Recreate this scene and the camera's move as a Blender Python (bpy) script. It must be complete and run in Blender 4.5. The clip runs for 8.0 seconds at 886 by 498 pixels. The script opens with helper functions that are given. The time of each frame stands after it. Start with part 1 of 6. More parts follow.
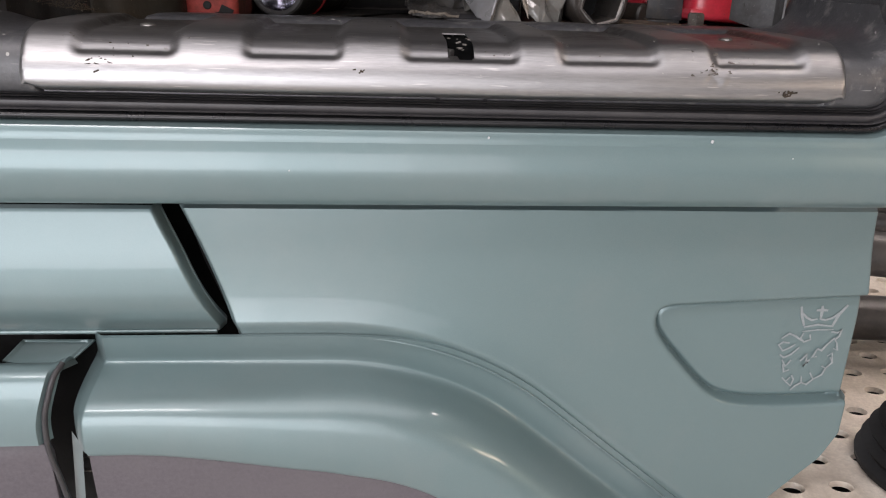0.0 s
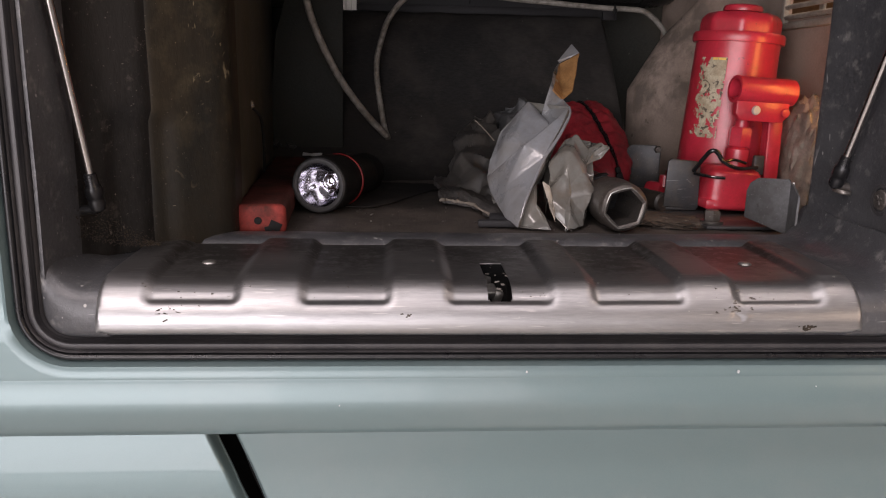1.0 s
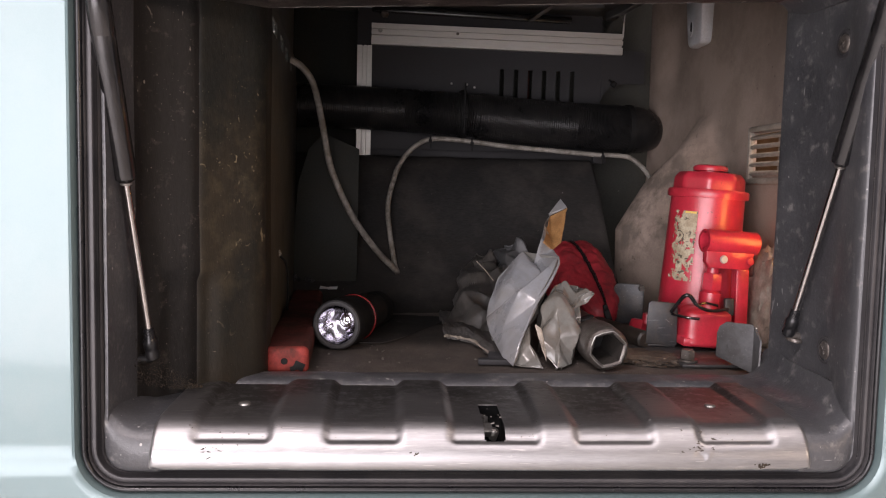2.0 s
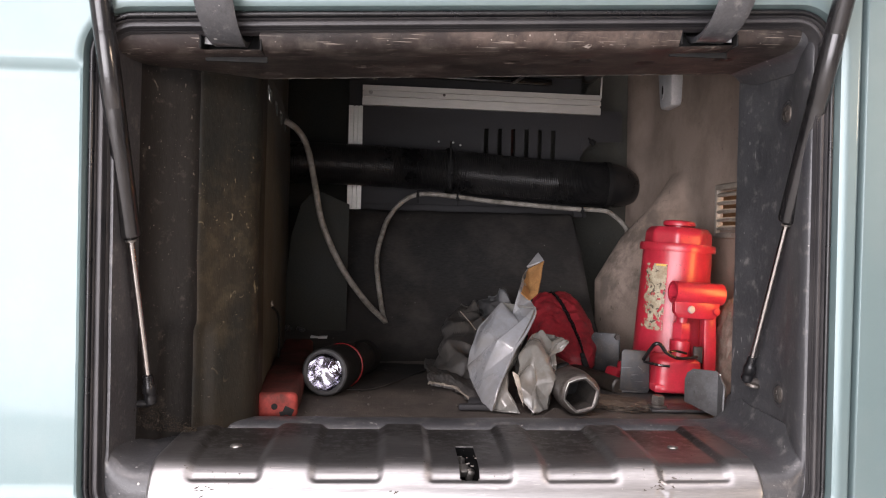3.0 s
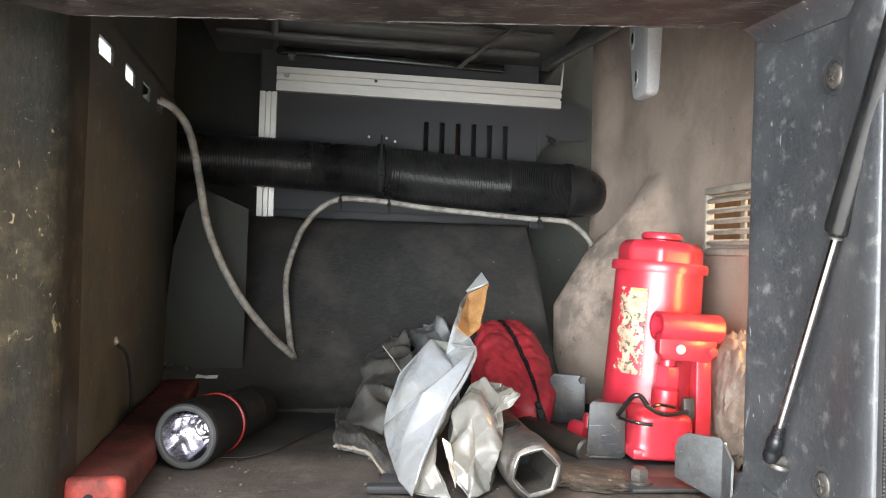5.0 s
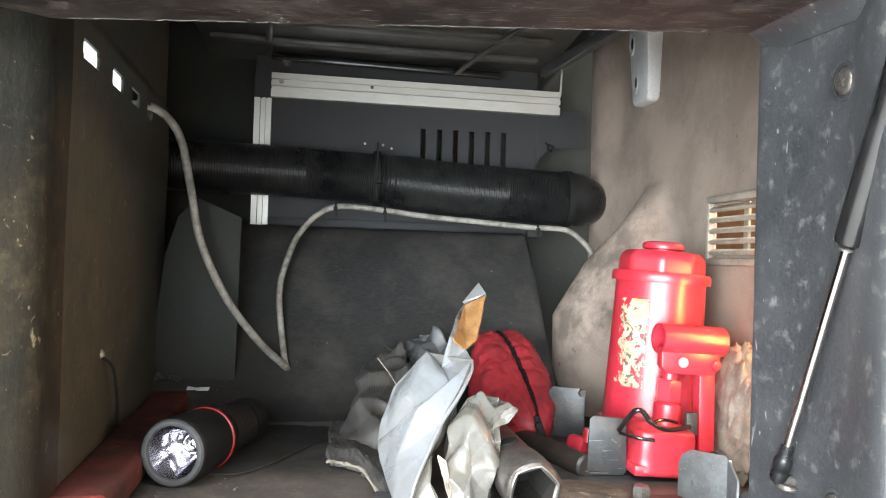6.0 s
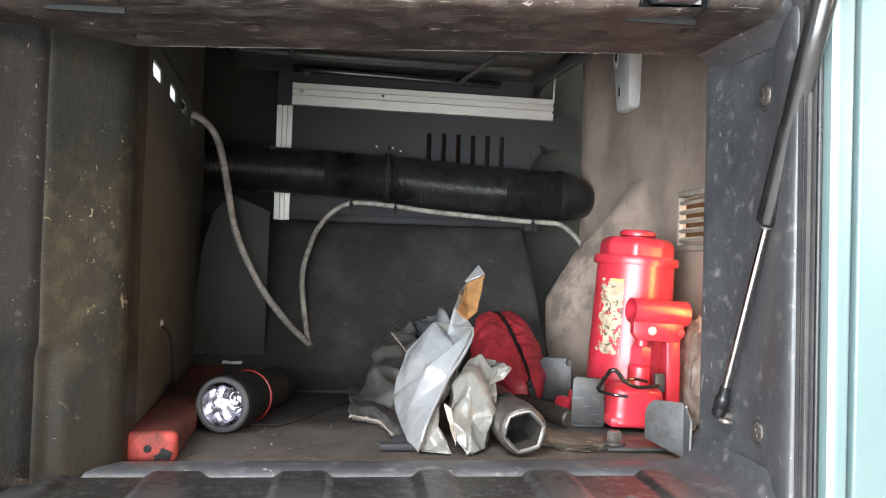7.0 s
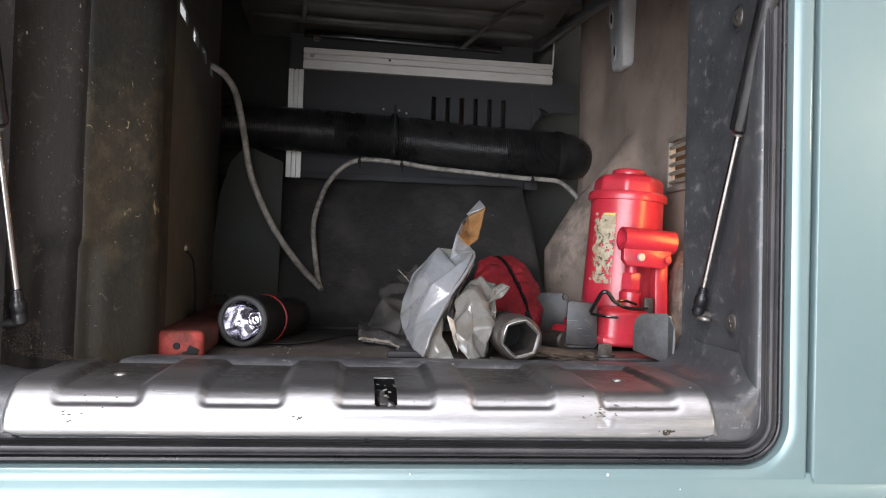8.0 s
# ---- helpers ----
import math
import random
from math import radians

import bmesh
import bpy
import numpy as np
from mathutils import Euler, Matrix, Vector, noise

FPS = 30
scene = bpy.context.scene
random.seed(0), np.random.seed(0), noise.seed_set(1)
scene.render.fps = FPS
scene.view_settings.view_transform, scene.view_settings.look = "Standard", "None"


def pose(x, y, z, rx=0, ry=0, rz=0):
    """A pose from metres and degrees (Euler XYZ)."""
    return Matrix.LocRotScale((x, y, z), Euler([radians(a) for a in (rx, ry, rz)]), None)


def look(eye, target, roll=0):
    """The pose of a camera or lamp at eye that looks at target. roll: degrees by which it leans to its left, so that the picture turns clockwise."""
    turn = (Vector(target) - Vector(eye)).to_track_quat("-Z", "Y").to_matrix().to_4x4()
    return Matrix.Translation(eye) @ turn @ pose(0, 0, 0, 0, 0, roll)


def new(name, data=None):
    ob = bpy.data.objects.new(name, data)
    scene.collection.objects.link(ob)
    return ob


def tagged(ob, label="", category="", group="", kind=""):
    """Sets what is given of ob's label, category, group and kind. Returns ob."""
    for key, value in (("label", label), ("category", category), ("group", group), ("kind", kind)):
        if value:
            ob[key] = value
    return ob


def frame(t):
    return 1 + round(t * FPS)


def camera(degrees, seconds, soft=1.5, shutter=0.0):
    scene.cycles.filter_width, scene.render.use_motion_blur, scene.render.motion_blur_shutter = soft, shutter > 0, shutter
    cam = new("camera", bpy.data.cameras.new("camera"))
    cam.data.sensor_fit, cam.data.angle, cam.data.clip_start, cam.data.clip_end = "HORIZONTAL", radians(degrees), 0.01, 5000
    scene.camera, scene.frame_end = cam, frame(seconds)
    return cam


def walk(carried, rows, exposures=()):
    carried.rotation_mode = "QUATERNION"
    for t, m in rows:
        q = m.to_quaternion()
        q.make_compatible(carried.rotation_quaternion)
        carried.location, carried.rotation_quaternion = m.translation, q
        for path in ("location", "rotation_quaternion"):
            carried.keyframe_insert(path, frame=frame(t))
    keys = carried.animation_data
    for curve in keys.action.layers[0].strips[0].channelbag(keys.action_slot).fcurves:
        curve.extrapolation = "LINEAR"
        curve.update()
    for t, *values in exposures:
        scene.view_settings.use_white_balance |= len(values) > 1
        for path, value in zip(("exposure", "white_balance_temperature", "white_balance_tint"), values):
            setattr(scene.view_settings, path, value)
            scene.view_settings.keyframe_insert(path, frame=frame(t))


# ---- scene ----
cam = camera(60.9, 8.0, soft=1.15)
PATH = [
    (0, (0.02, 0.0, 1.515), (0.19, 1.877, 0.847), 1.8),
    (0.5, (0.001, 0.026, 1.572), (0.153, 1.919, 0.944), 1.4),
    (1, (-0.008, -0.003, 1.638), (0.13, 1.944, 1.201), 1.2),
    (1.5, (-0.001, -0.068, 1.677), (0.128, 1.909, 1.401), 1.2),
    (2, (-0.014, -0.113, 1.704), (0.105, 1.877, 1.54), 1.3),
    (2.2, (-0.025, -0.129, 1.709), (0.092, 1.864, 1.583), 1.3),
    (3.3, (0.007, -0.185, 1.712), (0.146, 1.81, 1.693), 1.4),
    (3.5, (0.008, -0.152, 1.709), (0.155, 1.843, 1.695), 1.5),
    (4, (0.021, -0.046, 1.711), (0.223, 1.943, 1.708), 1.6),
    (4.5, (0.058, 0.055, 1.712), (0.293, 2.041, 1.712), 1.6),
    (6, (0.079, 0.133, 1.718), (0.322, 2.118, 1.743), 1.8),
    (6.5, (0.06, 0.038, 1.706), (0.302, 2.023, 1.735), 1.8),
    (7, (0.058, -0.02, 1.692), (0.293, 1.966, 1.727), 1.7),
    (7.5, (0.07, -0.028, 1.649), (0.3, 1.959, 1.691), 1.6),
    (8, (0.055, -0.094, 1.589), (0.276, 1.893, 1.631), 1.7),
]
EXPOSURES = [(0, -0.87, 6650, 21), (0.5, -0.95, 6800, 24), (1.0, -0.90, 6950, 27), (1.5, -0.62, 7000, 28), (2.0, -0.38, 6900, 28), (3.5, -0.10, 6750, 23), (4.0, 0.05, 6800, 26), (4.5, 0.84, 6600, 16), (6.0, 1.42, 6250, 8), (6.5, 1.34, 6250, 8), (7.0, 1.04, 6300, 11), (7.5, 0.75, 6400, 12), (8.0, 0.12, 6300, 17)]
walk(cam, [(t, look(eye, target, roll)) for t, eye, target, roll in PATH], EXPOSURES)

# ---- world and light ----
world = bpy.data.worlds.new("world")
scene.world = world
world.use_nodes = True
wn = world.node_tree
sky = wn.nodes.new("ShaderNodeTexSky")
sky.sky_type, sky.sun_disc = "NISHITA", False
sky.sun_elevation, sky.sun_rotation = radians(30), radians(200)
wn.nodes["Background"].inputs["Strength"].default_value = 0.10
wn.links.new(sky.outputs[0], wn.nodes["Background"].inputs["Color"])


def area_lamp(name, eye, target, sx, sy, watts, color):
    ob = new(name, bpy.data.lights.new(name, "AREA"))
    ob.data.shape, ob.data.size, ob.data.size_y, ob.data.energy, ob.data.color = "RECTANGLE", sx, sy, watts, color
    ob.matrix_world = look(eye, target)
    return ob


# added daylight fills, sources unseen: front one dimming rightwards, rear one behind the holes
area_lamp("front_daylight_fill", (-3.6, -5.4, 1.95), (-3.6, 0.0, 1.95), 5.2, 3.7, 690, (0.92, 0.98, 1.0))
area_lamp("front_daylight_fill", (-0.35, -5.4, 1.95), (-0.35, 0.0, 1.95), 1.3, 3.7, 103, (0.92, 0.98, 1.0))
area_lamp("front_daylight_fill", (0.75, -5.4, 1.95), (0.75, 0.0, 1.95), 0.9, 3.7, 35, (0.92, 0.98, 1.0))
area_lamp("rear_daylight_fill", (-3.0, 8.8, 4.0), (-3.0, 0.0, 4.0), 7.0, 2.4, 900, (0.93, 0.97, 1.0))
# unseen overhead light, added to brighten the steel roll at the truck's side
area_lamp("overhead_fill", (-0.8, -1.7, 5.7), (-0.8, -1.7, 0.0), 7.0, 3.0, 240, (0.97, 0.99, 1.0))
# unseen lamps, added: warm side fill, overhead strip mirrored in paint, walkway light
area_lamp("hall_fill_lamp", (4.2, -2.9, 2.7), (0.0, 0.6, 1.3), 1.5, 0.5, 75, (1.0, 0.82, 0.60))
area_lamp("hall_fill_lamp", (-1.5, -1.9, 4.6), (-1.5, -1.9, 0.0), 1.5, 0.60, 115, (1.0, 0.97, 0.94))
area_lamp("hall_fill_lamp", (2.6, 0.9, 4.6), (2.2, 0.9, 0.0), 1.5, 0.16, 160, (1.0, 0.92, 0.82))
# amber marker lamp behind the cheek, and a little of its light behind the vent
area_lamp("marker_lamp", (0.560, 0.868, 1.672), (0.47, 1.02, 1.66), 0.014, 0.12, 0.24, (1.0, 0.48, 0.10))
area_lamp("vent_light", (0.70, 1.00, 1.850), (0.60, 1.06, 1.76), 0.12, 0.08, 0.28, (1.0, 0.62, 0.25))


# ---- materials ----
def ramp(nt, fac, stops):
    n = nt.nodes.new("ShaderNodeValToRGB")
    while len(n.color_ramp.elements) < len(stops):
        n.color_ramp.elements.new(0.5)
    for e, (p, c) in zip(n.color_ramp.elements, stops):
        e.position = p
        e.color = c if len(c) == 4 else (*c, 1)
    nt.links.new(fac, n.inputs["Fac"])
    return n.outputs["Color"]


def noise_tex(nt, vec, scale, detail=6.0, rough=0.6, distortion=0.0):
    n = nt.nodes.new("ShaderNodeTexNoise")
    n.inputs["Scale"].default_value = scale
    n.inputs["Detail"].default_value = detail
    n.inputs["Roughness"].default_value = rough
    n.inputs["Distortion"].default_value = distortion
    nt.links.new(vec, n.inputs["Vector"])
    return n.outputs["Fac"]


def mix_color(nt, fac, a, b, mode="MIX"):
    n = nt.nodes.new("ShaderNodeMix")
    n.data_type, n.blend_type = "RGBA", mode
    if isinstance(fac, (int, float)):
        n.inputs[0].default_value = fac
    else:
        nt.links.new(fac, n.inputs[0])
    for k, v in ((6, a), (7, b)):
        if isinstance(v, tuple):
            n.inputs[k].default_value = (*v, 1)
        else:
            nt.links.new(v, n.inputs[k])
    return n.outputs[2]


def scaled(nt, vec, s):
    n = nt.nodes.new("ShaderNodeMapping")
    n.inputs["Scale"].default_value = s
    nt.links.new(vec, n.inputs["Vector"])
    return n.outputs["Vector"]


def patch(nt, vec, c, r):
    """One in a soft-edged patch of dirt round c, nothing outside its radii r."""
    a = nt.nodes.new("ShaderNodeVectorMath")
    a.operation, a.inputs[1].default_value = "SUBTRACT", c
    nt.links.new(vec, a.inputs[0])
    d = nt.nodes.new("ShaderNodeVectorMath")
    d.operation, d.inputs[1].default_value = "DIVIDE", r
    nt.links.new(a.outputs[0], d.inputs[0])
    n = nt.nodes.new("ShaderNodeVectorMath")
    n.operation = "LENGTH"
    nt.links.new(d.outputs[0], n.inputs[0])
    w = nt.nodes.new("ShaderNodeMath")
    w.operation, w.use_clamp = "SUBTRACT", False
    nt.links.new(noise_tex(nt, vec, 18, 5, 0.6), w.inputs[1])
    nt.links.new(n.outputs["Value"], w.inputs[0])
    return ramp(nt, w.outputs[0], [(0.0, (1, 1, 1)), (0.55, (0, 0, 0))])


def times(nt, a, b):
    return mix_color(nt, 1.0, a, b, "MULTIPLY")


def surface(name, base, rough=0.5, metal=0.0, coat=0.0, tint=None, tint_amount=0.5, tint_scale=6.0, grain=120.0, grain_amount=0.15,
            bump=0.1, bump_scale=None, stretch=(1, 1, 1), dust=None, dust_amount=0.0, dust_scale=14.0, marks=None, marks_scale=60.0,
            marks_level=0.68, marks_stretch=(1, 1, 1), rough_spread=0.15, coat_rough=0.08, specular=0.5, scratch=None, scratch_level=0.66, zone=None, brown=None, brown_zone=None, dust_level=0.47, dust_width=0.25, specks=None, speck_scale=150.0, speck_size=0.22):
    """A surface with a base colour, large stains (tint), fine grain, patchy dust, small sharp marks and relief."""
    m = bpy.data.materials.new(name)
    m.use_nodes = True
    nt = m.node_tree
    b = nt.nodes["Principled BSDF"]
    geo = nt.nodes.new("ShaderNodeTexCoord").outputs["Object"]
    vec = scaled(nt, geo, stretch)
    fine = noise_tex(nt, vec, grain, 4, 0.7)
    lo, hi = tuple(c * (1 - grain_amount) for c in base), tuple(min(1, c * (1 + grain_amount)) for c in base)
    col = ramp(nt, fine, [(0.3, lo), (0.7, hi)])
    big = noise_tex(nt, vec, tint_scale, 8, 0.65, 0.1)
    if tint:
        fac = ramp(nt, big, [(0.42, (0, 0, 0)), (0.62, (tint_amount,) * 3)])
        col = mix_color(nt, fac, col, tint)
    dirty = None
    for c, r in zone if isinstance(zone, list) else [zone] if zone else []:
        k = patch(nt, geo, c, r)
        dirty = mix_color(nt, 1.0, dirty, k, "ADD") if dirty else k
    if dust:
        d = noise_tex(nt, geo, dust_scale, 8, 0.68, 0.1)
        fac = ramp(nt, d, [(dust_level, (0, 0, 0)), (dust_level + dust_width, (dust_amount,) * 3)])
        col = mix_color(nt, times(nt, fac, dirty) if dirty else fac, col, dust)
    if marks:
        k = noise_tex(nt, scaled(nt, geo, marks_stretch), marks_scale, 3, 0.6, 1.2)
        fac = ramp(nt, k, [(marks_level, (0, 0, 0)), (marks_level + 0.05, (0.85,) * 3)])
        col = mix_color(nt, times(nt, fac, dirty) if dirty else fac, col, marks)
    if scratch:
        for turn, off in (((0.5, 0.3, 0.9), 1.0), ((-0.6, 0.8, -0.5), 5.0)):
            mp = nt.nodes.new("ShaderNodeMapping")
            mp.inputs["Rotation"].default_value, mp.inputs["Scale"].default_value, mp.inputs["Location"].default_value = turn, (22, 520, 520), (off, off, off)
            nt.links.new(geo, mp.inputs["Vector"])
            k = noise_tex(nt, mp.outputs["Vector"], 1.0, 2, 0.5)
            col = mix_color(nt, ramp(nt, k, [(scratch_level, (0, 0, 0)), (scratch_level + 0.03, (0.8,) * 3)]), col, scratch)
    if brown:
        k = noise_tex(nt, scaled(nt, geo, (1, 1, 0.6)), 34, 7, 0.68)
        col = mix_color(nt, times(nt, ramp(nt, k, [(0.4, (0.1, 0.1, 0.1)), (0.65, (0.9,) * 3)]), patch(nt, geo, *brown_zone)), col, brown)
    if specks:
        for k in (1.0, 2.3):
            v = nt.nodes.new("ShaderNodeTexVoronoi")
            v.inputs["Scale"].default_value = speck_scale * k
            nt.links.new(scaled(nt, geo, (1, 1.3, 0.8)), v.inputs["Vector"])
            q = nt.nodes.new("ShaderNodeMath")
            q.operation, q.inputs[1].default_value = "POWER", 7.0
            nt.links.new(v.outputs["Color"], q.inputs[0])
            w = nt.nodes.new("ShaderNodeMath")
            w.operation, w.inputs[1].default_value = "MULTIPLY", speck_size * 1.6
            nt.links.new(q.outputs[0], w.inputs[0])
            less = nt.nodes.new("ShaderNodeMath")
            less.operation = "LESS_THAN"
            nt.links.new(v.outputs["Distance"], less.inputs[0])
            nt.links.new(w.outputs[0], less.inputs[1])
            col = mix_color(nt, times(nt, less.outputs[0], ramp(nt, big, [(0.40, (0.1, 0.1, 0.1)), (0.60, (0.9,) * 3)])), col, specks)
    nt.links.new(col, b.inputs["Base Color"])
    r = nt.nodes.new("ShaderNodeMapRange")
    r.inputs["To Min"].default_value, r.inputs["To Max"].default_value = max(0.03, rough - rough_spread), min(1, rough + rough_spread)
    nt.links.new(big, r.inputs["Value"])
    nt.links.new(r.outputs[0], b.inputs["Roughness"])
    b.inputs["Metallic"].default_value = metal
    b.inputs["Coat Weight"].default_value = coat
    b.inputs["Coat Roughness"].default_value = coat_rough
    b.inputs["Specular IOR Level"].default_value = specular
    if bump > 0:
        bn = nt.nodes.new("ShaderNodeBump")
        bn.inputs["Strength"].default_value = bump
        bn.inputs["Distance"].default_value = 0.002
        h = noise_tex(nt, vec, bump_scale or grain, 5, 0.7)
        nt.links.new(h, bn.inputs["Height"])
        nt.links.new(bn.outputs[0], b.inputs["Normal"])
    return m


PAINT = surface("teal_metallic_paint", (0.136, 0.199, 0.203), 0.40, 0.34, coat=0.50, coat_rough=0.07, specular=0.4, tint=(0.146, 0.208, 0.212), tint_amount=0.5, tint_scale=2.0,
                grain=1400, grain_amount=0.05, bump=0.012, bump_scale=14, rough_spread=0.05, dust=(0.21, 0.24, 0.235), dust_amount=0.3, dust_scale=5)
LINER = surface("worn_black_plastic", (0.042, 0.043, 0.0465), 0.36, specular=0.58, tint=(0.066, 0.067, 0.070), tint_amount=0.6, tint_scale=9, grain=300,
                grain_amount=0.35, bump=0.3, bump_scale=150, dust=(0.22, 0.21, 0.20), dust_amount=0.45, dust_level=0.555, dust_width=0.12, dust_scale=60,
                marks=(0.34, 0.33, 0.32), marks_scale=46, marks_level=0.70, marks_stretch=(1, 1, 0.45), scratch=(0.24, 0.235, 0.23), scratch_level=0.735,
                specks=(0.36, 0.35, 0.33), speck_scale=120)
# scuffed liner, base far below LINER to blacken the header's shaded underside
LINER_TOP = surface("scuffed_shade_dark_plastic", (0.0135, 0.0115, 0.011), 0.5, specular=0.3, tint=(0.034, 0.023, 0.020), tint_amount=0.7, tint_scale=7, grain=260,
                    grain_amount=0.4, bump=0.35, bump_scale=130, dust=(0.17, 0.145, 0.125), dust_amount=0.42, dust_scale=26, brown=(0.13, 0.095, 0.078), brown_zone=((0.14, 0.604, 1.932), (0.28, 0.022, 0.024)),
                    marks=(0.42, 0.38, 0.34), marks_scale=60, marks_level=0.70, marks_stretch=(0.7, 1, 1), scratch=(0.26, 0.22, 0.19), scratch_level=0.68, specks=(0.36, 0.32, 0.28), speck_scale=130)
# mould, on a base lifted and greened for the haze over this wall
LEFT_WALL = surface("mouldy_haze_lifted_plastic", (0.0320, 0.0345, 0.0310), 0.50, specular=0.4, tint=(0.052, 0.042, 0.028), tint_amount=0.7, tint_scale=8,
                    grain=300, grain_amount=0.4, bump=0.35, bump_scale=120, dust=(0.115, 0.092, 0.048), dust_amount=0.5, dust_level=0.48, dust_width=0.24, dust_scale=44,
                    marks=(0.21, 0.175, 0.11), marks_scale=95, marks_level=0.640, marks_stretch=(1, 1, 0.7), stretch=(1, 1, 0.8),
                    scratch=(0.17, 0.145, 0.11), scratch_level=0.745, zone=((-0.18, 0.93, 1.70), (0.22, 0.34, 0.30)),
                    brown=(0.076, 0.057, 0.034), brown_zone=((-0.178, 0.90, 1.64), (0.1, 0.15, 0.36)), specks=(0.17, 0.14, 0.085), speck_scale=130, speck_size=0.2)
# darker copy of LEFT_WALL: shade and a green flare cast in the base
LEFT_CHEEK = surface("mouldy_shade_dark_plastic", (0.0094, 0.0100, 0.0088), 0.58, specular=0.2, tint=(0.026, 0.0195, 0.0120), tint_amount=0.85, tint_scale=6,
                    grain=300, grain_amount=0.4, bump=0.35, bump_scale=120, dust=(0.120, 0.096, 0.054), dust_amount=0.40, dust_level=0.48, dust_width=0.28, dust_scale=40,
                    marks=(0.21, 0.175, 0.11), marks_scale=95, marks_level=0.66, marks_stretch=(1, 1, 0.7), stretch=(1, 1, 0.45),
                    scratch=(0.17, 0.145, 0.11), scratch_level=0.745, zone=((-0.18, 0.85, 1.70), (0.22, 0.20, 0.19)),
                    brown=(0.095, 0.060, 0.034), brown_zone=((-0.178, 0.99, 1.62), (0.1, 0.19, 0.40)), specks=(0.17, 0.14, 0.085), speck_scale=130, speck_size=0.13)
# base cut down for the shaded flange; dust and scuffs are its own
CHEEK = surface("dusty_shade_dark_plastic", (0.0100, 0.0094, 0.0090), 0.55, specular=0.2, tint=(0.021, 0.019, 0.0175), tint_amount=0.7, tint_scale=11, grain=300,
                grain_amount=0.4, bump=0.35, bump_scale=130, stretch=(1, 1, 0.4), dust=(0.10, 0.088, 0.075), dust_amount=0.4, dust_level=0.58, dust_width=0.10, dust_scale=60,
                marks=(0.24, 0.215, 0.18), marks_scale=60, marks_level=0.69, marks_stretch=(1, 1, 0.5), scratch=(0.16, 0.145, 0.125), scratch_level=0.73, specks=(0.28, 0.25, 0.21), speck_scale=110)
RUBBER = surface("grey_rubber_seal", (0.032, 0.031, 0.033), 0.42, specular=0.4, tint=(0.056, 0.053, 0.053), tint_amount=0.6, tint_scale=16, grain=300, bump=0.08,
                 marks=(0.22, 0.20, 0.19), marks_scale=60, marks_level=0.76)
SEAL_BLACK = surface("black_rubber_bulb", (0.008, 0.008, 0.009), 0.30, specular=0.4, tint=(0.014, 0.014, 0.014), tint_scale=30, grain=200, bump=0.06)
BLACK = surface("matt_black_rubber", (0.010, 0.010, 0.010), 0.7, specular=0.2, grain=200, bump=0.1)
# the sill plate's pressed fields: grime, also darkened for the dark interior mirrored there
FIELDS = [(-0.206, -0.133), (-0.081, -0.009), (0.040, 0.128), (0.163, 0.241), (0.287, 0.362)]
STEEL = surface("brushed_stainless_steel", (0.335, 0.332, 0.334), 0.42, 1.0, grain=520, grain_amount=0.14, stretch=(0.10, 1, 1), bump=0.06, bump_scale=520,
                tint=(0.33, 0.32, 0.315), tint_amount=0.5, tint_scale=26, marks=(0.07, 0.055, 0.042), marks_scale=110, marks_level=0.655, rough_spread=0.06,
                dust=(0.170, 0.163, 0.158), dust_amount=0.95, dust_level=0.36, dust_width=0.22, dust_scale=90, scratch=(0.56, 0.54, 0.53), scratch_level=0.695,
                zone=[(((a + b) / 2, 0.716, 1.474), (0.055, 0.105, 0.030)) for a, b in FIELDS] + [((0.08, 0.750, 1.476), (1.1, 0.085, 0.040))], specks=(0.55, 0.53, 0.50), speck_scale=150, speck_size=0.16)
FLOOR = surface("dirty_black_floor_mat", (0.050, 0.042, 0.037), 0.62, tint=(0.102, 0.083, 0.070), tint_amount=0.75, tint_scale=12, grain=300,
                grain_amount=0.5, bump=0.5, bump_scale=190, dust=(0.16, 0.14, 0.12), dust_amount=0.45, dust_scale=45, marks=(0.28, 0.26, 0.23),
                marks_scale=120, marks_level=0.70, scratch=(0.13, 0.115, 0.10), scratch_level=0.665, specks=(0.30, 0.27, 0.24), speck_scale=140)
HUMP = surface("dark_felt_covered_rear", (0.0255, 0.0245, 0.0240), 0.8, specular=0.2, stretch=(0.3, 1, 1), tint=(0.030, 0.026, 0.023), tint_amount=0.6, tint_scale=7, grain=320,
               grain_amount=0.3, bump=0.25, bump_scale=220, dust=(0.10, 0.088, 0.078), dust_amount=0.42, dust_scale=9,
               marks=(0.20, 0.195, 0.185), marks_scale=42, marks_level=0.715, specks=(0.20, 0.185, 0.17), speck_scale=95, speck_size=0.12)
PANEL = surface("dark_grey_sheet_panel", (0.033, 0.033, 0.0355), 0.6, specular=0.2, grain=400, grain_amount=0.12, bump=0.08, tint=(0.036, 0.034, 0.034), tint_amount=0.4, tint_scale=6)
PANEL_DARK = surface("dark_greenish_cover_sheet", (0.027, 0.029, 0.026), 0.7, specular=0.2, tint=(0.034, 0.033, 0.027), tint_amount=0.6, tint_scale=12, grain=320, grain_amount=0.3, bump=0.2,
                     bump_scale=220, marks=(0.16, 0.15, 0.13), marks_scale=50, marks_level=0.74, specks=(0.17, 0.16, 0.14), speck_scale=110, speck_size=0.12)
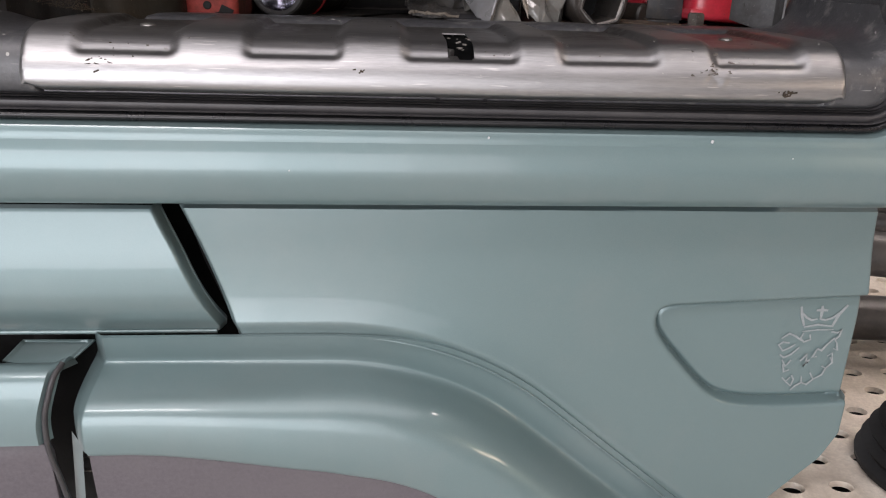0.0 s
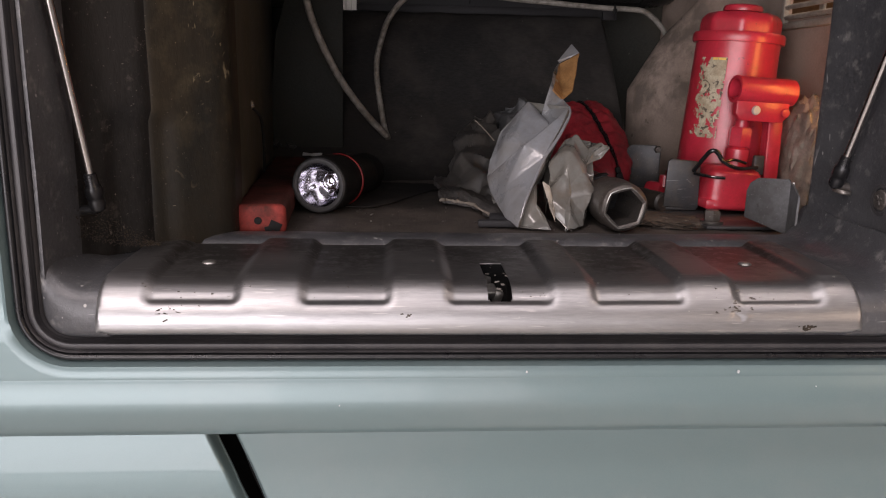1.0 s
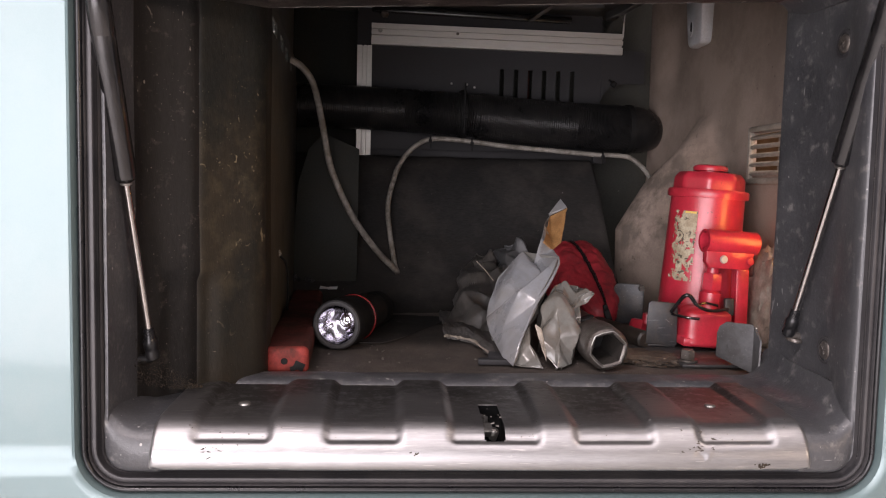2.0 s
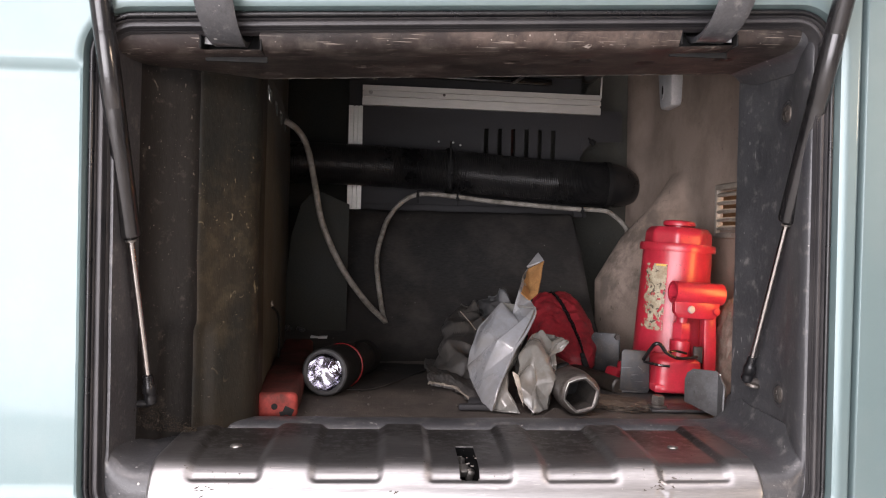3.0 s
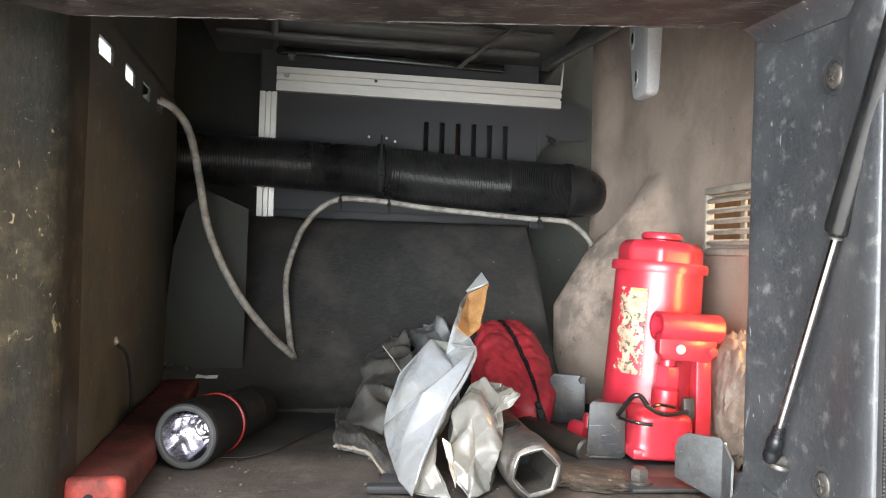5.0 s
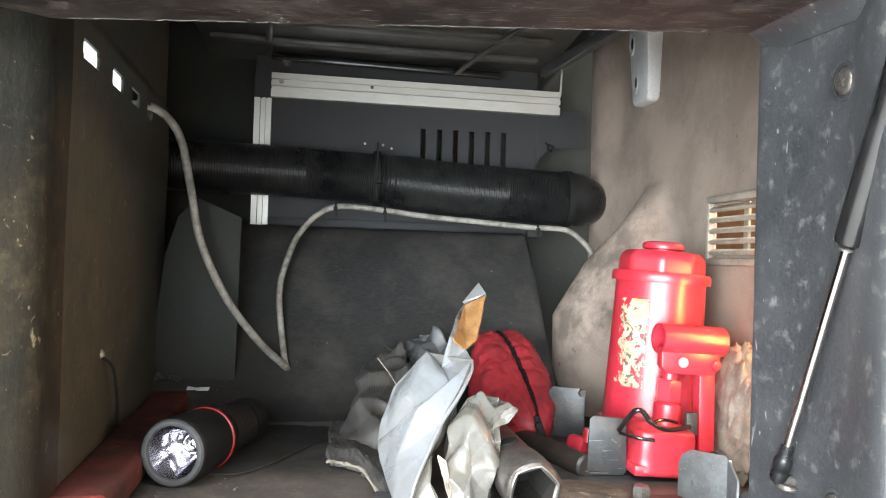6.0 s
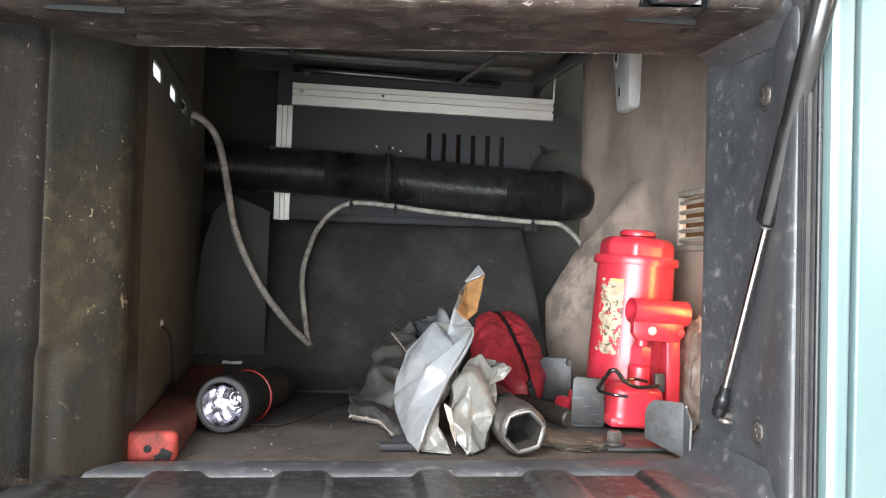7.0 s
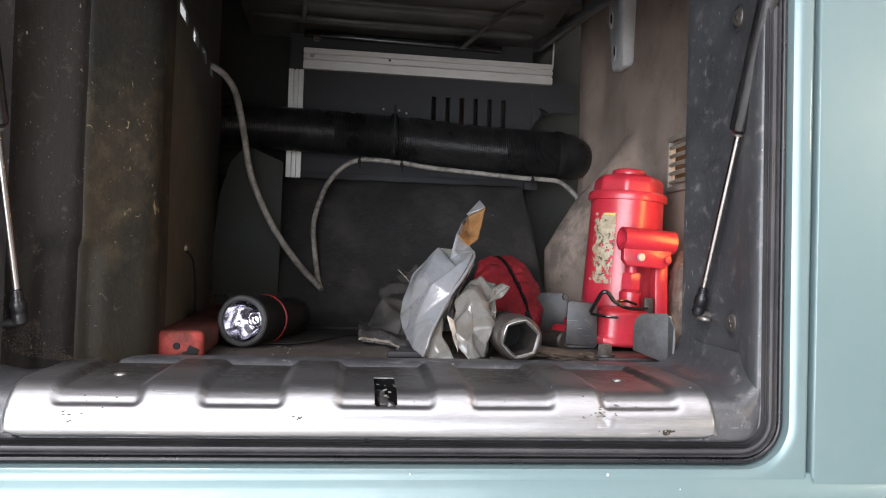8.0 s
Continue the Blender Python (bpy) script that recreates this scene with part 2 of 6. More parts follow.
CARPET = surface("beige_trunk_carpet", (0.352, 0.274, 0.227), 0.92, tint=(0.200, 0.158, 0.130), tint_amount=0.6, tint_scale=9, grain=420, grain_amount=0.10,
                 bump=0.35, bump_scale=380, dust=(0.105, 0.088, 0.074), dust_amount=0.75, dust_level=0.40, dust_width=0.18, dust_scale=20, marks=(0.085, 0.07, 0.058), marks_scale=34,
                 marks_level=0.655, zone=((0.475, 1.345, 1.700), (0.20, 0.14, 0.17)), specular=0.2, specks=(0.10, 0.085, 0.07), speck_scale=80)
ALU = surface("anodised_aluminium", (0.60, 0.58, 0.54), 0.45, 0.5, grain=300, grain_amount=0.06, bump=0.03, stretch=(0.1, 1, 1))
DUCT = surface("black_flexible_duct", (0.009, 0.009, 0.0095), 0.30, specular=0.28, grain=200, bump=0.0, tint=(0.030, 0.029, 0.028), tint_scale=14, dust=(0.06, 0.055, 0.05), dust_amount=0.25, dust_scale=30)
# black plastic, its base raised to carry the haze over the dark top
CEIL = surface("haze_lifted_black_plastic", (0.085, 0.086, 0.087), 0.36, grain=200, bump=0.1, tint=(0.03, 0.03, 0.03), tint_scale=9)
RED = surface("worn_red_enamel", (0.54, 0.030, 0.052), 0.36, coat=0.5, tint=(0.36, 0.020, 0.028), tint_amount=0.75, tint_scale=20, grain=300, grain_amount=0.10,
              bump=0.22, bump_scale=55, marks=(0.10, 0.015, 0.012), marks_scale=75, marks_level=0.70, coat_rough=0.28, specks=(0.16, 0.02, 0.02), speck_scale=110)
RED_OLD = surface("chipped_red_paint", (0.27, 0.040, 0.032), 0.68, specular=0.25, tint=(0.040, 0.018, 0.013), tint_amount=0.95, tint_scale=22, grain=240, grain_amount=0.2,
                  bump=0.25, bump_scale=90, marks=(0.04, 0.03, 0.025), marks_scale=50, marks_level=0.68)
# same red as RED_OLD, darkened for parts in shade, with some grime
BAR_RED = surface("grimy_shaded_red_paint", (0.090, 0.020, 0.016), 0.75, specular=0.25, tint=(0.030, 0.016, 0.012), tint_amount=0.9, tint_scale=20, grain=240, grain_amount=0.3,
                  bump=0.3, bump_scale=90, marks=(0.22, 0.035, 0.028), marks_scale=50, marks_level=0.66)
STICKER = surface("torn_yellow_label", (0.46, 0.395, 0.28), 0.65, tint=(0.27, 0.20, 0.12), tint_amount=0.85, tint_scale=45, grain=400, grain_amount=0.25,
                  bump=0.25, marks=(0.05, 0.035, 0.025), marks_scale=80, marks_level=0.56)
YELLOW = surface("yellow_print", (0.75, 0.50, 0.10), 0.5, grain=300)
TARP = surface("grey_coated_tarpaulin", (0.220, 0.228, 0.242), 0.27, coat=0.25, coat_rough=0.12, tint=(0.165, 0.165, 0.162), tint_amount=0.6, tint_scale=14, grain=300, grain_amount=0.06,
               bump=0.03, bump_scale=40, dust=(0.15, 0.125, 0.10), dust_amount=0.5, dust_scale=20, marks=(0.14, 0.11, 0.085), marks_scale=50, marks_level=0.72, scratch=(0.15, 0.13, 0.11), scratch_level=0.72)
TARP_DIRTY = surface("stained_grey_tarpaulin", (0.172, 0.172, 0.160), 0.20, coat=0.35, coat_rough=0.10, tint=(0.125, 0.108, 0.088), tint_amount=0.75, tint_scale=18, grain=300, grain_amount=0.1,
                     bump=0.04, bump_scale=45, dust=(0.10, 0.075, 0.055), dust_amount=0.55, dust_scale=25, marks=(0.08, 0.06, 0.045), marks_scale=60, marks_level=0.70)
WOOD = surface("brown_fibre_reinforced_back", (0.34, 0.175, 0.065), 0.6, tint=(0.20, 0.09, 0.03), tint_amount=0.7, tint_scale=40, grain=500, grain_amount=0.3,
               bump=0.3, stretch=(1, 1, 0.3))
BAG_RED = surface("red_nylon_pouch", (0.34, 0.022, 0.030), 0.58, tint=(0.20, 0.012, 0.018), tint_amount=0.7, tint_scale=30, grain=600, grain_amount=0.2,
                  bump=0.35, bump_scale=50, dust=(0.055, 0.012, 0.014), dust_amount=0.8, dust_scale=22, dust_level=0.5)
BAG_DARK = surface("dark_grey_plastic_bag", (0.050, 0.048, 0.046), 0.45, tint=(0.04, 0.035, 0.03), tint_amount=0.7, tint_scale=20, grain=300, bump=0.25,
                   bump_scale=50, dust=(0.17, 0.15, 0.13), dust_amount=0.4, dust_scale=24)
BAG_GREY = surface("grey_plastic_bag", (0.105, 0.107, 0.110), 0.42, tint=(0.06, 0.057, 0.054), tint_amount=0.7, tint_scale=20, grain=300, bump=0.25, bump_scale=50, dust=(0.05, 0.045, 0.04), dust_amount=0.5, dust_scale=30)
PAPER = surface("crumpled_stained_paper", (0.37, 0.32, 0.265), 0.7, tint=(0.16, 0.13, 0.10), tint_amount=0.7, tint_scale=25, grain=300, bump=0.5, bump_scale=60)
IRON = surface("oily_dark_iron", (0.135, 0.123, 0.114), 0.38, 0.65, tint=(0.085, 0.066, 0.052), tint_amount=0.7, tint_scale=30, grain=200, grain_amount=0.25,
               bump=0.25, bump_scale=90, dust=(0.20, 0.17, 0.14), dust_amount=0.4, dust_scale=50, scratch=(0.34, 0.32, 0.30), scratch_level=0.68)
BRACKET = surface("scratched_grey_bracket", (0.052, 0.053, 0.056), 0.46, 0.3, tint=(0.035, 0.031, 0.028), tint_amount=0.7, tint_scale=25, grain=200, bump=0.2,
                  marks=(0.26, 0.25, 0.24), marks_scale=80, marks_level=0.72, scratch=(0.2, 0.2, 0.2), scratch_level=0.70, dust=(0.15, 0.12, 0.09), dust_amount=0.4, dust_scale=40)
GREASE = surface("greasy_black_steel", (0.022, 0.019, 0.017), 0.42, specular=0.5, tint=(0.045, 0.035, 0.027), tint_amount=0.8, tint_scale=26, grain=220, grain_amount=0.4, bump=0.5, bump_scale=90, marks=(0.20, 0.16, 0.12), marks_scale=80, marks_level=0.68)
FLOOR_BROWN = surface("brown_greasy_felt", (0.105, 0.081, 0.061), 0.75, tint=(0.030, 0.024, 0.019), tint_amount=0.8, tint_scale=26, grain=260, grain_amount=0.5, bump=0.6, bump_scale=110, marks=(0.26, 0.21, 0.16), marks_scale=90, marks_level=0.68)
ZINC = surface("dull_zinc_fastener", (0.42, 0.41, 0.39), 0.4, 0.9, tint=(0.16, 0.14, 0.12), tint_amount=0.7, tint_scale=90, grain=400, bump=0.1)
CABLE = surface("dirty_grey_cable", (0.28, 0.26, 0.23), 0.6, tint=(0.11, 0.095, 0.075), tint_amount=0.85, tint_scale=55, grain=300, bump=0.15)
WHITE_PLASTIC = surface("light_grey_plastic", (0.50, 0.51, 0.52), 0.42, tint=(0.40, 0.39, 0.38), tint_amount=0.5, tint_scale=20, grain=300, bump=0.06)
VENT = surface("beige_plastic_vent", (0.36, 0.32, 0.27), 0.55, tint=(0.22, 0.19, 0.15), tint_amount=0.6, tint_scale=35, grain=300, bump=0.1)
AMBER = surface("amber_foam", (0.20, 0.115, 0.045), 0.6, tint=(0.12, 0.06, 0.02), tint_scale=50, grain=300, bump=0.2)
TORCH = surface("black_rubber_torch", (0.007, 0.0072, 0.0074), 0.5, specular=0.22, tint=(0.014, 0.0135, 0.013), tint_amount=0.5, tint_scale=30, grain=250, bump=0.15)
BRACKET_PALE = surface("rubbed_grey_plate", (0.135, 0.137, 0.140), 0.5, 0.3, tint=(0.075, 0.070, 0.066), tint_amount=0.6, tint_scale=30, grain=200, bump=0.2, marks=(0.05, 0.045, 0.04), marks_scale=60,
                       marks_level=0.66, scratch=(0.26, 0.26, 0.26), scratch_level=0.70)
TORCH_RIM = surface("scuffed_grey_black_rim", (0.040, 0.041, 0.043), 0.5, tint=(0.06, 0.06, 0.06), tint_amount=0.5, tint_scale=40, grain=300, bump=0.1)
TORCH_RING = surface("red_plastic_ring", (0.24, 0.010, 0.011), 0.4, grain=300, bump=0.03)
CHROME = surface("faceted_chrome", (0.70, 0.69, 0.73), 0.13, 1.0, grain=200, grain_amount=0.03, bump=0.0, rough_spread=0.05)
ARCH = surface("grey_black_arch_plastic", (0.085, 0.075, 0.085), 0.55, tint=(0.11, 0.10, 0.105), tint_amount=0.5, tint_scale=6, grain=260, bump=0.12,
               marks=(0.2, 0.18, 0.18), marks_scale=70, marks_level=0.78)
STRUT = surface("black_painted_strut", (0.0065, 0.0064, 0.007), 0.20, coat=0.5, coat_rough=0.14, tint=(0.020, 0.019, 0.019), tint_amount=0.6, tint_scale=30, grain=200, bump=0.1,
                marks=(0.040, 0.039, 0.040), marks_scale=80, marks_level=0.72)
ROD = surface("polished_piston_rod", (0.50, 0.47, 0.45), 0.22, 1.0, grain=300, bump=0.02)
# pale warm base holds the glare of warm light on the plate
DECK = surface("wet_glare_pale_aluminium", (0.70, 0.63, 0.54), 0.42, 0.1, tint=(0.40, 0.34, 0.27), tint_amount=0.6, tint_scale=9, grain=200, bump=0.2, bump_scale=60)
HOSE = surface("dusty_black_hose", (0.030, 0.028, 0.027), 0.45, tint=(0.075, 0.065, 0.06), tint_amount=0.6, tint_scale=20, grain=200, bump=0.15)
SILVER = surface("faded_silver_decal", (0.245, 0.275, 0.28), 0.45, 0.1, grain=500, grain_amount=0.15, bump=0.05, marks=(0.22, 0.28, 0.28), marks_scale=140, marks_level=0.66)
GROUND = surface("grey_concrete_floor", (0.56, 0.54, 0.51), 0.55, tint=(0.46, 0.44, 0.41), tint_amount=0.6, tint_scale=0.7, grain=40, grain_amount=0.15, bump=0.2,
                 bump_scale=60, dust=(0.2, 0.19, 0.18), dust_amount=0.3, dust_scale=1.6)

# surfaces of the added hall, toned for the light they throw back
HALL = surface("pale_painted_hall_wall", (0.42, 0.42, 0.41), 0.7, grain=20, tint=(0.42, 0.42, 0.41), tint_scale=0.6, bump=0.05)
HALL_TOP = surface("grey_hall_ceiling", (0.34, 0.34, 0.34), 0.8, grain=20, bump=0.05)

MAT = surface("torn_grey_black_rubber", (0.050, 0.047, 0.045), 0.62, tint=(0.095, 0.088, 0.082), tint_amount=0.8, tint_scale=22, grain=260, grain_amount=0.4, bump=0.6, bump_scale=80, marks=(0.010, 0.009, 0.009), marks_scale=60, marks_level=0.64,
              scratch=(0.22, 0.20, 0.18), scratch_level=0.68, specks=(0.32, 0.30, 0.27), speck_scale=130)
RUST = surface("rusty_brown_dirt", (0.020, 0.0135, 0.008), 0.95, tint=(0.042, 0.028, 0.014), tint_amount=0.8, tint_scale=70, grain=400, grain_amount=0.5, bump=0.6)
FRAY = surface("pale_cut_plastic_edge", (0.13, 0.12, 0.108), 0.7, tint=(0.09, 0.08, 0.07), tint_amount=0.9, tint_scale=30, grain=400, bump=0.2)


# ---- mesh tools ----
def part(name, bm, material, parent=None, label="", sharp=38, solid=0.0, kind=""):
    """Links a bmesh as one mesh object."""
    bmesh.ops.remove_doubles(bm, verts=bm.verts, dist=1e-6)
    bmesh.ops.recalc_face_normals(bm, faces=bm.faces)
    for f in bm.faces:
        f.smooth = True
    for e in bm.edges:
        if len(e.link_faces) == 1 and solid or len(e.link_faces) == 2 and e.calc_face_angle(0) > radians(sharp):
            e.smooth = False
    me = bpy.data.meshes.new(name)
    bm.to_mesh(me)
    bm.free()
    me.materials.append(material)
    ob = new(name, me)
    if parent:
        ob.parent = parent
        ob.matrix_parent_inverse = Matrix.Translation(-parent.location)
    if solid:
        mod = ob.modifiers.new("thickness", "SOLIDIFY")
        mod.thickness, mod.offset = abs(solid), -1 if solid > 0 else 1
    return tagged(ob, label, kind=kind)


def thing(name, base, label, category, group="", kind=""):
    ob = new(name)
    ob.empty_display_size = 0.03
    ob.location = base
    return tagged(ob, label, category, group, kind)


def joined(*bms):
    out = bms[0]
    for b in bms[1:]:
        me = bpy.data.meshes.new("tmp")
        b.to_mesh(me)
        b.free()
        out.from_mesh(me)
        bpy.data.meshes.remove(me)
    return out


def moved(bm, m):
    bmesh.ops.transform(bm, matrix=m, verts=bm.verts)
    return bm


def block(c, s, bevel=0.002, rot=(0, 0, 0), seg=2):
    bm = bmesh.new()
    bmesh.ops.create_cube(bm, size=1.0)
    bmesh.ops.scale(bm, vec=s, verts=bm.verts)
    if bevel:
        bmesh.ops.bevel(bm, geom=bm.edges[:], offset=bevel, segments=seg, affect="EDGES", profile=0.5)
    return moved(bm, pose(*c, *rot))


def sheet(nu, nv, fn, skip=None, closed=False):
    """A grid of (nu+1) x (nv+1) points fn(u, v), u and v from 0 to 1."""
    bm = bmesh.new()
    cols = nu if closed else nu + 1
    vs = [[bm.verts.new(fn(i / nu, j / nv)) for j in range(nv + 1)] for i in range(cols)]
    for i in range(nu):
        for j in range(nv):
            if skip and skip((i + 0.5) / nu, (j + 0.5) / nv):
                continue
            k = (i + 1) % cols
            bm.faces.new((vs[i][j], vs[k][j], vs[k][j + 1], vs[i][j + 1]))
    return bm


def smooth_path(pts, n=8):
    """Catmull-Rom points through pts."""
    p = [Vector(q) for q in pts]
    p = [2 * p[0] - p[1]] + p + [2 * p[-1] - p[-2]]
    out = []
    for i in range(1, len(p) - 2):
        for k in range(n):
            t = k / n
            a, b, c, d = p[i - 1], p[i], p[i + 1], p[i + 2]
            out.append(0.5 * (2 * b + (c - a) * t + (2 * a - 5 * b + 4 * c - d) * t * t + (3 * b - a - 3 * c + d) * t ** 3))
    out.append(p[-2])
    return out


def tube(pts, r, n=12, caps=True):
    """A tube along pts; r a number or a function of the length along it, 0 to 1."""
    pts = [Vector(p) for p in pts]
    bm = bmesh.new()
    t0 = (pts[1] - pts[0]).normalized()
    side = t0.orthogonal().normalized()
    rings = []
    for i, p in enumerate(pts):
        t = (pts[min(i + 1, len(pts) - 1)] - pts[max(i - 1, 0)]).normalized()
        side = (side - t * side.dot(t)).normalized()
        up = t.cross(side)
        rr = r(i / (len(pts) - 1)) if callable(r) else r
        rings.append([bm.verts.new(p + rr * (math.cos(a) * side + math.sin(a) * up)) for a in (2 * math.pi * k / n for k in range(n))])
    for a, b in zip(rings, rings[1:]):
        for k in range(n):
            bm.faces.new((a[k], a[(k + 1) % n], b[(k + 1) % n], b[k]))
    if caps:
        bm.faces.new(rings[0][::-1])
        bm.faces.new(rings[-1])
    return bm


def lathe(profile, n=32, m=None):
    """Turns (radius, height) points about z, then places the result by m."""
    bm = bmesh.new()
    rings = []
    for r, h in profile:
        if r < 1e-6:
            rings.append([bm.verts.new((0, 0, h))])
        else:
            rings.append([bm.verts.new((r * math.cos(2 * math.pi * k / n), r * math.sin(2 * math.pi * k / n), h)) for k in range(n)])
    for a, b in zip(rings, rings[1:]):
        for k in range(n):
            q = [a[k % len(a)], a[(k + 1) % len(a)], b[(k + 1) % len(b)], b[k % len(b)]]
            q = list(dict.fromkeys(q))
            if len(q) > 2:
                bm.faces.new(q)
    return moved(bm, m) if m else bm


def along(a, b):
    """A pose at a whose z axis points to b."""
    d = Vector(b) - Vector(a)
    return Matrix.Translation(a) @ d.to_track_quat("Z", "Y").to_matrix().to_4x4()


def prism(poly, y0, y1, bevel=0.0):
    """A plate with the outline poly in x and z, from y0 to y1."""
    bm = bmesh.new()
    f = bm.faces.new([bm.verts.new((x, y0, z)) for x, z in poly])
    ex = bmesh.ops.extrude_face_region(bm, geom=[f])
    bmesh.ops.translate(bm, vec=(0, y1 - y0, 0), verts=[v for v in ex["geom"] if isinstance(v, bmesh.types.BMVert)])
    if bevel:
        bmesh.ops.bevel(bm, geom=bm.edges[:], offset=bevel, segments=2, affect="EDGES", profile=0.5)
    return bm


def ease(t):
    t = min(1.0, max(0.0, t))
    return t * t * (3 - 2 * t)


def bump_at(v, lo, hi, w):
    """1 between lo and hi, 0 outside, with soft flanks of width w."""
    return ease((v - lo) / w + 0.5) * ease((hi - v) / w + 0.5)


def wob(p, s, seed=0.0):
    return noise.noise(Vector((p[0] * s + seed, p[1] * s - seed, p[2] * s + 2 * seed)))


# ---- the cab side and the locker opening ----
FACE = 0.590
CORNERS = [(-0.312, 1.405), (0.471, 1.403), (0.467, 1.966), (-0.311, 1.931)]


def rounded_loop(inset=0.0, r=0.045, per_side=60, arc=10):
    """The opening's outline in x and z, moved inwards by inset, with rounded corners."""
    cx, cz = 0.08, 1.675
    c = [(x - inset * math.copysign(1, x - cx), z - inset * math.copysign(1, z - cz)) for x, z in CORNERS]
    r = max(0.006, r - inset)
    out = []
    for i in range(4):
        p, a, b = Vector(c[i]), Vector(c[i - 1]), Vector(c[(i + 1) % 4])
        da, db = (a - p).normalized(), (b - p).normalized()
        s, e, q = p + da * r, p + db * r, p + (da + db) * r
        for k in range(arc):
            t = k / arc * math.pi / 2
            out.append(q + (s - q) * math.cos(t) + (e - q) * math.sin(t))
        nxt = Vector(c[(i + 1) % 4])
        dn = (p - nxt).normalized()
        e2 = nxt + dn * r
        for k in range(per_side):
            out.append(e.lerp(e2, k / per_side))
    return out


def loops(rows):
    """Skins closed loops of equal length."""
    bm = bmesh.new()
    vs = [[bm.verts.new(p) for p in row] for row in rows]
    for a, b in zip(vs, vs[1:]):
        for k in range(len(a)):
            bm.faces.new((a[k], a[(k + 1) % len(a)], b[(k + 1) % len(a)], b[k]))
    return bm


def pressed(x, z):
    """The shallow pressed field of the cab side, forward of the locker."""
    return 0.006 * bump_at(z, 1.440, 1.873, 0.012) * ease((-0.20 - x) / 0.05)


def outer_skin():
    rows = []
    for inset, y in ((0.004, FACE + 0.024), (0.0015, FACE + 0.012), (-0.001, FACE + 0.003), (-0.005, FACE + 0.0004), (-0.010, FACE)):
        rows.append([(p.x, y + (pressed(p.x, p.y) if y < FACE + 0.002 else 0), p.y) for p in rounded_loop(inset)])
    base = rounded_loop(-0.010)
    x0, x1, z0, z1 = -1.6, 0.4855, 1.3935, 2.6
    for f in (0.05, 0.12, 0.25, 0.5, 1.0):
        row = []
        for p in base:
            q = Vector((x0 if p.x < -0.31 else x1 if p.x > 0.475 else p.x, z0 if p.y < 1.412 else p.y))
            if p.y >= 1.925 + 0.045 * (p.x + 0.31) - 0.002:
                q.y = z1
            if (p.x < -0.27 or p.x > 0.425) and (p.y < 1.437 or p.y > 1.89 + 0.045 * (p.x + 0.31)):
                q = Vector((x0 if p.x < 0 else x1, z0 if p.y < 1.6 else z1))
            w = p.lerp(q, f)
            row.append((w.x, FACE + pressed(w.x, w.y), w.y))
        rows.append(row)
    return loops(rows)


cab = thing("wall_cab_side", (0.08, 0.6, 1.4), "teal metallic painted truck cab side round the open locker", "truck cab", kind="structure")
part("side_skin", outer_skin(), PAINT, cab)


def edge_roll(u, v):
    """The rolled rear edge of the cab side, beside the seam."""
    a = u * math.pi / 2
    return (0.4855 + 0.004 * math.sin(a), FACE + 0.004 - 0.004 * math.cos(a) + (0.02 if u > 0.99 else 0), 1.34 + 1.26 * v)


part("edge_roll", sheet(8, 20, edge_roll), PAINT, cab)


def lower_roll(u, v):
    """The rolled band under the opening."""
    y, z = profile_at([(0.600, 1.3995), (0.5925, 1.3985), (0.5900, 1.3935), (0.5865, 1.384), (0.5845, 1.372), (0.586, 1.361), (0.590, 1.3495), (0.5955, 1.3425), (0.602, 1.3395), (0.609, 1.3390)], v)
    x = -1.6 + 2.3 * u
    return (x, y, z)


def profile_at(pts, t):
    """A point on a smooth line through pts, t from 0 to 1."""
    n = len(pts) - 1
    i = min(int(t * n), n - 1)
    f = t * n - i
    p = [Vector(q) for q in pts]
    a = p[i - 1] if i else 2 * p[0] - p[1]
    b, c = p[i], p[i + 1]
    d = p[i + 2] if i + 2 <= n else 2 * p[n] - p[n - 1]
    return 0.5 * (2 * b + (c - a) * f + (2 * a - 5 * b + 4 * c - d) * f * f + (3 * b - a - 3 * c + d) * f ** 3)


part("lower_roll", sheet(24, 45, lower_roll), PAINT, cab)


def rear_corner(u, v):
    """The rounded rear corner panel of the cab, past the seam."""
    x, y = profile_at([(0.4935, 0.62), (0.4935, 0.596), (0.4965, 0.5895), (0.505, 0.588), (0.60, 0.588), (0.72, 0.592), (0.80, 0.615), (0.84, 0.68), (0.85, 0.80)], u)
    return (x, y, 1.390 + 1.21 * v)


rear = thing("wall_cab_corner", (0.6, 0.6, 1.4), "pale teal rear corner panel of the truck cab", "cab panel", kind="structure")
part("corner_skin", sheet(56, 4, rear_corner), PAINT, rear)
chips = bmesh.new()
for x, z, s in ((0.107, 1.3993, 0.0016), (0.291, 1.3985, 0.0022), (-0.05, 1.372, 0.0012), (0.36, 1.386, 0.001)):
    chips = joined(chips, block((x, 0.5885 if z > 1.39 else 0.5848, z), (s, 0.0014, s * 1.2), 0.0004, (0, 20, 0), 1))
part("paint_chip", chips, WHITE_PLASTIC, cab, "bare pale chips in the paint")

# ---- rubber seal ----
seal = thing("rubber_seal", (0.08, 0.6, 1.41), "dusty grey rubber bulb seal round the locker opening", "seal")
part("outer_bulb", loops([[(p.x, y, p.y) for p in rounded_loop(0.72 * i)] for i, y in
                          [(0.0012, 0.622)] + [(0.0072 - 0.006 * math.cos(math.pi * k / 10), 0.606 - 0.009 * math.sin(math.pi * k / 10)) for k in range(11)] + [(0.0130, 0.618)]]), SEAL_BLACK, seal, "black outer bulb")
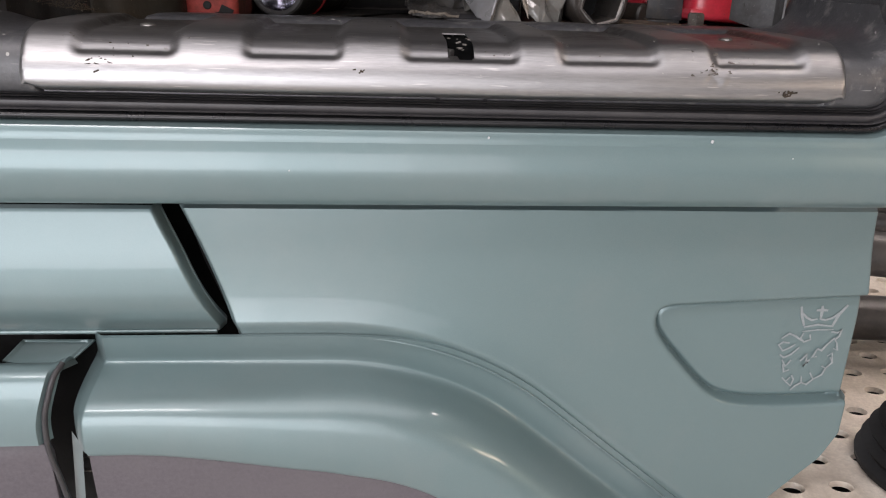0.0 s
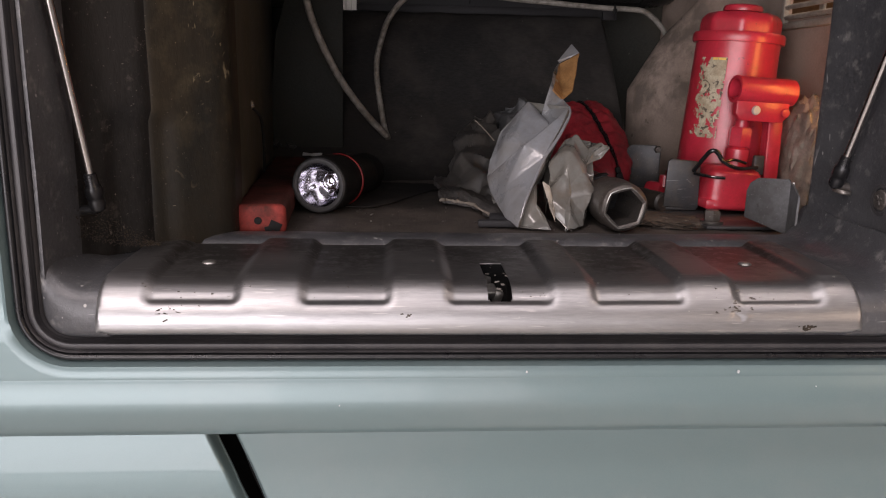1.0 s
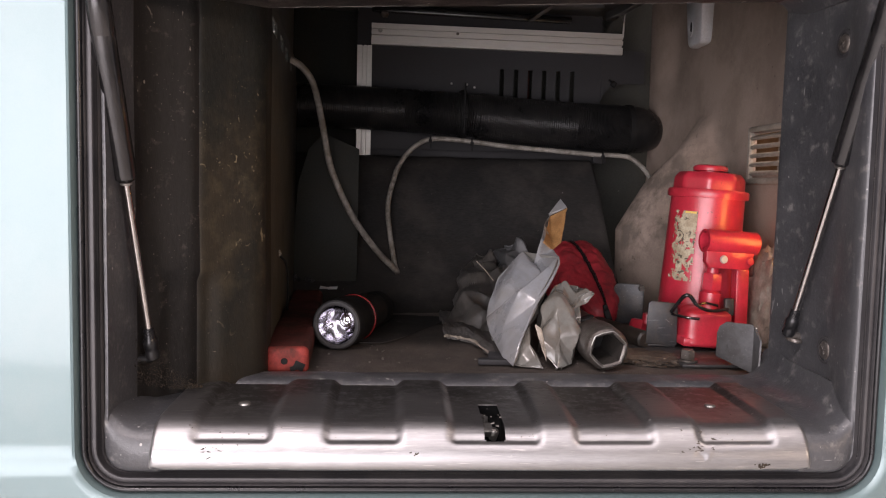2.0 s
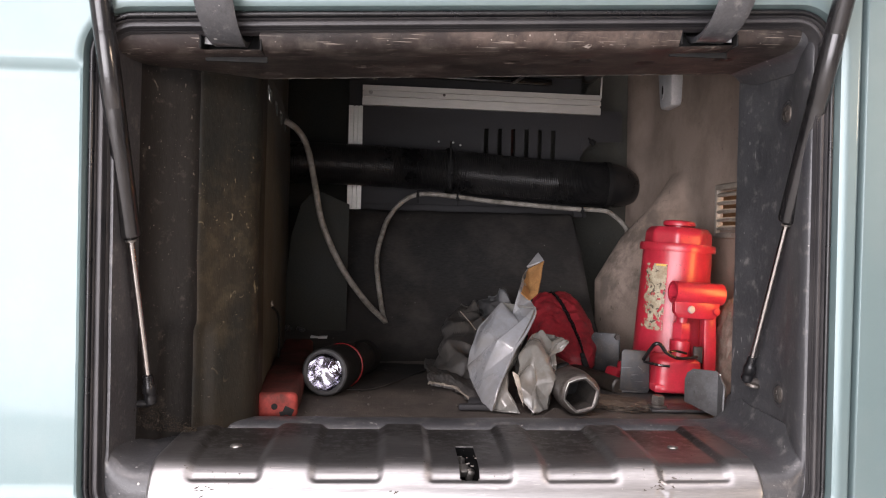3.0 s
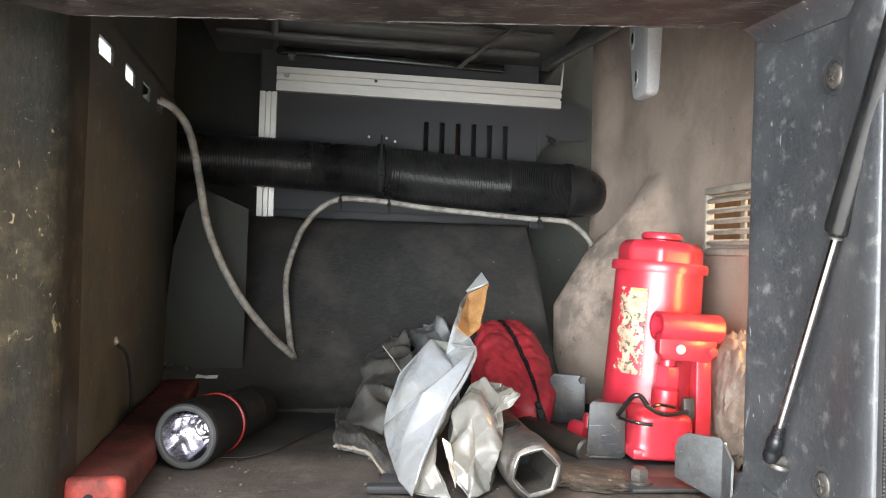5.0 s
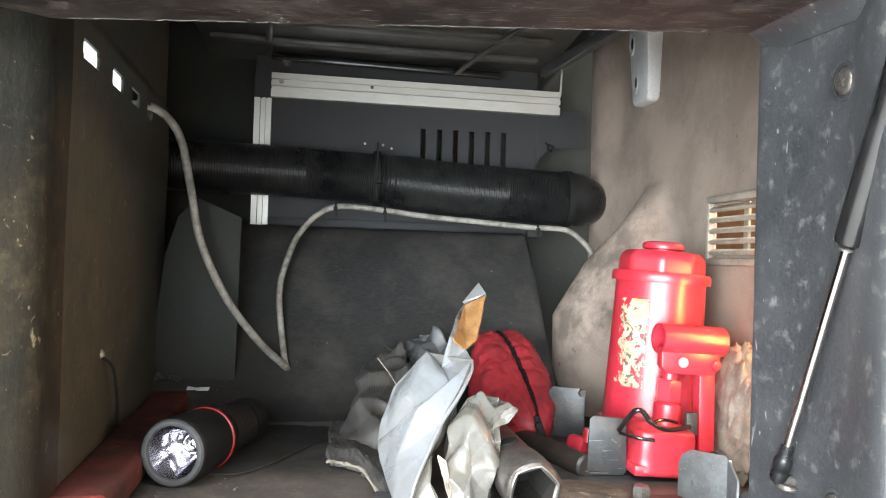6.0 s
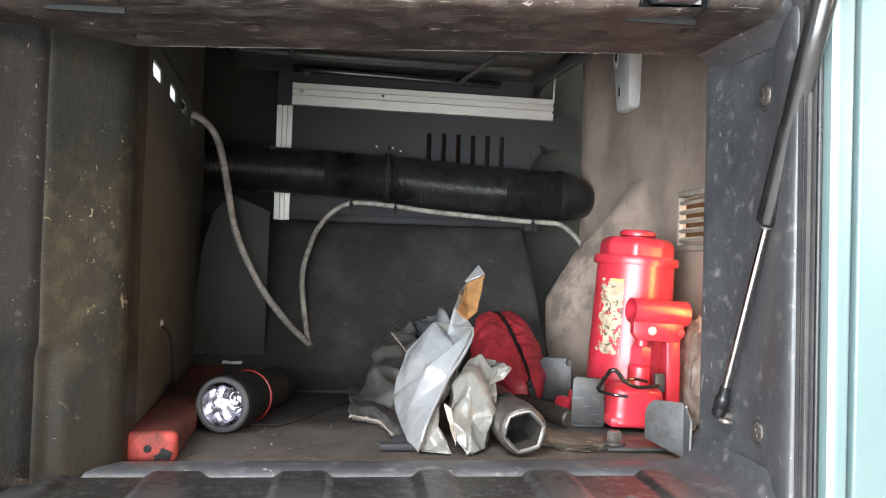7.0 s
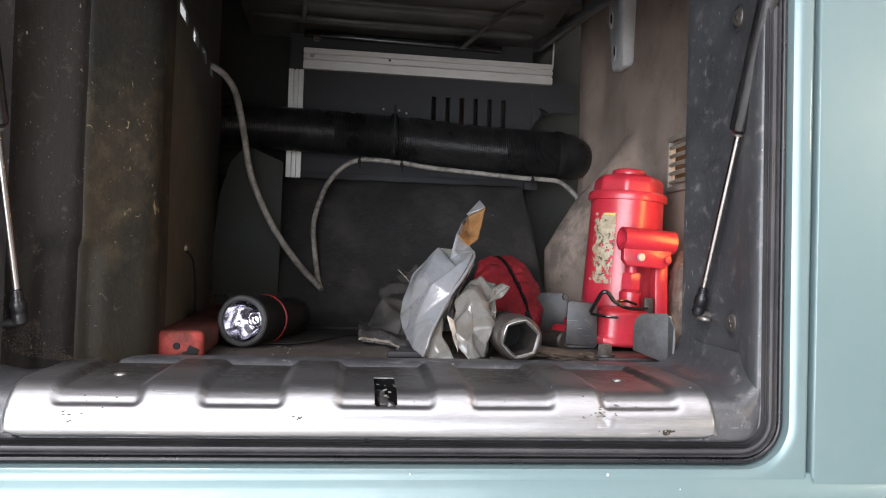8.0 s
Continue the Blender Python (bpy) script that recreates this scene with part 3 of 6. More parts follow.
part("band", loops([[(p.x, y, p.y) for p in rounded_loop(0.72 * i)] for i, y in
                    ((0.0130, 0.618), (0.0132, 0.5985), (0.0138, 0.5968), (0.0146, 0.5975), (0.0152, 0.6010), (0.0165, 0.6000), (0.0195, 0.5990), (0.0225, 0.5995), (0.0245, 0.6020), (0.0252, 0.606), (0.0256, 0.618))]), RUBBER, seal)
part("inner_lip", loops([[(p.x, y, p.y) for p in rounded_loop(0.72 * i)] for i, y in
                         ((0.0262, 0.615), (0.0266, 0.6005), (0.0273, 0.5990), (0.0281, 0.6005), (0.0286, 0.6045), (0.0293, 0.6005), (0.0302, 0.5990), (0.0311, 0.6005), (0.0316, 0.615))]), RUBBER, seal)

studs = bmesh.new()
ring = [p for p in rounded_loop(0.0203, per_side=170) if p.x > 0.43 and 1.44 < p.y < 1.93]
for a, b in zip(ring, ring[1:]):
    if (b - a).length > 0.01:
        continue
    studs = joined(studs, block(((a.x + b.x) / 2, 0.5994, (a.y + b.y) / 2), (0.0013, 0.0012, 0.0013), 0, (0, 45, 0)))
part("lip_studs", studs, RUBBER, seal, "small studs along the inner lip", kind="stuff")

# ---- black plastic throat of the locker ----
throat = thing("wall_throat", (0.08, 0.68, 1.47), "scuffed black plastic throat of the locker opening", "locker liner", kind="structure")
LIP = 0.778


def right_cheek(u, v):
    x, y = profile_at([(0.4480, 0.6035), (0.4440, 0.6055), (0.4425, 0.612), (0.4435, 0.623), (0.4470, 0.640), (0.4520, 0.662), (0.4540, 0.69), (0.4520, 0.735), (0.4465, LIP), (0.4475, LIP + 0.006), (0.4515, LIP + 0.006), (0.456, 0.74), (0.458, 0.67)], u)
    z = 1.425 + (1.955 - 1.425) * v
    return (x + 0.0012 * wob((0, y, z), 14), y, z)


def top_at(x):
    return 1.9185 + 0.047 * (x - 0.071)


DIMPLES = [(0.291, 0.697), (0.380, 0.684), (0.214, 0.682), (0.128, 0.686), (-0.040, 0.704), (-0.153, 0.745)]


HEADER = [(0.604, 0.016), (0.6055, 0.010), (0.608, 0.002), (0.613, -0.005), (0.622, -0.0088), (0.640, -0.0095), (0.66, -0.0085), (0.70, -0.006), (0.74, -0.004), (LIP, -0.003), (LIP + 0.004, -0.001), (LIP + 0.004, 0.006), (0.74, 0.009)]


def top_cheek(u, v):
    x = -0.305 + 0.77 * u
    y, z = profile_at(HEADER, v)
    edge = 0.0012 * wob((x, 0, 0), 60, 3) if abs(y - LIP) < 0.006 else 0
    edge += sum(0.006 * ease(1.6 - 1.6 * math.hypot((x - a) / 0.014, (y - b) / 0.010)) for a, b in DIMPLES) if v < 0.72 else 0
    r = min(0.0245, max(0.0, x - 0.425))
    fillet = (0.025 - math.sqrt(0.025 ** 2 - r * r)) * ease((y - 0.60) / 0.06)
    return (x, y, top_at(x) + z + edge - fillet + 0.0015 * wob((x, y, 0), 9, 1))


HINGES = [(-0.172, 0.0305), (0.331, 0.0305)]


def hinge_gap(u, v):
    x = -0.305 + 0.77 * u
    y, z = profile_at(HEADER, v)
    return any(abs(x - h) < w for h, w in HINGES) and y < 0.616 and z < 0.0135 and v < 0.4


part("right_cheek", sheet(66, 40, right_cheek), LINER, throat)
part("torn_edge", joined(tube([(-0.165 + 0.60 * t / 120, LIP + 0.002, top_at(-0.165 + 0.60 * t / 120) - 0.003 + 0.0012 * wob((t * 0.1, 0, 0), 9, 3)) for t in range(115)], lambda t: 0.0003 + 0.0011 * max(0, wob((t * 60, 1, 0), 1.1, 5)), 6),
                         tube([(0.4470, LIP + 0.005, 1.48 + 0.43 * t / 80) for t in range(81)], lambda t: 0.0005 + 0.0009 * max(0, wob((t * 30, 4, 0), 1.1, 5)), 6)), FRAY, throat, "pale ragged cut edge")
part("top_cheek", sheet(280, 88, top_cheek, lambda u, v: hinge_gap(u, v) or u > 0.958), LINER_TOP, throat, "brown scuffed header, darkened for its shaded underside")
part("header_corner", sheet(280, 88, top_cheek, lambda u, v: u < 0.958), LINER, throat, "black rounded corner of the header")
for h, w in HINGES:
    side_out = math.copysign(1, h)
    part("hinge_pocket", joined(block((h, 0.640, top_at(h) + 0.003), (2 * w + 0.004, 0.003, 0.034), 0.0005),
                                block((h, 0.624, top_at(h) + 0.0175), (2 * w + 0.004, 0.032, 0.003), 0.0005),
                                block((h - w, 0.624, top_at(h) + 0.004), (0.002, 0.032, 0.024), 0.0005),
                                block((h + w, 0.624, top_at(h) + 0.004), (0.002, 0.032, 0.024), 0.0005)), BLACK, throat)
    # white piece painted in for outside light showing at the slot's corner
    part("slot_light_gap", prism([(h + side_out * 0.016, top_at(h) - 0.001), (h + side_out * 0.029, top_at(h) - 0.001), (h + side_out * 0.029, top_at(h) + 0.010), (h + side_out * 0.024, top_at(h) + 0.010)][::int(side_out)], 0.620, 0.622), WHITE_PLASTIC, throat, "pale piece standing for light through the hinge slot")


def left_cheek(u, v):
    z = 1.425 + 0.505 * v
    x, y = profile_at([(-0.2885, 0.604), (-0.2875, 0.614), (-0.2845, 0.64), (-0.279, 0.672), (-0.268, 0.690), (-0.252, 0.702), (-0.238, 0.712), (-0.2315, 0.722), (-0.2275, 0.724), (-0.214, 0.738), (-0.195, 0.757), (-0.181, 0.772), (-0.174, 0.788), (-0.1745, 0.81), (-0.176, 0.84)], u)
    lower = bump_at(z, 1.44, 1.60, 0.012) * bump_at(y, 0.695, 0.735, 0.012)
    return (x - 0.005 * lower + 0.0015 * wob((x, y, z), 8, 2), y + 0.004 * lower, z)


crust = bmesh.new()
rng = random.Random(5)
for _ in range(900):
    a, h = rng.uniform(0, 1), rng.random() ** 1.6
    k = rng.uniform(0.2, 0.6)
    crust = joined(crust, block((-0.284 + 0.060 * a + rng.uniform(-0.003, 0.003), 0.655 + 0.045 * a + rng.uniform(-0.006, 0.004), 1.4835 + 0.020 * (1 - a) ** 2 + 0.055 * h * (1 - a)), (0.0018 * k, 0.0010 * k, 0.0006), 0, (rng.uniform(0, 60), rng.uniform(0, 60), rng.uniform(0, 90))))
part("dirt_crust", crust, RUST, throat, "rusty brown dirt in the corner", kind="stuff")
part("left_cheek", sheet(84, 50, left_cheek, lambda u, v: u < 0.5), LEFT_CHEEK, throat, "mouldy side cheek with shade in its dark colour", solid=0.003)
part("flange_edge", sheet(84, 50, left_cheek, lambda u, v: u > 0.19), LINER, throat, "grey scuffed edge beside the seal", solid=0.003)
part("cheek_flange", sheet(84, 50, left_cheek, lambda u, v: u > 0.5 or u < 0.19), CHEEK, throat, "dusty front flange of the cheek, darkened for shade", solid=0.003)

# bottom of the throat, under the steel plate
SILL = [(0.6, 1.430), (0.5905, 1.434), (0.5887, 1.441), (0.5905, 1.449), (0.5945, 1.4565), (0.5995, 1.4630), (0.6060, 1.4690), (0.6150, 1.4735), (0.630, 1.4762), (0.68, 1.4778), (0.748, 1.4785)]


def sill_liner(u, v):
    x = -0.2915 + 0.756 * u
    y, z = profile_at([(0.607, 1.424), (0.5965, 1.430), (0.594, 1.442), (0.595, 1.452), (0.599, 1.461), (0.607, 1.4675), (0.625, 1.4715), (0.66, 1.473), (0.70, 1.4735), (0.738, 1.475), (0.755, 1.4785), (0.775, 1.480), (0.790, 1.478), (0.800, 1.472), (0.806, 1.462)], v)
    under = ease((x + 0.2390) / 0.004) * ease((0.3920 - x) / 0.004) * ease((0.760 - y) / 0.008)
    yb, zb = profile_at([(0.607, 1.424), (0.605, 1.426), (0.605, 1.429), (0.607, 1.432), (0.612, 1.434), (0.62, 1.435), (0.635, 1.436), (0.66, 1.437), (0.70, 1.438), (0.738, 1.440), (0.750, 1.4745), (0.775, 1.480), (0.790, 1.478), (0.800, 1.472), (0.806, 1.462)], v)
    y, z = y + (yb - y) * under, z + (zb - z) * under
    left, right = min(1.0, max(0.0, (-0.2545 - x) / 0.036)), min(1.0, max(0.0, (x - 0.4160) / 0.032))
    up = 0.036 * (1 - math.sqrt(1 - left * left)) + 0.034 * (1 - math.sqrt(1 - right * right))
    y += 0.010 * max(left, right) ** 2 * ease((0.64 - y) / 0.03)
    return (x, y, z + up * ease(v / 0.20) + 0.001 * wob((x, y, 0), 22, 4))


def liner_pocket(u, v):
    return 0.066 < -0.2915 + 0.756 * u < 0.106 and 0.20 < v < 0.66


part("sill_liner", sheet(240, 60, sill_liner, liner_pocket), LINER, throat)


# ---- the room of the locker ----
def hump_surface(u, v):
    """Floor, rear slope and its top edge."""
    x = -0.34 + 0.93 * u
    y, z = profile_at([(0.795, 1.4685), (0.95, 1.468), (1.10, 1.468), (1.22, 1.470), (1.29, 1.486), (1.345, 1.530), (1.40, 1.590), (1.455, 1.655), (1.505, 1.715), (1.55, 1.758), (1.575, 1.770), (1.605, 1.771)], v)
    low = ease((x - 0.415) / 0.03) if y > 1.2 else 0
    if y > 1.2:
        z = z + (1.468 - z) * low
    return (x, y, z + 0.002 * wob((x, y, 0), 11, 5) + 0.0012 * wob((x, y, 0), 40, 6))


part("floor", sheet(130, 130, hump_surface, lambda u, v: v > 0.31), FLOOR, None, kind="structure")
tagged(part("wall_rear_slope", sheet(130, 130, hump_surface, lambda u, v: v < 0.31), HUMP, None, kind="structure"), "dark felt covered slope at the rear of the locker", "wall")
tagged(bpy.data.objects["floor"], "dirty black rubber-matted locker floor with scratches and crumbs", "floor")


def left_wall_x(y):
    return -0.176 - 0.075 * (y - 0.80)


HOLES = [(0.915, 0.029), (1.030, 0.027), (1.125, 0.024), (1.222, 0.020)]


def left_wall(u, v):
    y, z = 0.80 + 0.92 * u, 1.462 + 0.76 * v
    return (left_wall_x(y) - 0.05 * ease((y - 1.385) / 0.04) + 0.002 * wob((0, y, z), 10, 7) - 0.006 * ease((z - 1.935) / 0.02), y, z)


def in_hole(u, v):
    y, z = 0.80 + 0.92 * u, 1.462 + 0.76 * v
    return any(abs(y - h) < s and abs(z - 1.9085) < 0.0105 and abs(y - h) + abs(z - 1.9085) < s + 0.006 for h, s in HOLES)


part("wall_left", sheet(400, 360, left_wall, in_hole), LEFT_WALL, None, kind="structure", solid=0.003)
# unseen plate, added outside to block light from the rear cable holes
part("hole_blocker", block((left_wall_x(1.13) - 0.030, 1.275, 1.930), (0.004, 0.120, 0.070), 0.001), IRON, bpy.data.objects["wall_left"], "unseen dark plate added to dim the cable holes")
tagged(bpy.data.objects["wall_left"], "mouldy brown-black side wall with square cable holes", "wall")


def right_wall(u, v):
    """Carpeted wall with the bulge that swells towards the rear and ends in a rounded edge."""
    y, z = 0.79 + 0.86 * u, 1.462 + 0.76 * v
    ridge = 1.408 - 0.070 * ease((z - 1.71) / 0.09)
    width = 0.27 - 0.17 * ease((z - 1.69) / 0.12)
    b = 0.142 * min(1.0, max(0.0, (1.852 - z) / 0.225)) ** 0.9 * ease((y - ridge + width + 0.01) / width) ** 1.4
    b *= 1 - ease((y - ridge) / 0.032)
    return (0.572 - b - 0.018 * ease((y - 1.47) / 0.12) + 0.060 * ease((y - 1.605) / 0.04) + 0.003 * wob((0, y, z), 6, 8), y, z)


VY0, VY1, VZ0, VZ1 = 0.965, 1.118, 1.726, 1.808


def vent_gap(u, v):
    y, z = 0.79 + 0.86 * u, 1.462 + 0.76 * v
    return VY0 + 0.006 < y < VY1 - 0.006 and VZ0 + 0.006 < z < VZ1 - 0.006


part("wall_right", sheet(240, 190, right_wall, vent_gap), CARPET, None, kind="structure", solid=-0.004)
tagged(bpy.data.objects["wall_right"], "stained beige carpeted side wall with a swelling foot", "wall")
# rear wall: dark backing, then the cut panel with slots
back = thing("wall_back", (0.1, 1.62, 1.47), "dark grey sheet panel rear wall with ventilation slots", "wall", kind="structure")
part("backing", block((0.2, 1.70, 1.85), (1.0, 0.01, 0.9), 0), PANEL_DARK, back)
SLOTS = [0.2135 + 0.0322 * i for i in range(6)]


def rear_panel():
    bm = bmesh.new()
    xs = [-0.112, -0.05, 0.1] + [s + d for s in SLOTS for d in (-0.0052, 0.0052)] + [0.395, 0.415, 0.440]
    zs = [1.766, 1.80, 1.86, 1.967, 1.972, 2.0, 2.20]

    def inside(x, z):
        return any(abs(x - s) < 0.0052 for s in SLOTS) and 1.86 < z < 1.972

    xs = sorted(xs)
    vs = {}

    def corner(x, z):
        if (x, z) not in vs:
            vs[(x, z)] = bm.verts.new((x, 1.612, z))
        return vs[(x, z)]

    for i, (xa, xb) in enumerate(zip(xs, xs[1:])):
        for j, (za, zb) in enumerate(zip(zs, zs[1:])):
            if inside((xa + xb) / 2, (za + zb) / 2):
                continue
            bm.faces.new([corner(x, z) for x, z in ((xa, za), (xb, za), (xb, zb), (xa, zb))])
    # the rear ear with its rounded notch
    arc = [(0.440 + 0.052 * (1 - math.cos(a)), 1.896 + 0.052 * math.sin(a)) for a in (math.pi / 2 * k / 8 for k in range(9))]
    poly = [(0.440, 1.766), (0.440, 1.896)] + arc[1:] + [(0.541, 1.948), (0.541, 2.016), (0.535, 2.022), (0.440, 2.022)]
    f = bm.faces.new([bm.verts.new((x, 1.612, z)) for x, z in poly])
    bmesh.ops.triangulate(bm, faces=[f])
    return bm


part("slotted_panel", rear_panel(), PANEL, back, solid=0.003)
part("slot_red", block((SLOTS[2], 1.675, 1.93), (0.02, 0.01, 0.12), 0.001), BAR_RED, back, "dark red part behind a slot")
part("lower_strip", joined(block((0.18, 1.604, 1.776), (0.53, 0.006, 0.022), 0.001), block((0.44, 1.598, 1.775), (0.03, 0.012, 0.018), 0.001)), PANEL, back)
part("loose_flap", prism([(-0.093, 1.495), (-0.091, 1.772), (-0.158, 1.800), (-0.186, 1.77), (-0.204, 1.71), (-0.213, 1.62), (-0.214, 1.495)], 1.334, 1.340, 0.001), PANEL_DARK, back, "loose dark cover sheet")
for x, z in ((0.135, 1.936), (0.152, 1.93), (0.10, 1.937)):
    part("rivet", lathe([(0.0, 0.003), (0.002, 0.0025), (0.003, 0.0)], 10, pose(x, 1.610, z, 90)), ZINC, back)
part("push_clip", joined(block((0.470, 1.606, 1.946), (0.012, 0.010, 0.012), 0.002, (0, 30, 0)), block((0.462, 1.606, 1.954), (0.008, 0.006, 0.004), 0.001, (0, 40, 0))), BLACK, back)

# ceiling of the locker: ribbed underside of the bunk box
ceil = moved(block((0, 0, 0), (0.66, 0.62, 0.012), 0.004), pose(0.13, 1.33, 2.122, -4, 0, 0))
for i in range(5):
    ceil = joined(ceil, block((0.12, 1.12 + 0.10 * i, 2.128 - 0.0075 * i), (0.60, 0.030, 0.010), 0.004, (-4, 0, 3)))
ceil = joined(ceil, block((0.505, 1.34, 2.108), (0.016, 0.50, 0.022), 0.004, (-4, 0, 14)), block((-0.06, 1.34, 2.112), (0.012, 0.48, 0.014), 0.004, (-4, 0, 6)))
part("ceiling", ceil, CEIL, None, kind="structure")
tagged(bpy.data.objects["ceiling"], "black ribbed plastic ceiling of the locker", "ceiling")
top = block((0.10, 1.2, 2.24), (1.0, 1.0, 0.01), 0)
part("ceiling_cover", top, CEIL, None, kind="structure")
tagged(bpy.data.objects["ceiling_cover"], "plain dark cover above the locker", "ceiling")

# plain closing of the cab behind the skin: underside
part("wall_under", block((0.1, 1.2, 1.44), (0.98, 0.80, 0.01), 0), BLACK, None, kind="structure")
tagged(bpy.data.objects["wall_under"], "black underside of the locker", "wall")
part("ground", sheet(8, 8, lambda u, v: (-60 + 120 * u, -60 + 120 * v, 0.0)), GROUND, None, kind="structure")
tagged(bpy.data.objects["ground"], "grey concrete hall floor", "ground")

# ---- unseen hall round the truck, added to bounce and mirror the light ----
for name, c, s in (("wall_hall_west", (-9.0, 1.7, 3.0), (0.2, 15.0, 6.0)), ("wall_hall_east", (9.0, 1.7, 3.0), (0.2, 15.0, 6.0)),
                   ("wall_hall_north", (0.0, 9.2, 3.0), (18.2, 0.2, 6.0)), ("wall_hall_south", (0.0, -5.8, 3.0), (18.2, 0.2, 6.0))):
    tagged(part(name, block(c, s, 0), HALL, None, kind="structure"), "unseen pale wall added to bounce light", "wall")
tagged(part("ceiling_hall", block((0, 1.7, 6.1), (18.4, 15.4, 0.2), 0), HALL_TOP, None, kind="structure"), "unseen grey ceiling added to bounce light", "ceiling")


# ---- steel sill plate ----
plate = thing("sill_plate", (0.09, 0.66, 1.434), "scratched brushed steel sill plate with pressed fields", "sill plate")
X0, X1 = -0.2435, 0.3965


FIELD = [(0.6, 1.430), (0.5905, 1.434), (0.5887, 1.441), (0.5905, 1.4490), (0.5945, 1.4552), (0.6004, 1.4582), (0.6060, 1.4636), (0.6148, 1.4684), (0.630, 1.4706), (0.68, 1.4722), (0.744, 1.4730)]


def plate_point(u, v):
    """Rolled front and flat top; the pressed fields cut across the roll and run out towards the rear."""
    x = X0 + (X1 - X0) * u
    t = v
    s = sum(bump_at(x, a, b, 0.0125) for a, b in FIELDS)
    y, z = profile_at(SILL, t).lerp(profile_at(FIELD, t), s)
    rim = ease((abs(x - 0.0765) - 0.3165) / 0.0035)
    y, z = y + 0.002 * rim * ease((0.5 - t) / 0.2), z - 0.003 * rim
    if t < 0.16:
        k = max(0.0, abs(x - 0.0765) - 0.3055) / 0.0145
        z += 0.010 * min(1, k) ** 2.2 * (1 - t / 0.16)
    dent = 0.0016 * math.exp(-((x - 0.287) / 0.012) ** 2) * bump_at(z, 1.444, 1.472, 0.01) * wob((x, y, z), 160, 9)
    return (x, y + dent + 0.0006 * wob((x, 0, z), 12, 3), z + dent + 0.0008 * wob((x, y, 0), 9, 2))


def plate_slot(u, v):
    x = X0 + (X1 - X0) * u
    return 0.0732 < x < 0.0948 and 0.475 < v < 0.885 and not (v < 0.505 and (x < 0.0755 or x > 0.0925))


sill = part("plate", sheet(430, 150, plate_point, plate_slot), STEEL, plate, solid=-0.0012)
part("catch_pocket", joined(block((0.0857, 0.690, 1.446), (0.040, 0.003, 0.050), 0), block((0.0857, 0.646, 1.424), (0.040, 0.088, 0.003), 0), block((0.0667, 0.646, 1.437), (0.003, 0.088, 0.028), 0), block((0.1047, 0.646, 1.437), (0.003, 0.088, 0.028), 0)), BLACK, plate, "dark catch pocket below the slot")
part("latch_tongue", joined(block((0.0835, 0.662, 1.449), (0.012, 0.016, 0.008), 0.002, (20, 0, 12)), block((0.090, 0.660, 1.445), (0.008, 0.012, 0.012), 0.002, (0, 20, 0)), block((0.080, 0.676, 1.455), (0.006, 0.012, 0.010), 0.001, (0, 0, 30))), ZINC, plate, "dirty catch tongue")
for x, y in ((-0.171, 0.662), (0.327, 0.664)):
    part("screw", lathe([(0.0, 0.0022), (0.003, 0.0022), (0.0058, 0.0012), (0.0066, 0.0)], 16, pose(x, y + 0.007, 1.4736)), ZINC, plate)

rng = random.Random(8)


def stain(cx, cz, n, spread, lab, mat):
    """Dried specks stuck on the plate's front."""
    bm = bmesh.new()
    for _ in range(n):
        x, z = cx + rng.gauss(0, spread), cz + rng.gauss(0, spread * 0.35)
        u, v = (x - X0) / (X1 - X0), 0.02
        while v < 0.6 and plate_point(u, v)[2] < z:
            v += 0.01
        q = plate_point(u, v)
        bm = joined(bm, block((x, q[1] - 0.0014, z), (rng.uniform(0.0008, 0.005), 0.0005, rng.uniform(0.0005, 0.0018)), 0, (0, rng.uniform(-40, 40), 0)))
    part("dried_stain", bm, mat, sill, lab, kind="stuff")


stain(-0.182, 1.4525, 14, 0.009, "brown dried specks", RUST)
stain(0.005, 1.449, 5, 0.004, "brown dried specks", RUST)
stain(0.283, 1.455, 16, 0.009, "dark scuffs", IRON)
stain(0.300, 1.462, 10, 0.006, "dark scuffs", IRON)
stain(0.345, 1.4385, 12, 0.0035, "brown dried spot", RUST)

bits = bmesh.new()
for _ in range(420):
    u, v = rng.uniform(0.02, 0.98), rng.uniform(0.52, 0.99)
    q, k = plate_point(u, v), 0.0004 + 0.0016 * rng.random() ** 2
    bits = joined(bits, block((q[0], q[1], q[2] + 0.0004), (k * 2.0, k, k * 0.6), 0, (rng.uniform(-20, 20), rng.uniform(-20, 20), rng.uniform(0, 180))))
part("pale_specks", bits, FRAY, sill, "pale specks of dirt", kind="stuff")

# ---- bolts of the cheek ----
for z in (1.864, 1.536):
    bolt = thing("cheek_bolt", (0.453, 0.671, z), "dull zinc bolt with washer in the black cheek", "bolt", "cheek bolts")
    m = pose(0.4555, 0.671, z, 0, -90, 0)
    part("recess_ring", lathe([(0.0, 0.0012), (0.0118, 0.0012), (0.0122, 0.0038), (0.0150, 0.0036), (0.0162, 0.0)], 32, m), RUBBER, bolt, "dark raised ring")
    head = part("head", lathe([(0.0, 0.0056), (0.0060, 0.0058), (0.0088, 0.0050), (0.0102, 0.0034), (0.0104, 0.0010)], 28, m), IRON, bolt, "dirty grey button head")
    part("cross_slot", joined(moved(block((0, 0, 0.0058), (0.0100, 0.0022, 0.0012), 0.0003), m @ pose(0, 0, 0, 0, 0, 25)), moved(block((0, 0, 0.0058), (0.0022, 0.0100, 0.0012), 0.0003), m @ pose(0, 0, 0, 0, 0, 25))), IRON, bolt)


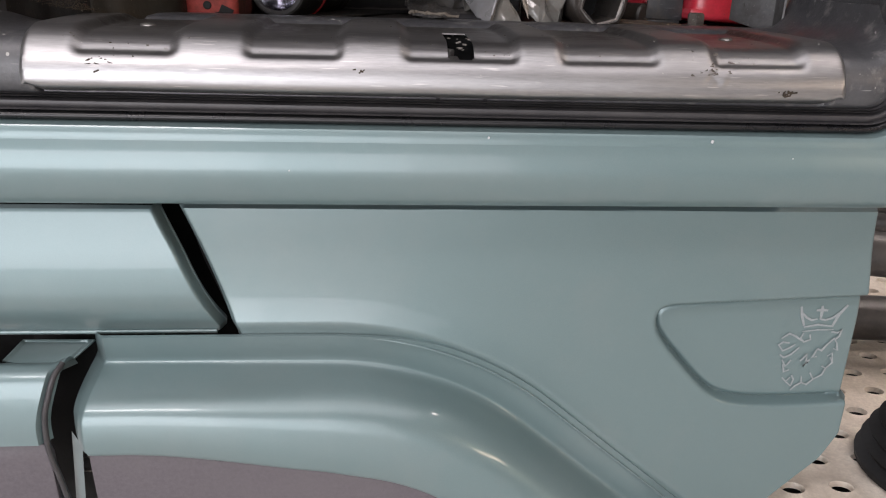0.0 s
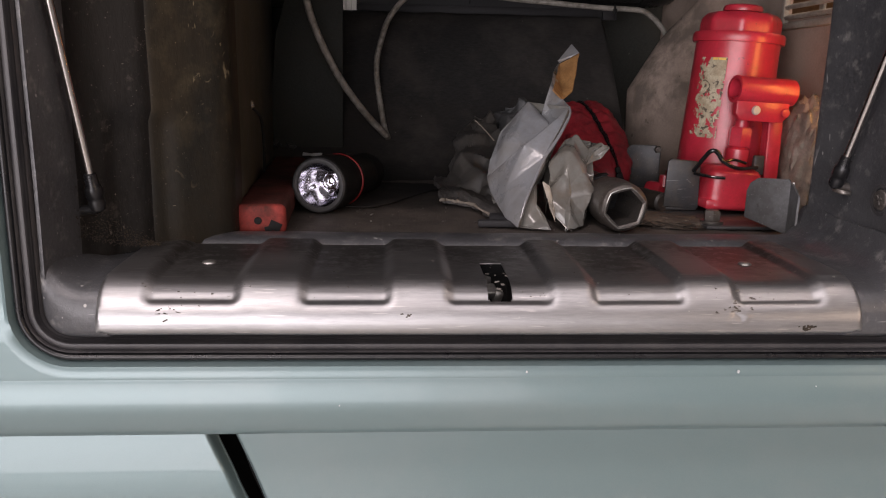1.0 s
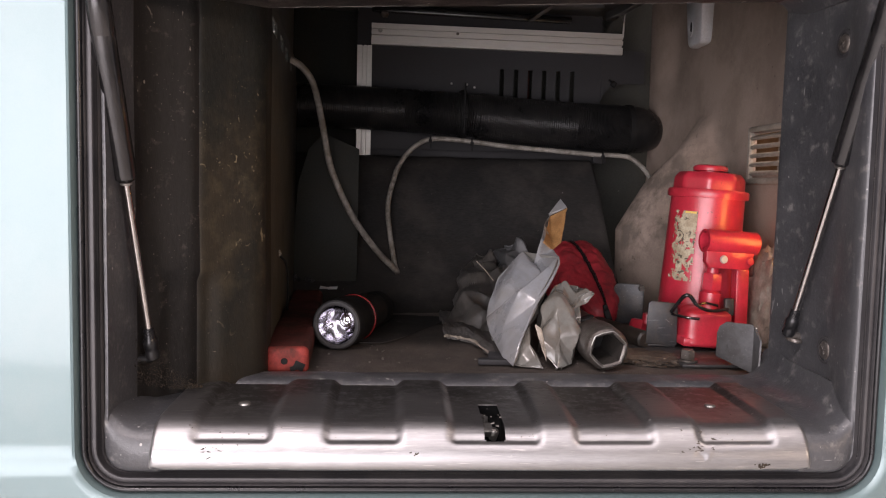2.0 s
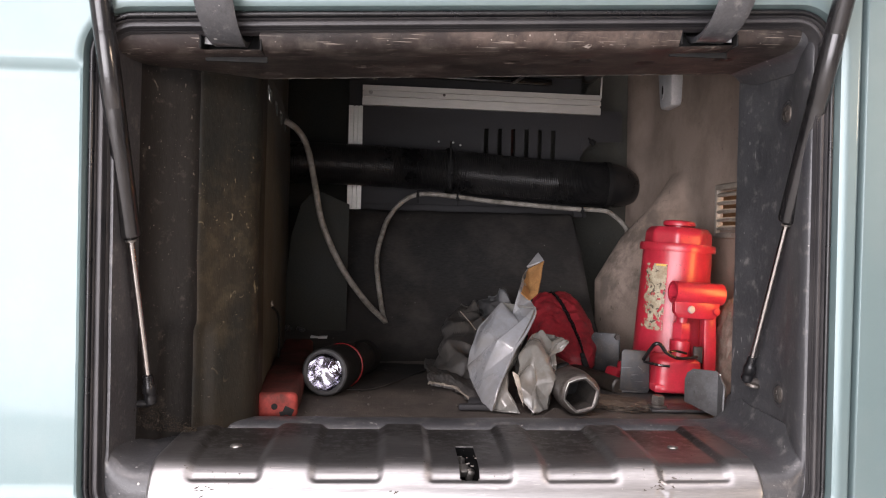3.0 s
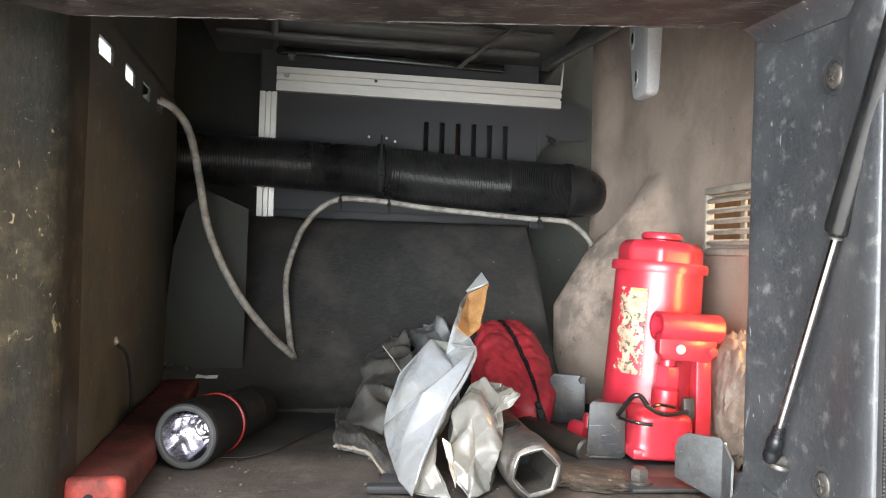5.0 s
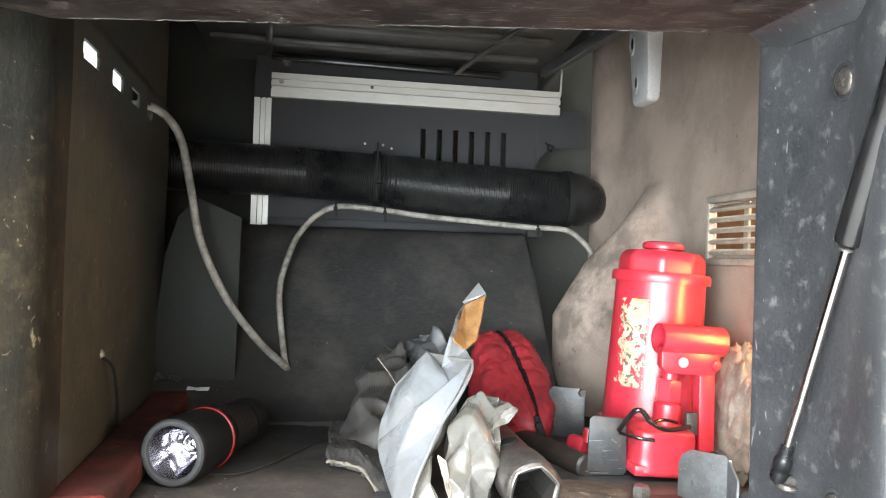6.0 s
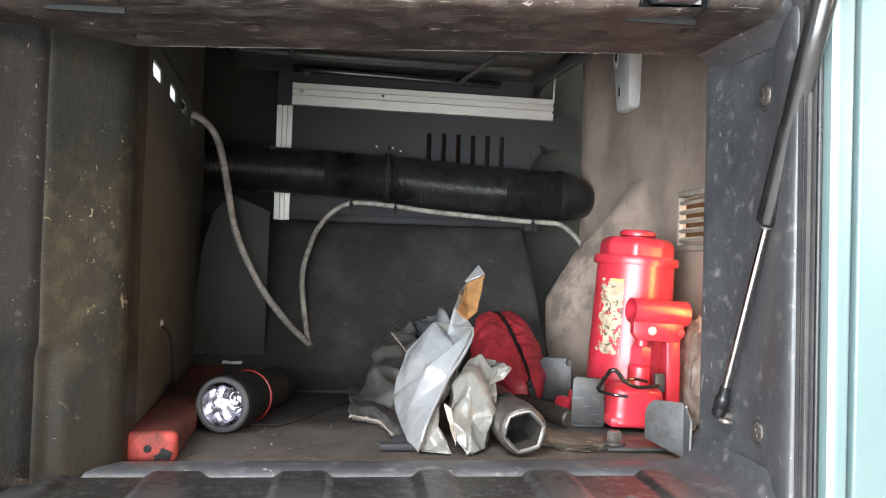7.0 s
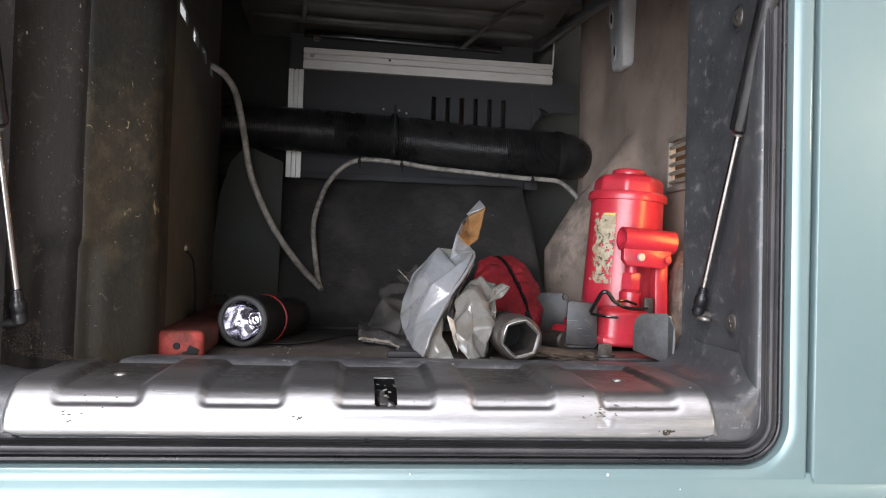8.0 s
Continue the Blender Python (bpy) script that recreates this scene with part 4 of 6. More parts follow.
# ---- gas struts ----
def gas_strut(foot, joint, label):
    f, j = Vector(foot), Vector(joint)
    d = (j - f).normalized()
    ob = thing("gas_strut", foot, label, "gas strut", "lid struts")
    part("rod", lathe([(0.0, 0.0), (0.0034, 0.0), (0.0034, (j - f).length)], 16, along(f, j)), ROD, ob, "polished steel rod")
    end = j + d * 0.42
    cyl = part("cylinder", lathe([(0.0, 0.001), (0.0040, -0.002), (0.0060, 0.0), (0.0100, 0.003), (0.0108, 0.007), (0.0108, 0.42)], 28, along(j, end)), STRUT, ob, "black strut cylinder")
    part("wiper_ring", lathe([(0.0036, -0.0035), (0.0052, -0.003), (0.0056, -0.001), (0.0040, 0.0)], 20, along(j, end)), ZINC, cyl, "pale ring at the rod's mouth")
    part("printed_band", lathe([(0.0109, 0.135), (0.0110, 0.1352), (0.0110, 0.2098), (0.0109, 0.21)], 28, along(j, end)), STRUT, cyl, "faded grey print label")
    part("end_fitting", lathe([(0.0, -0.008), (0.0050, -0.0078), (0.0068, -0.006), (0.0074, 0.000), (0.0068, 0.002), (0.0068, 0.005), (0.0074, 0.006), (0.0074, 0.013), (0.0066, 0.015), (0.0056, 0.017), (0.0054, 0.024), (0.0050, 0.026), (0.0034, 0.027)], 24, along(f, j)), SEAL_BLACK, ob, "black ball-joint fitting")
    out = 1 if foot[0] > 0 else -1
    part("ball_stud", tube([f + Vector((0.0, 0.0, -0.006)), f + Vector((out * 0.010, 0.001, -0.007)), f + Vector((out * 0.021, 0.002, -0.008))], lambda t: 0.0045 + 0.001 * (t > 0.7), 12), IRON if out > 0 else SEAL_BLACK, ob)
    if out > 0:
        part("stud_nut", lathe([(0.0, 0.0), (0.0088, 0.0), (0.0092, 0.0015), (0.0085, 0.004), (0.0, 0.005)], 16, pose(f.x + 0.006, f.y, f.z - 0.0125, 10, 8, 0)), IRON, ob, "dirty zinc nut below the ball joint")
    return ob


gas_strut((0.4400, 0.7245, 1.548), (0.4460, 0.6535, 1.736), "black gas strut with bright rod on the smooth cheek")
gas_strut((-0.264, 0.665, 1.528), (-0.276, 0.630, 1.702), "dusty black gas strut with bright rod on the mouldy cheek")

# ---- hinge arms of the lid ----
for h, w in HINGES:
    lean = 0.012 if h > 0 else -0.010
    arm = thing("hinge_arm", (h, 0.63, top_at(h)), "black curved hinge arm of the raised lid", "hinge", "lid hinges")
    path = smooth_path([(h, 0.638, top_at(h) + 0.012), (h + 0.1 * lean, 0.620, top_at(h) + 0.003), (h + 0.3 * lean, 0.598, top_at(h) + 0.004), (h + 0.7 * lean, 0.574, top_at(h) + 0.022), (h + lean, 0.560, top_at(h) + 0.055), (h + 1.2 * lean, 0.553, top_at(h) + 0.11)], 7)

    def strap(u, v, path=path):
        i = min(int(round(u * (len(path) - 1))), len(path) - 1)
        p = path[i]
        return (p.x + (v - 0.5) * 0.032, p.y + 0.002 * (abs(v - 0.5) > 0.45), p.z)

    part("strap", sheet(len(path) - 1, 10, strap), LINER, arm, solid=0.006)

# ---- lower side panels ----
def arch_at(s):
    """The wheel arch's upper line: point and outward normal in x and z, s in metres along it from x = -0.03."""
    R, x0, z0, bend = 0.33, -0.03, 1.202, radians(40)
    if s < 0:
        return Vector((x0 + s, z0)), Vector((0, 1))
    a = min(s / R, bend)
    p = Vector((x0 + R * math.sin(a), z0 - R * (1 - math.cos(a))))
    n = Vector((math.sin(a), math.cos(a)))
    if s > R * bend:
        p = p + (s - R * bend) * Vector((math.cos(bend), -math.sin(bend)))
    return p, n


def arch_z(x):
    if x < -0.03:
        return 1.202
    xb = -0.03 + 0.33 * math.sin(radians(40))
    if x < xb:
        return 1.202 - 0.33 * (1 - math.cos(math.asin((x + 0.03) / 0.33)))
    return 1.202 - 0.33 * (1 - math.cos(radians(40))) - (x - xb) * math.tan(radians(40))


def arch_dist(x, z):
    """How far a point lies outside the arch's line."""
    if x < -0.03:
        return z - 1.202
    xb, zb = -0.03 + 0.33 * math.sin(radians(40)), 1.202 - 0.33 * (1 - math.cos(radians(40)))
    if (x - xb) * math.cos(radians(40)) - (z - zb) * math.sin(radians(40)) > 0:
        return (x - xb) * math.sin(radians(40)) + (z - zb) * math.cos(radians(40))
    return math.hypot(x + 0.03, z - (1.202 - 0.33)) - 0.33


RECESS = [(0.288, 1.2265), (0.286, 1.206), (0.357, 1.1270), (0.381, 1.1200), (0.62, 1.1280), (0.62, 1.2415)]


def recess_depth(x, z):
    """One inside the pressed field, with rounded corners and a soft flank."""
    k = 0.014
    total = 0.0
    for (xa, za), (xb, zb) in zip(RECESS, RECESS[1:] + RECESS[:1]):
        e = Vector((xb - xa, zb - za)).normalized()
        d = -((x - xa) * e.y - (z - za) * e.x)
        total += math.exp(-min(max(d, -0.06), 0.2) / k * 2.2)
    d = -math.log(total) * k / 2.2
    return ease((d + 0.0035) / 0.0032) + 0.30 * math.exp(-((d + 0.001) / 0.0028) ** 2)


def rear_panel_point(u, v):
    """u from the slanted gap to the rear edge, v from the top edge down to the arch and the slanted tail."""
    top = 1.3268
    xr = 0.4935 + 0.012 * ease(v / 0.5)
    x = -0.1545 + (xr + 0.1545) * u
    for _ in range(6):
        bottom = max(arch_z(x), 0.90, 0.996 + (x - 0.423) + 0.020 * ease((x - 0.478) / 0.028))
        z = top + (bottom - top) * v
        f = min(1.0, (top - z) / 0.127)
        xl = -0.1545 + 0.046 * (1.18 * f - 0.18 * f * f)
        x = xl + (xr - xl) * u
    edge = arch_dist(x, z)
    y = 0.6395
    y -= 0.013 * math.exp(-max(edge, 0) / 0.026)
    y += 0.009 * ease((0.018 - edge) / 0.018)
    y += 0.0125 * recess_depth(x, z)
    y += 0.006 * ease((0.0025 - (top - z)) / 0.0025)
    y += 0.010 * (1 - ease((x - xl) / 0.006))
    y += 0.014 * ease((u - 0.985) / 0.015)
    return (x, y, z)


side = thing("side_panel", (0.2, 0.65, 1.0), "teal painted lower side panel with faded silver crest", "truck panel", "lower side panels")
skin = part("panel", sheet(500, 260, rear_panel_point), PAINT, side, solid=0.004)


def arch_bead(t):
    p, n = arch_at(-0.074 + 0.60 * t)
    return (p.x + 0.0022 * n.x, 0.6340, p.y + 0.0022 * n.y)


part("arch_bead", tube([arch_bead(k / 90) for k in range(91)], 0.0013, 10), PAINT, side, "rolled lower edge")


def crest():
    """A worn silver crest as plain shapes: a crown over a shield with a jagged rim."""
    c = Vector((0.4525, 1.1785))
    layers = iter(range(40))

    def stroke(pts, w):
        bm = bmesh.new()
        y = 0.6513 - 0.00004 * next(layers)
        n = len(pts)
        rows = []
        for i, p in enumerate(pts):
            a, b = Vector(pts[max(i - 1, 0)]), Vector(pts[min(i + 1, n - 1)])
            t = (b - a).normalized()
            k = 0.75 * w * (0.55 + 0.45 * math.sin(math.pi * (0.1 + 0.8 * i / (n - 1)))) / 2
            rows.append([bm.verts.new((c.x + p[0] + t.y * s * k, y, c.y + p[1] - t.x * s * k)) for s in (-1, 1)])
        for a, b in zip(rows, rows[1:]):
            bm.faces.new((a[0], a[1], b[1], b[0]))
        part("crest_stroke", bm, SILVER, skin, "faded silver print")

    for pts, w in (
        ([(-0.0162, 0.0449), (-0.0138, 0.0349), (-0.0096, 0.0237)], 0.0040),
        ([(0.0318, 0.0462), (0.0246, 0.0362), (0.0198, 0.0225)], 0.0045),
        ([(-0.0096, 0.0225), (0.0048, 0.025), (0.0198, 0.0231)], 0.0030),
        ([(-0.0102, 0.0175), (0.0054, 0.0193), (0.0222, 0.0193)], 0.0020),
        ([(-0.0138, 0.0381), (-0.009, 0.0331), (-0.003, 0.03), (0.003, 0.0312)], 0.0032),
        ([(0.0246, 0.0381), (0.0186, 0.0324), (0.0114, 0.03), (0.0054, 0.0312)], 0.0032),
        ([(0.0054, 0.0456), (0.006, 0.0393), (0.006, 0.0312)], 0.0045),
        ([(0.0, 0.0406), (0.006, 0.0412), (0.012, 0.0406)], 0.0042),
        ([(-0.0084, 0.0162), (-0.0108, 0.01), (-0.0066, 0.0062), (0.0, 0.0087), (-0.0018, 0.0144)], 0.0028),
        ([(-0.0306, 0.01), (-0.0234, 0.0156), (-0.0162, 0.0125), (-0.009, 0.0075)], 0.0030),
        ([(-0.033, 0.0025), (-0.0282, 0.0062), (-0.021, 0.005)], 0.0028),
        ([(-0.0318, 0.0025), (-0.027, -0.0037), (-0.0198, 0.0), (-0.015, 0.0037)], 0.0026),
        ([(-0.0294, -0.0075), (-0.0246, -0.0112), (-0.0174, -0.0075), (-0.0102, 0.0)], 0.0028),
        ([(-0.0258, -0.0137), (-0.021, -0.0212), (-0.0186, -0.0175), (-0.0162, -0.0137)], 0.0026),
        ([(-0.024, -0.0187), (-0.0216, -0.0275), (-0.0162, -0.025)], 0.0030),
        ([(-0.0222, -0.0337), (-0.0174, -0.0387), (-0.0138, -0.0337)], 0.0026),
        ([(-0.0174, -0.0387), (-0.0114, -0.0437), (-0.0096, -0.0362), (-0.0126, -0.0312)], 0.0028),
        ([(-0.0108, -0.0487), (-0.0066, -0.0437), (-0.0006, -0.0399), (-0.0018, -0.0324)], 0.0026),
        ([(-0.0006, -0.0399), (0.0054, -0.0424), (0.0114, -0.0362), (0.0066, -0.0287)], 0.0028),
        ([(0.0114, -0.0362), (0.0198, -0.0312), (0.0222, -0.0237), (0.0174, -0.0212)], 0.0026),
        ([(0.0222, -0.0237), (0.0282, -0.0175), (0.0246, -0.0112)], 0.0028),
        ([(0.0282, -0.0175), (0.0258, -0.0062), (0.021, -0.01)], 0.0024),
        ([(0.0258, -0.0012), (0.0306, -0.0037), (0.0282, 0.005)], 0.0030),
        ([(0.0282, 0.005), (0.0246, 0.01), (0.0186, 0.0037)], 0.0028),
        ([(0.0198, 0.0175), (0.027, 0.0162), (0.0306, 0.02), (0.0294, 0.0125), (0.0258, 0.0087)], 0.0030),
        ([(0.0186, 0.0037), (0.0138, -0.0037), (0.009, -0.0012)], 0.0034),
        ([(0.009, -0.0012), (0.0054, -0.0112), (0.0102, -0.01)], 0.0030),
        ([(-0.0066, -0.015), (-0.0006, -0.0075), (-0.0006, -0.015), (0.003, -0.0137)], 0.0036),
        ([(0.003, -0.0137), (-0.003, -0.0212), (0.0018, -0.0162)], 0.0024),
    ):
        stroke(pts, w)


crest()


def front_panel_point(u, v):
    top, bot = 1.3258, 1.2035
    z = top + (bot - top) * v
    f = (top - z) / 0.125
    xr = -0.1715 + 0.044 * (1.22 * f - 0.22 * f * f) + 0.003 * ease(f * 2.5) + 0.006 * ease((f - 0.4) / 0.6) - 0.004 * ease((bot + 0.008 - z) / 0.008)
    x = -1.4 + (xr + 1.4) * (1 - (1 - u) ** 2.2)
    h = z - 1.250
    y = 0.628 + (0.012 * (h / 0.078) ** 2 if h > 0 else 0.021 * (h / 0.046) ** 2) + 0.005 * ease((0.0025 - (top - z)) / 0.0025)
    y += 0.014 * ease((0.006 - (xr - x)) / 0.006) ** 2
    return (x, y, z)


fp = thing("side_panel", (-0.5, 0.65, 1.2), "teal painted lower side panel with rolled edges", "truck panel", "lower side panels")
part("panel", sheet(120, 60, front_panel_point), PAINT, fp, solid=0.004)
part("lower_lip", tube([(-1.4, 0.6475, 1.2040), (-0.8, 0.6475, 1.2040), (-0.1290, 0.6475, 1.2040)], 0.0022, 12), PAINT, fp)

chassis = thing("wall_chassis", (0, 0.72, 1.0), "black chassis parts behind the painted panels", "chassis", kind="structure")
part("backing", block((-0.35, 0.74, 1.19), (1.66, 0.02, 0.34), 0.004), BLACK, chassis)
part("backing", block((-0.255, 0.70, 1.08), (0.12, 0.02, 0.25), 0.003), BLACK, chassis)
part("gap_profile", tube([(-0.155, 0.672, 1.335), (-0.135, 0.668, 1.27), (-0.110, 0.672, 1.20)], 0.006, 10), BLACK, chassis)
part("gap_clip", block((-0.112, 0.668, 1.212), (0.012, 0.008, 0.004), 0.001), LINER, chassis)

# ---- wheel arch ----
FEND = [(0.004, 0.6350), (-0.010, 0.6400), (-0.024, 0.6455), (-0.0300, 0.6455), (-0.0345, 0.6400), (-0.039, 0.6270), (-0.046, 0.6120), (-0.055, 0.5995), (-0.066, 0.5925), (-0.080, 0.5897), (-0.098, 0.5885), (-0.112, 0.5895), (-0.116, 0.592), (-0.115, 0.600)]


def arch_sheet(prof, s0, s1):
    def f(u, v):
        d, y = profile_at(prof, v)
        p, n = arch_at(s0 + (s1 - s0) * u)
        s = s0 + (s1 - s0) * u
        taper = 0.0265 * ease((0.06 - s) / 0.24) * ease((-0.015 - d) / 0.100)
        taper += 0.007 * ease((s - 0.02) / 0.10) * ease((d + 0.022) / 0.016)
        slant = 0.009 * ease((-0.10 - s) / 0.10) * max(0.0, 1 + d / 0.075)
        return (p.x + n.x * (d + taper) + slant, y, p.y + n.y * (d + taper))
    return f


fender = thing("wheel_arch", (0, 0.62, 1.1), "glossy teal painted wheel arch with dark plastic inner lip", "wheel arch")
arch_skin = part("arch_skin", sheet(150, 48, arch_sheet(FEND, -0.2055, 0.62)), PAINT, fender, solid=0.003)
part("inner_lip", sheet(120, 24, arch_sheet([(-0.112, 0.600), (-0.1125, 0.5925), (-0.120, 0.591), (-0.150, 0.5935), (-0.20, 0.600), (-0.23, 0.612), (-0.24, 0.63)], -0.2055, 0.60)), ARCH, fender, "grey-black plastic arch lip")


def paint_edge(t):
    s = -0.2055 + 0.80 * t
    p, n = arch_at(s)
    d = -0.1165 + 0.0262 * ease((0.06 - s) / 0.24) + 0.0004 * wob((s * 4, 0, 0), 30, 3)
    return (p.x + n.x * d, 0.5895, p.y + n.y * d)


part("paint_edge", tube([paint_edge(k / 160) for k in range(161)], lambda t: 0.0011 + 0.0004 * wob((t * 20, 0, 0), 3, 1), 8), BLACK, arch_skin, "dark ragged paint edge")


def end_return(u, v):
    """The fender's end, folded back from its rounded edge."""
    d, y = profile_at(FEND, v)
    p, n = arch_at(-0.2055)
    slant = 0.009 * max(0.0, 1 + d / 0.075)
    d += 0.0252 * ease((-0.015 - d) / 0.100)
    q = [(0.0, 0.0), (-0.0025, 0.0004), (-0.0045, 0.0022), (-0.0095, 0.0085), (-0.0170, 0.0220)]
    dx, dy = profile_at(q, u)
    return (p.x + dx + slant, y + dy, p.y + d - 0.10 * dy * ease(1 - v * 3))


part("end_return", sheet(16, 40, end_return), PAINT, fender, "folded fender end")
part("inner_return", sheet(6, 20, lambda u, v: (-0.2415 - 0.018 * u - 0.010 * v, 0.594 + 0.024 * u, 1.118 - 0.14 * v)), PAINT, fender, "folded fender end")


def flange_plate(u, v):
    """The sloping flange that joins fender and wing below the panel, with a raised rim."""
    a = Vector((-0.3095, 0.662, 1.1886)).lerp(Vector((-0.2448, 0.662, 1.1880)), u)
    b = Vector((-0.316, 0.634, 1.182)).lerp(Vector((-0.268, 0.634, 1.170)), u)
    p = a.lerp(b, v)
    rim = max(ease((0.10 - v) / 0.08), ease((u - 0.90) / 0.07), ease((0.06 - u) / 0.05))
    return (p.x, p.y - 0.0014 * rim, p.z + 0.0016 * rim)


part("flange_plate", sheet(50, 24, flange_plate), PAINT, fender, "sloping painted flange", solid=0.002)


def nose_point(u, v):
    y, z = profile_at([(0.64, 1.172), (0.626, 1.184), (0.612, 1.189), (0.600, 1.183), (0.594, 1.165), (0.592, 1.14), (0.593, 1.1195)], v)
    x = -1.0 + (1.0 - 0.256 - 0.014 * ease((1.20 - z) / 0.07)) * u
    return (x, y + 0.012 * ease((u - 0.992) / 0.008), z)


nose = thing("front_wing", (-0.5, 0.62, 1.0), "teal painted front wing end with dark plastic step below", "truck wing")
part("wing_skin", sheet(90, 24, nose_point), PAINT, nose, solid=0.003)
part("step_face", joined(prism([(-1.0, 1.1185), (-0.2755, 1.1185), (-0.2715, 1.105), (-0.268, 1.0), (-1.0, 1.0)], 0.597, 0.608, 0.002)), ARCH, nose, "brownish grey plastic step side")
part("wing_seal", tube(smooth_path([(-0.2555, 0.612, 1.191), (-0.2600, 0.601, 1.183), (-0.2655, 0.597, 1.165), (-0.2705, 0.596, 1.146), (-0.2715, 0.596, 1.115), (-0.267, 0.599, 1.08), (-0.262, 0.602, 1.04), (-0.258, 0.61, 0.98)], 6), 0.0026, 10), RUBBER, nose)
part("catch", block((-0.259, 0.640, 1.066), (0.018, 0.02, 0.002), 0.0005), ZINC, nose)

# ---- behind the cab: walkway, hoses, rubber gaiter ----
deck = thing("walkway_plate", (1.0, 1.2, 0.985), "wet perforated aluminium walkway behind the cab", "walkway")


def deck_mesh():
    """A plate with raised oval holes in rows."""
    bm = bmesh.new()
    nx, ny, px, py = 16, 18, 0.058, 0.052
    x0, y0 = 0.40, 0.60
    ring = [(math.cos(2 * math.pi * k / 16), math.sin(2 * math.pi * k / 16)) for k in range(16)]
    for i in range(nx):
        for j in range(ny):
            cx, cy = x0 + (i + 0.5) * px, y0 + (j + 0.5) * py
            sq = []
            for c, s in ring:
                k = 1 / max(abs(c), abs(s))
                sq.append(bm.verts.new((cx + c * k * px / 2, cy + s * k * py / 2, 0.985)))
            mid = [bm.verts.new((cx + 0.019 * c, cy + 0.016 * s, 0.9855)) for c, s in ring]
            lip = [bm.verts.new((cx + 0.0140 * c, cy + 0.0105 * s, 0.9875)) for c, s in ring]
            low = [bm.verts.new((cx + 0.0120 * c, cy + 0.0085 * s, 0.981)) for c, s in ring]
            for a, b in ((sq, mid), (mid, lip), (lip, low)):
                for k in range(16):
                    bm.faces.new((a[k], a[(k + 1) % 16], b[(k + 1) % 16], b[k]))
    return bm


part("plate", deck_mesh(), DECK, deck, sharp=60)
part("lower_shelf", sheet(30, 20, lambda u, v: (0.30 + 0.9 * u, 0.56 + 1.2 * v, 0.955 + 0.002 * wob((u * 3, v * 3, 0), 6, 1))), BLACK, deck)
for k, (pts, r, lab) in enumerate([
    ([(0.40, 1.02, 1.16), (0.62, 1.00, 1.165), (0.90, 0.96, 1.15), (1.2, 0.9, 1.14)], 0.034, "dusty grey-brown thick hose behind the cab"),
    ([(0.40, 1.10, 1.026), (0.70, 1.06, 1.026), (1.2, 1.0, 1.026)], 0.036, "black thick hose behind the cab"),
    ([(0.45, 0.95, 1.27), (0.60, 0.94, 1.262), (0.80, 0.9, 1.24)], 0.012, "black thin hose behind the cab"),
    ([(0.45, 0.98, 1.33), (0.60, 0.97, 1.325), (0.80, 0.93, 1.32)], 0.012, "black thin hose behind the cab"),
    ([(0.45, 0.98, 1.235), (0.60, 0.97, 1.225), (0.80, 0.93, 1.215)], 0.014, "black thin hose behind the cab"),
]):
    h = tube(smooth_path(pts, 8), r, 16)
    ob = part("air_hose", h, HOSE, None)
    tagged(ob, lab, "hose", "hoses behind the cab")
gaiter = thing("rubber_gaiter", (0.66, 0.70, 0.985), "black ribbed rubber gaiter on the walkway", "gaiter")
part("gaiter_body", lathe([(0.105, 0.0)] + [(0.104 - 0.0012 * i + (0.004 if i % 2 else -0.004) - 0.00022 * i * i, 0.008 * i) for i in range(1, 16)] + [(0.0, 0.125)], 40, pose(0.690, 0.690, 0.990)), BLACK, gaiter)


# ---- fittings of the locker ----
def profile_bar(length, h):
    """An extruded aluminium bar along x with a wide groove and lips, its front at y = 0."""
    pts = [(0.014, -h / 2), (0.0, -h / 2), (0.0, -h * 0.17), (0.009, -h * 0.15), (0.009, -h * 0.05), (0.0, -h * 0.03), (0.0, h * 0.15), (0.006, h * 0.17), (0.006, h * 0.24), (0.0, h * 0.26), (0.0, h / 2), (0.014, h / 2)]
    bm = bmesh.new()
    a = [bm.verts.new((0, y, z)) for y, z in pts]
    b = [bm.verts.new((length, y, z)) for y, z in pts]
    n = len(pts)
    for i in range(n):
        bm.faces.new((a[i], a[(i + 1) % n], b[(i + 1) % n], b[i]))
    bm.faces.new(a[::-1])
    bm.faces.new(b)
    return bm


rail = thing("aluminium_rail", (0.2, 1.6, 2.035), "pale grooved aluminium rail screwed across the rear wall", "rail")
rail_bar = part("rail_bar", moved(profile_bar(0.565, 0.046), pose(-0.081, 1.592, 2.039, 0, 0.6, 0)), ALU, rail)
for x, r in ((-0.062, 0.005), (0.110, 0.0035)):
    part("screw", lathe([(0.0, 0.003), (r * 0.8, 0.003), (r, 0.0)], 14, pose(x, 1.5925, 2.046 - 0.0105 * (x + 0.08), 90)), IRON if x > 0 else ZINC, rail_bar)
post = thing("aluminium_post", (-0.096, 1.6, 1.765), "pale grooved upright aluminium rail behind the duct", "rail")
part("post_bar", moved(profile_bar(0.252, 0.032), pose(-0.096, 1.597, 2.014, 0, 90, 0)), ALU, post)
cover = thing("cable_edge", (0.49, 1.60, 2.06), "thin pale upright edge strip above the rail", "strip")
part("strip", block((0.4865, 1.597, 2.105), (0.003, 0.006, 0.11), 0.0008, (0, 2, 0)), ALU, cover)
bar2 = thing("shelf_frame", (0.1, 1.56, 2.075), "dark glossy frame bar under the ceiling with a screw", "frame")
frame_bar = part("frame_bar", block((0.14, 1.575, 2.083), (0.44, 0.02, 0.012), 0.002, (0, 1.5, 0)), STRUT, bar2)
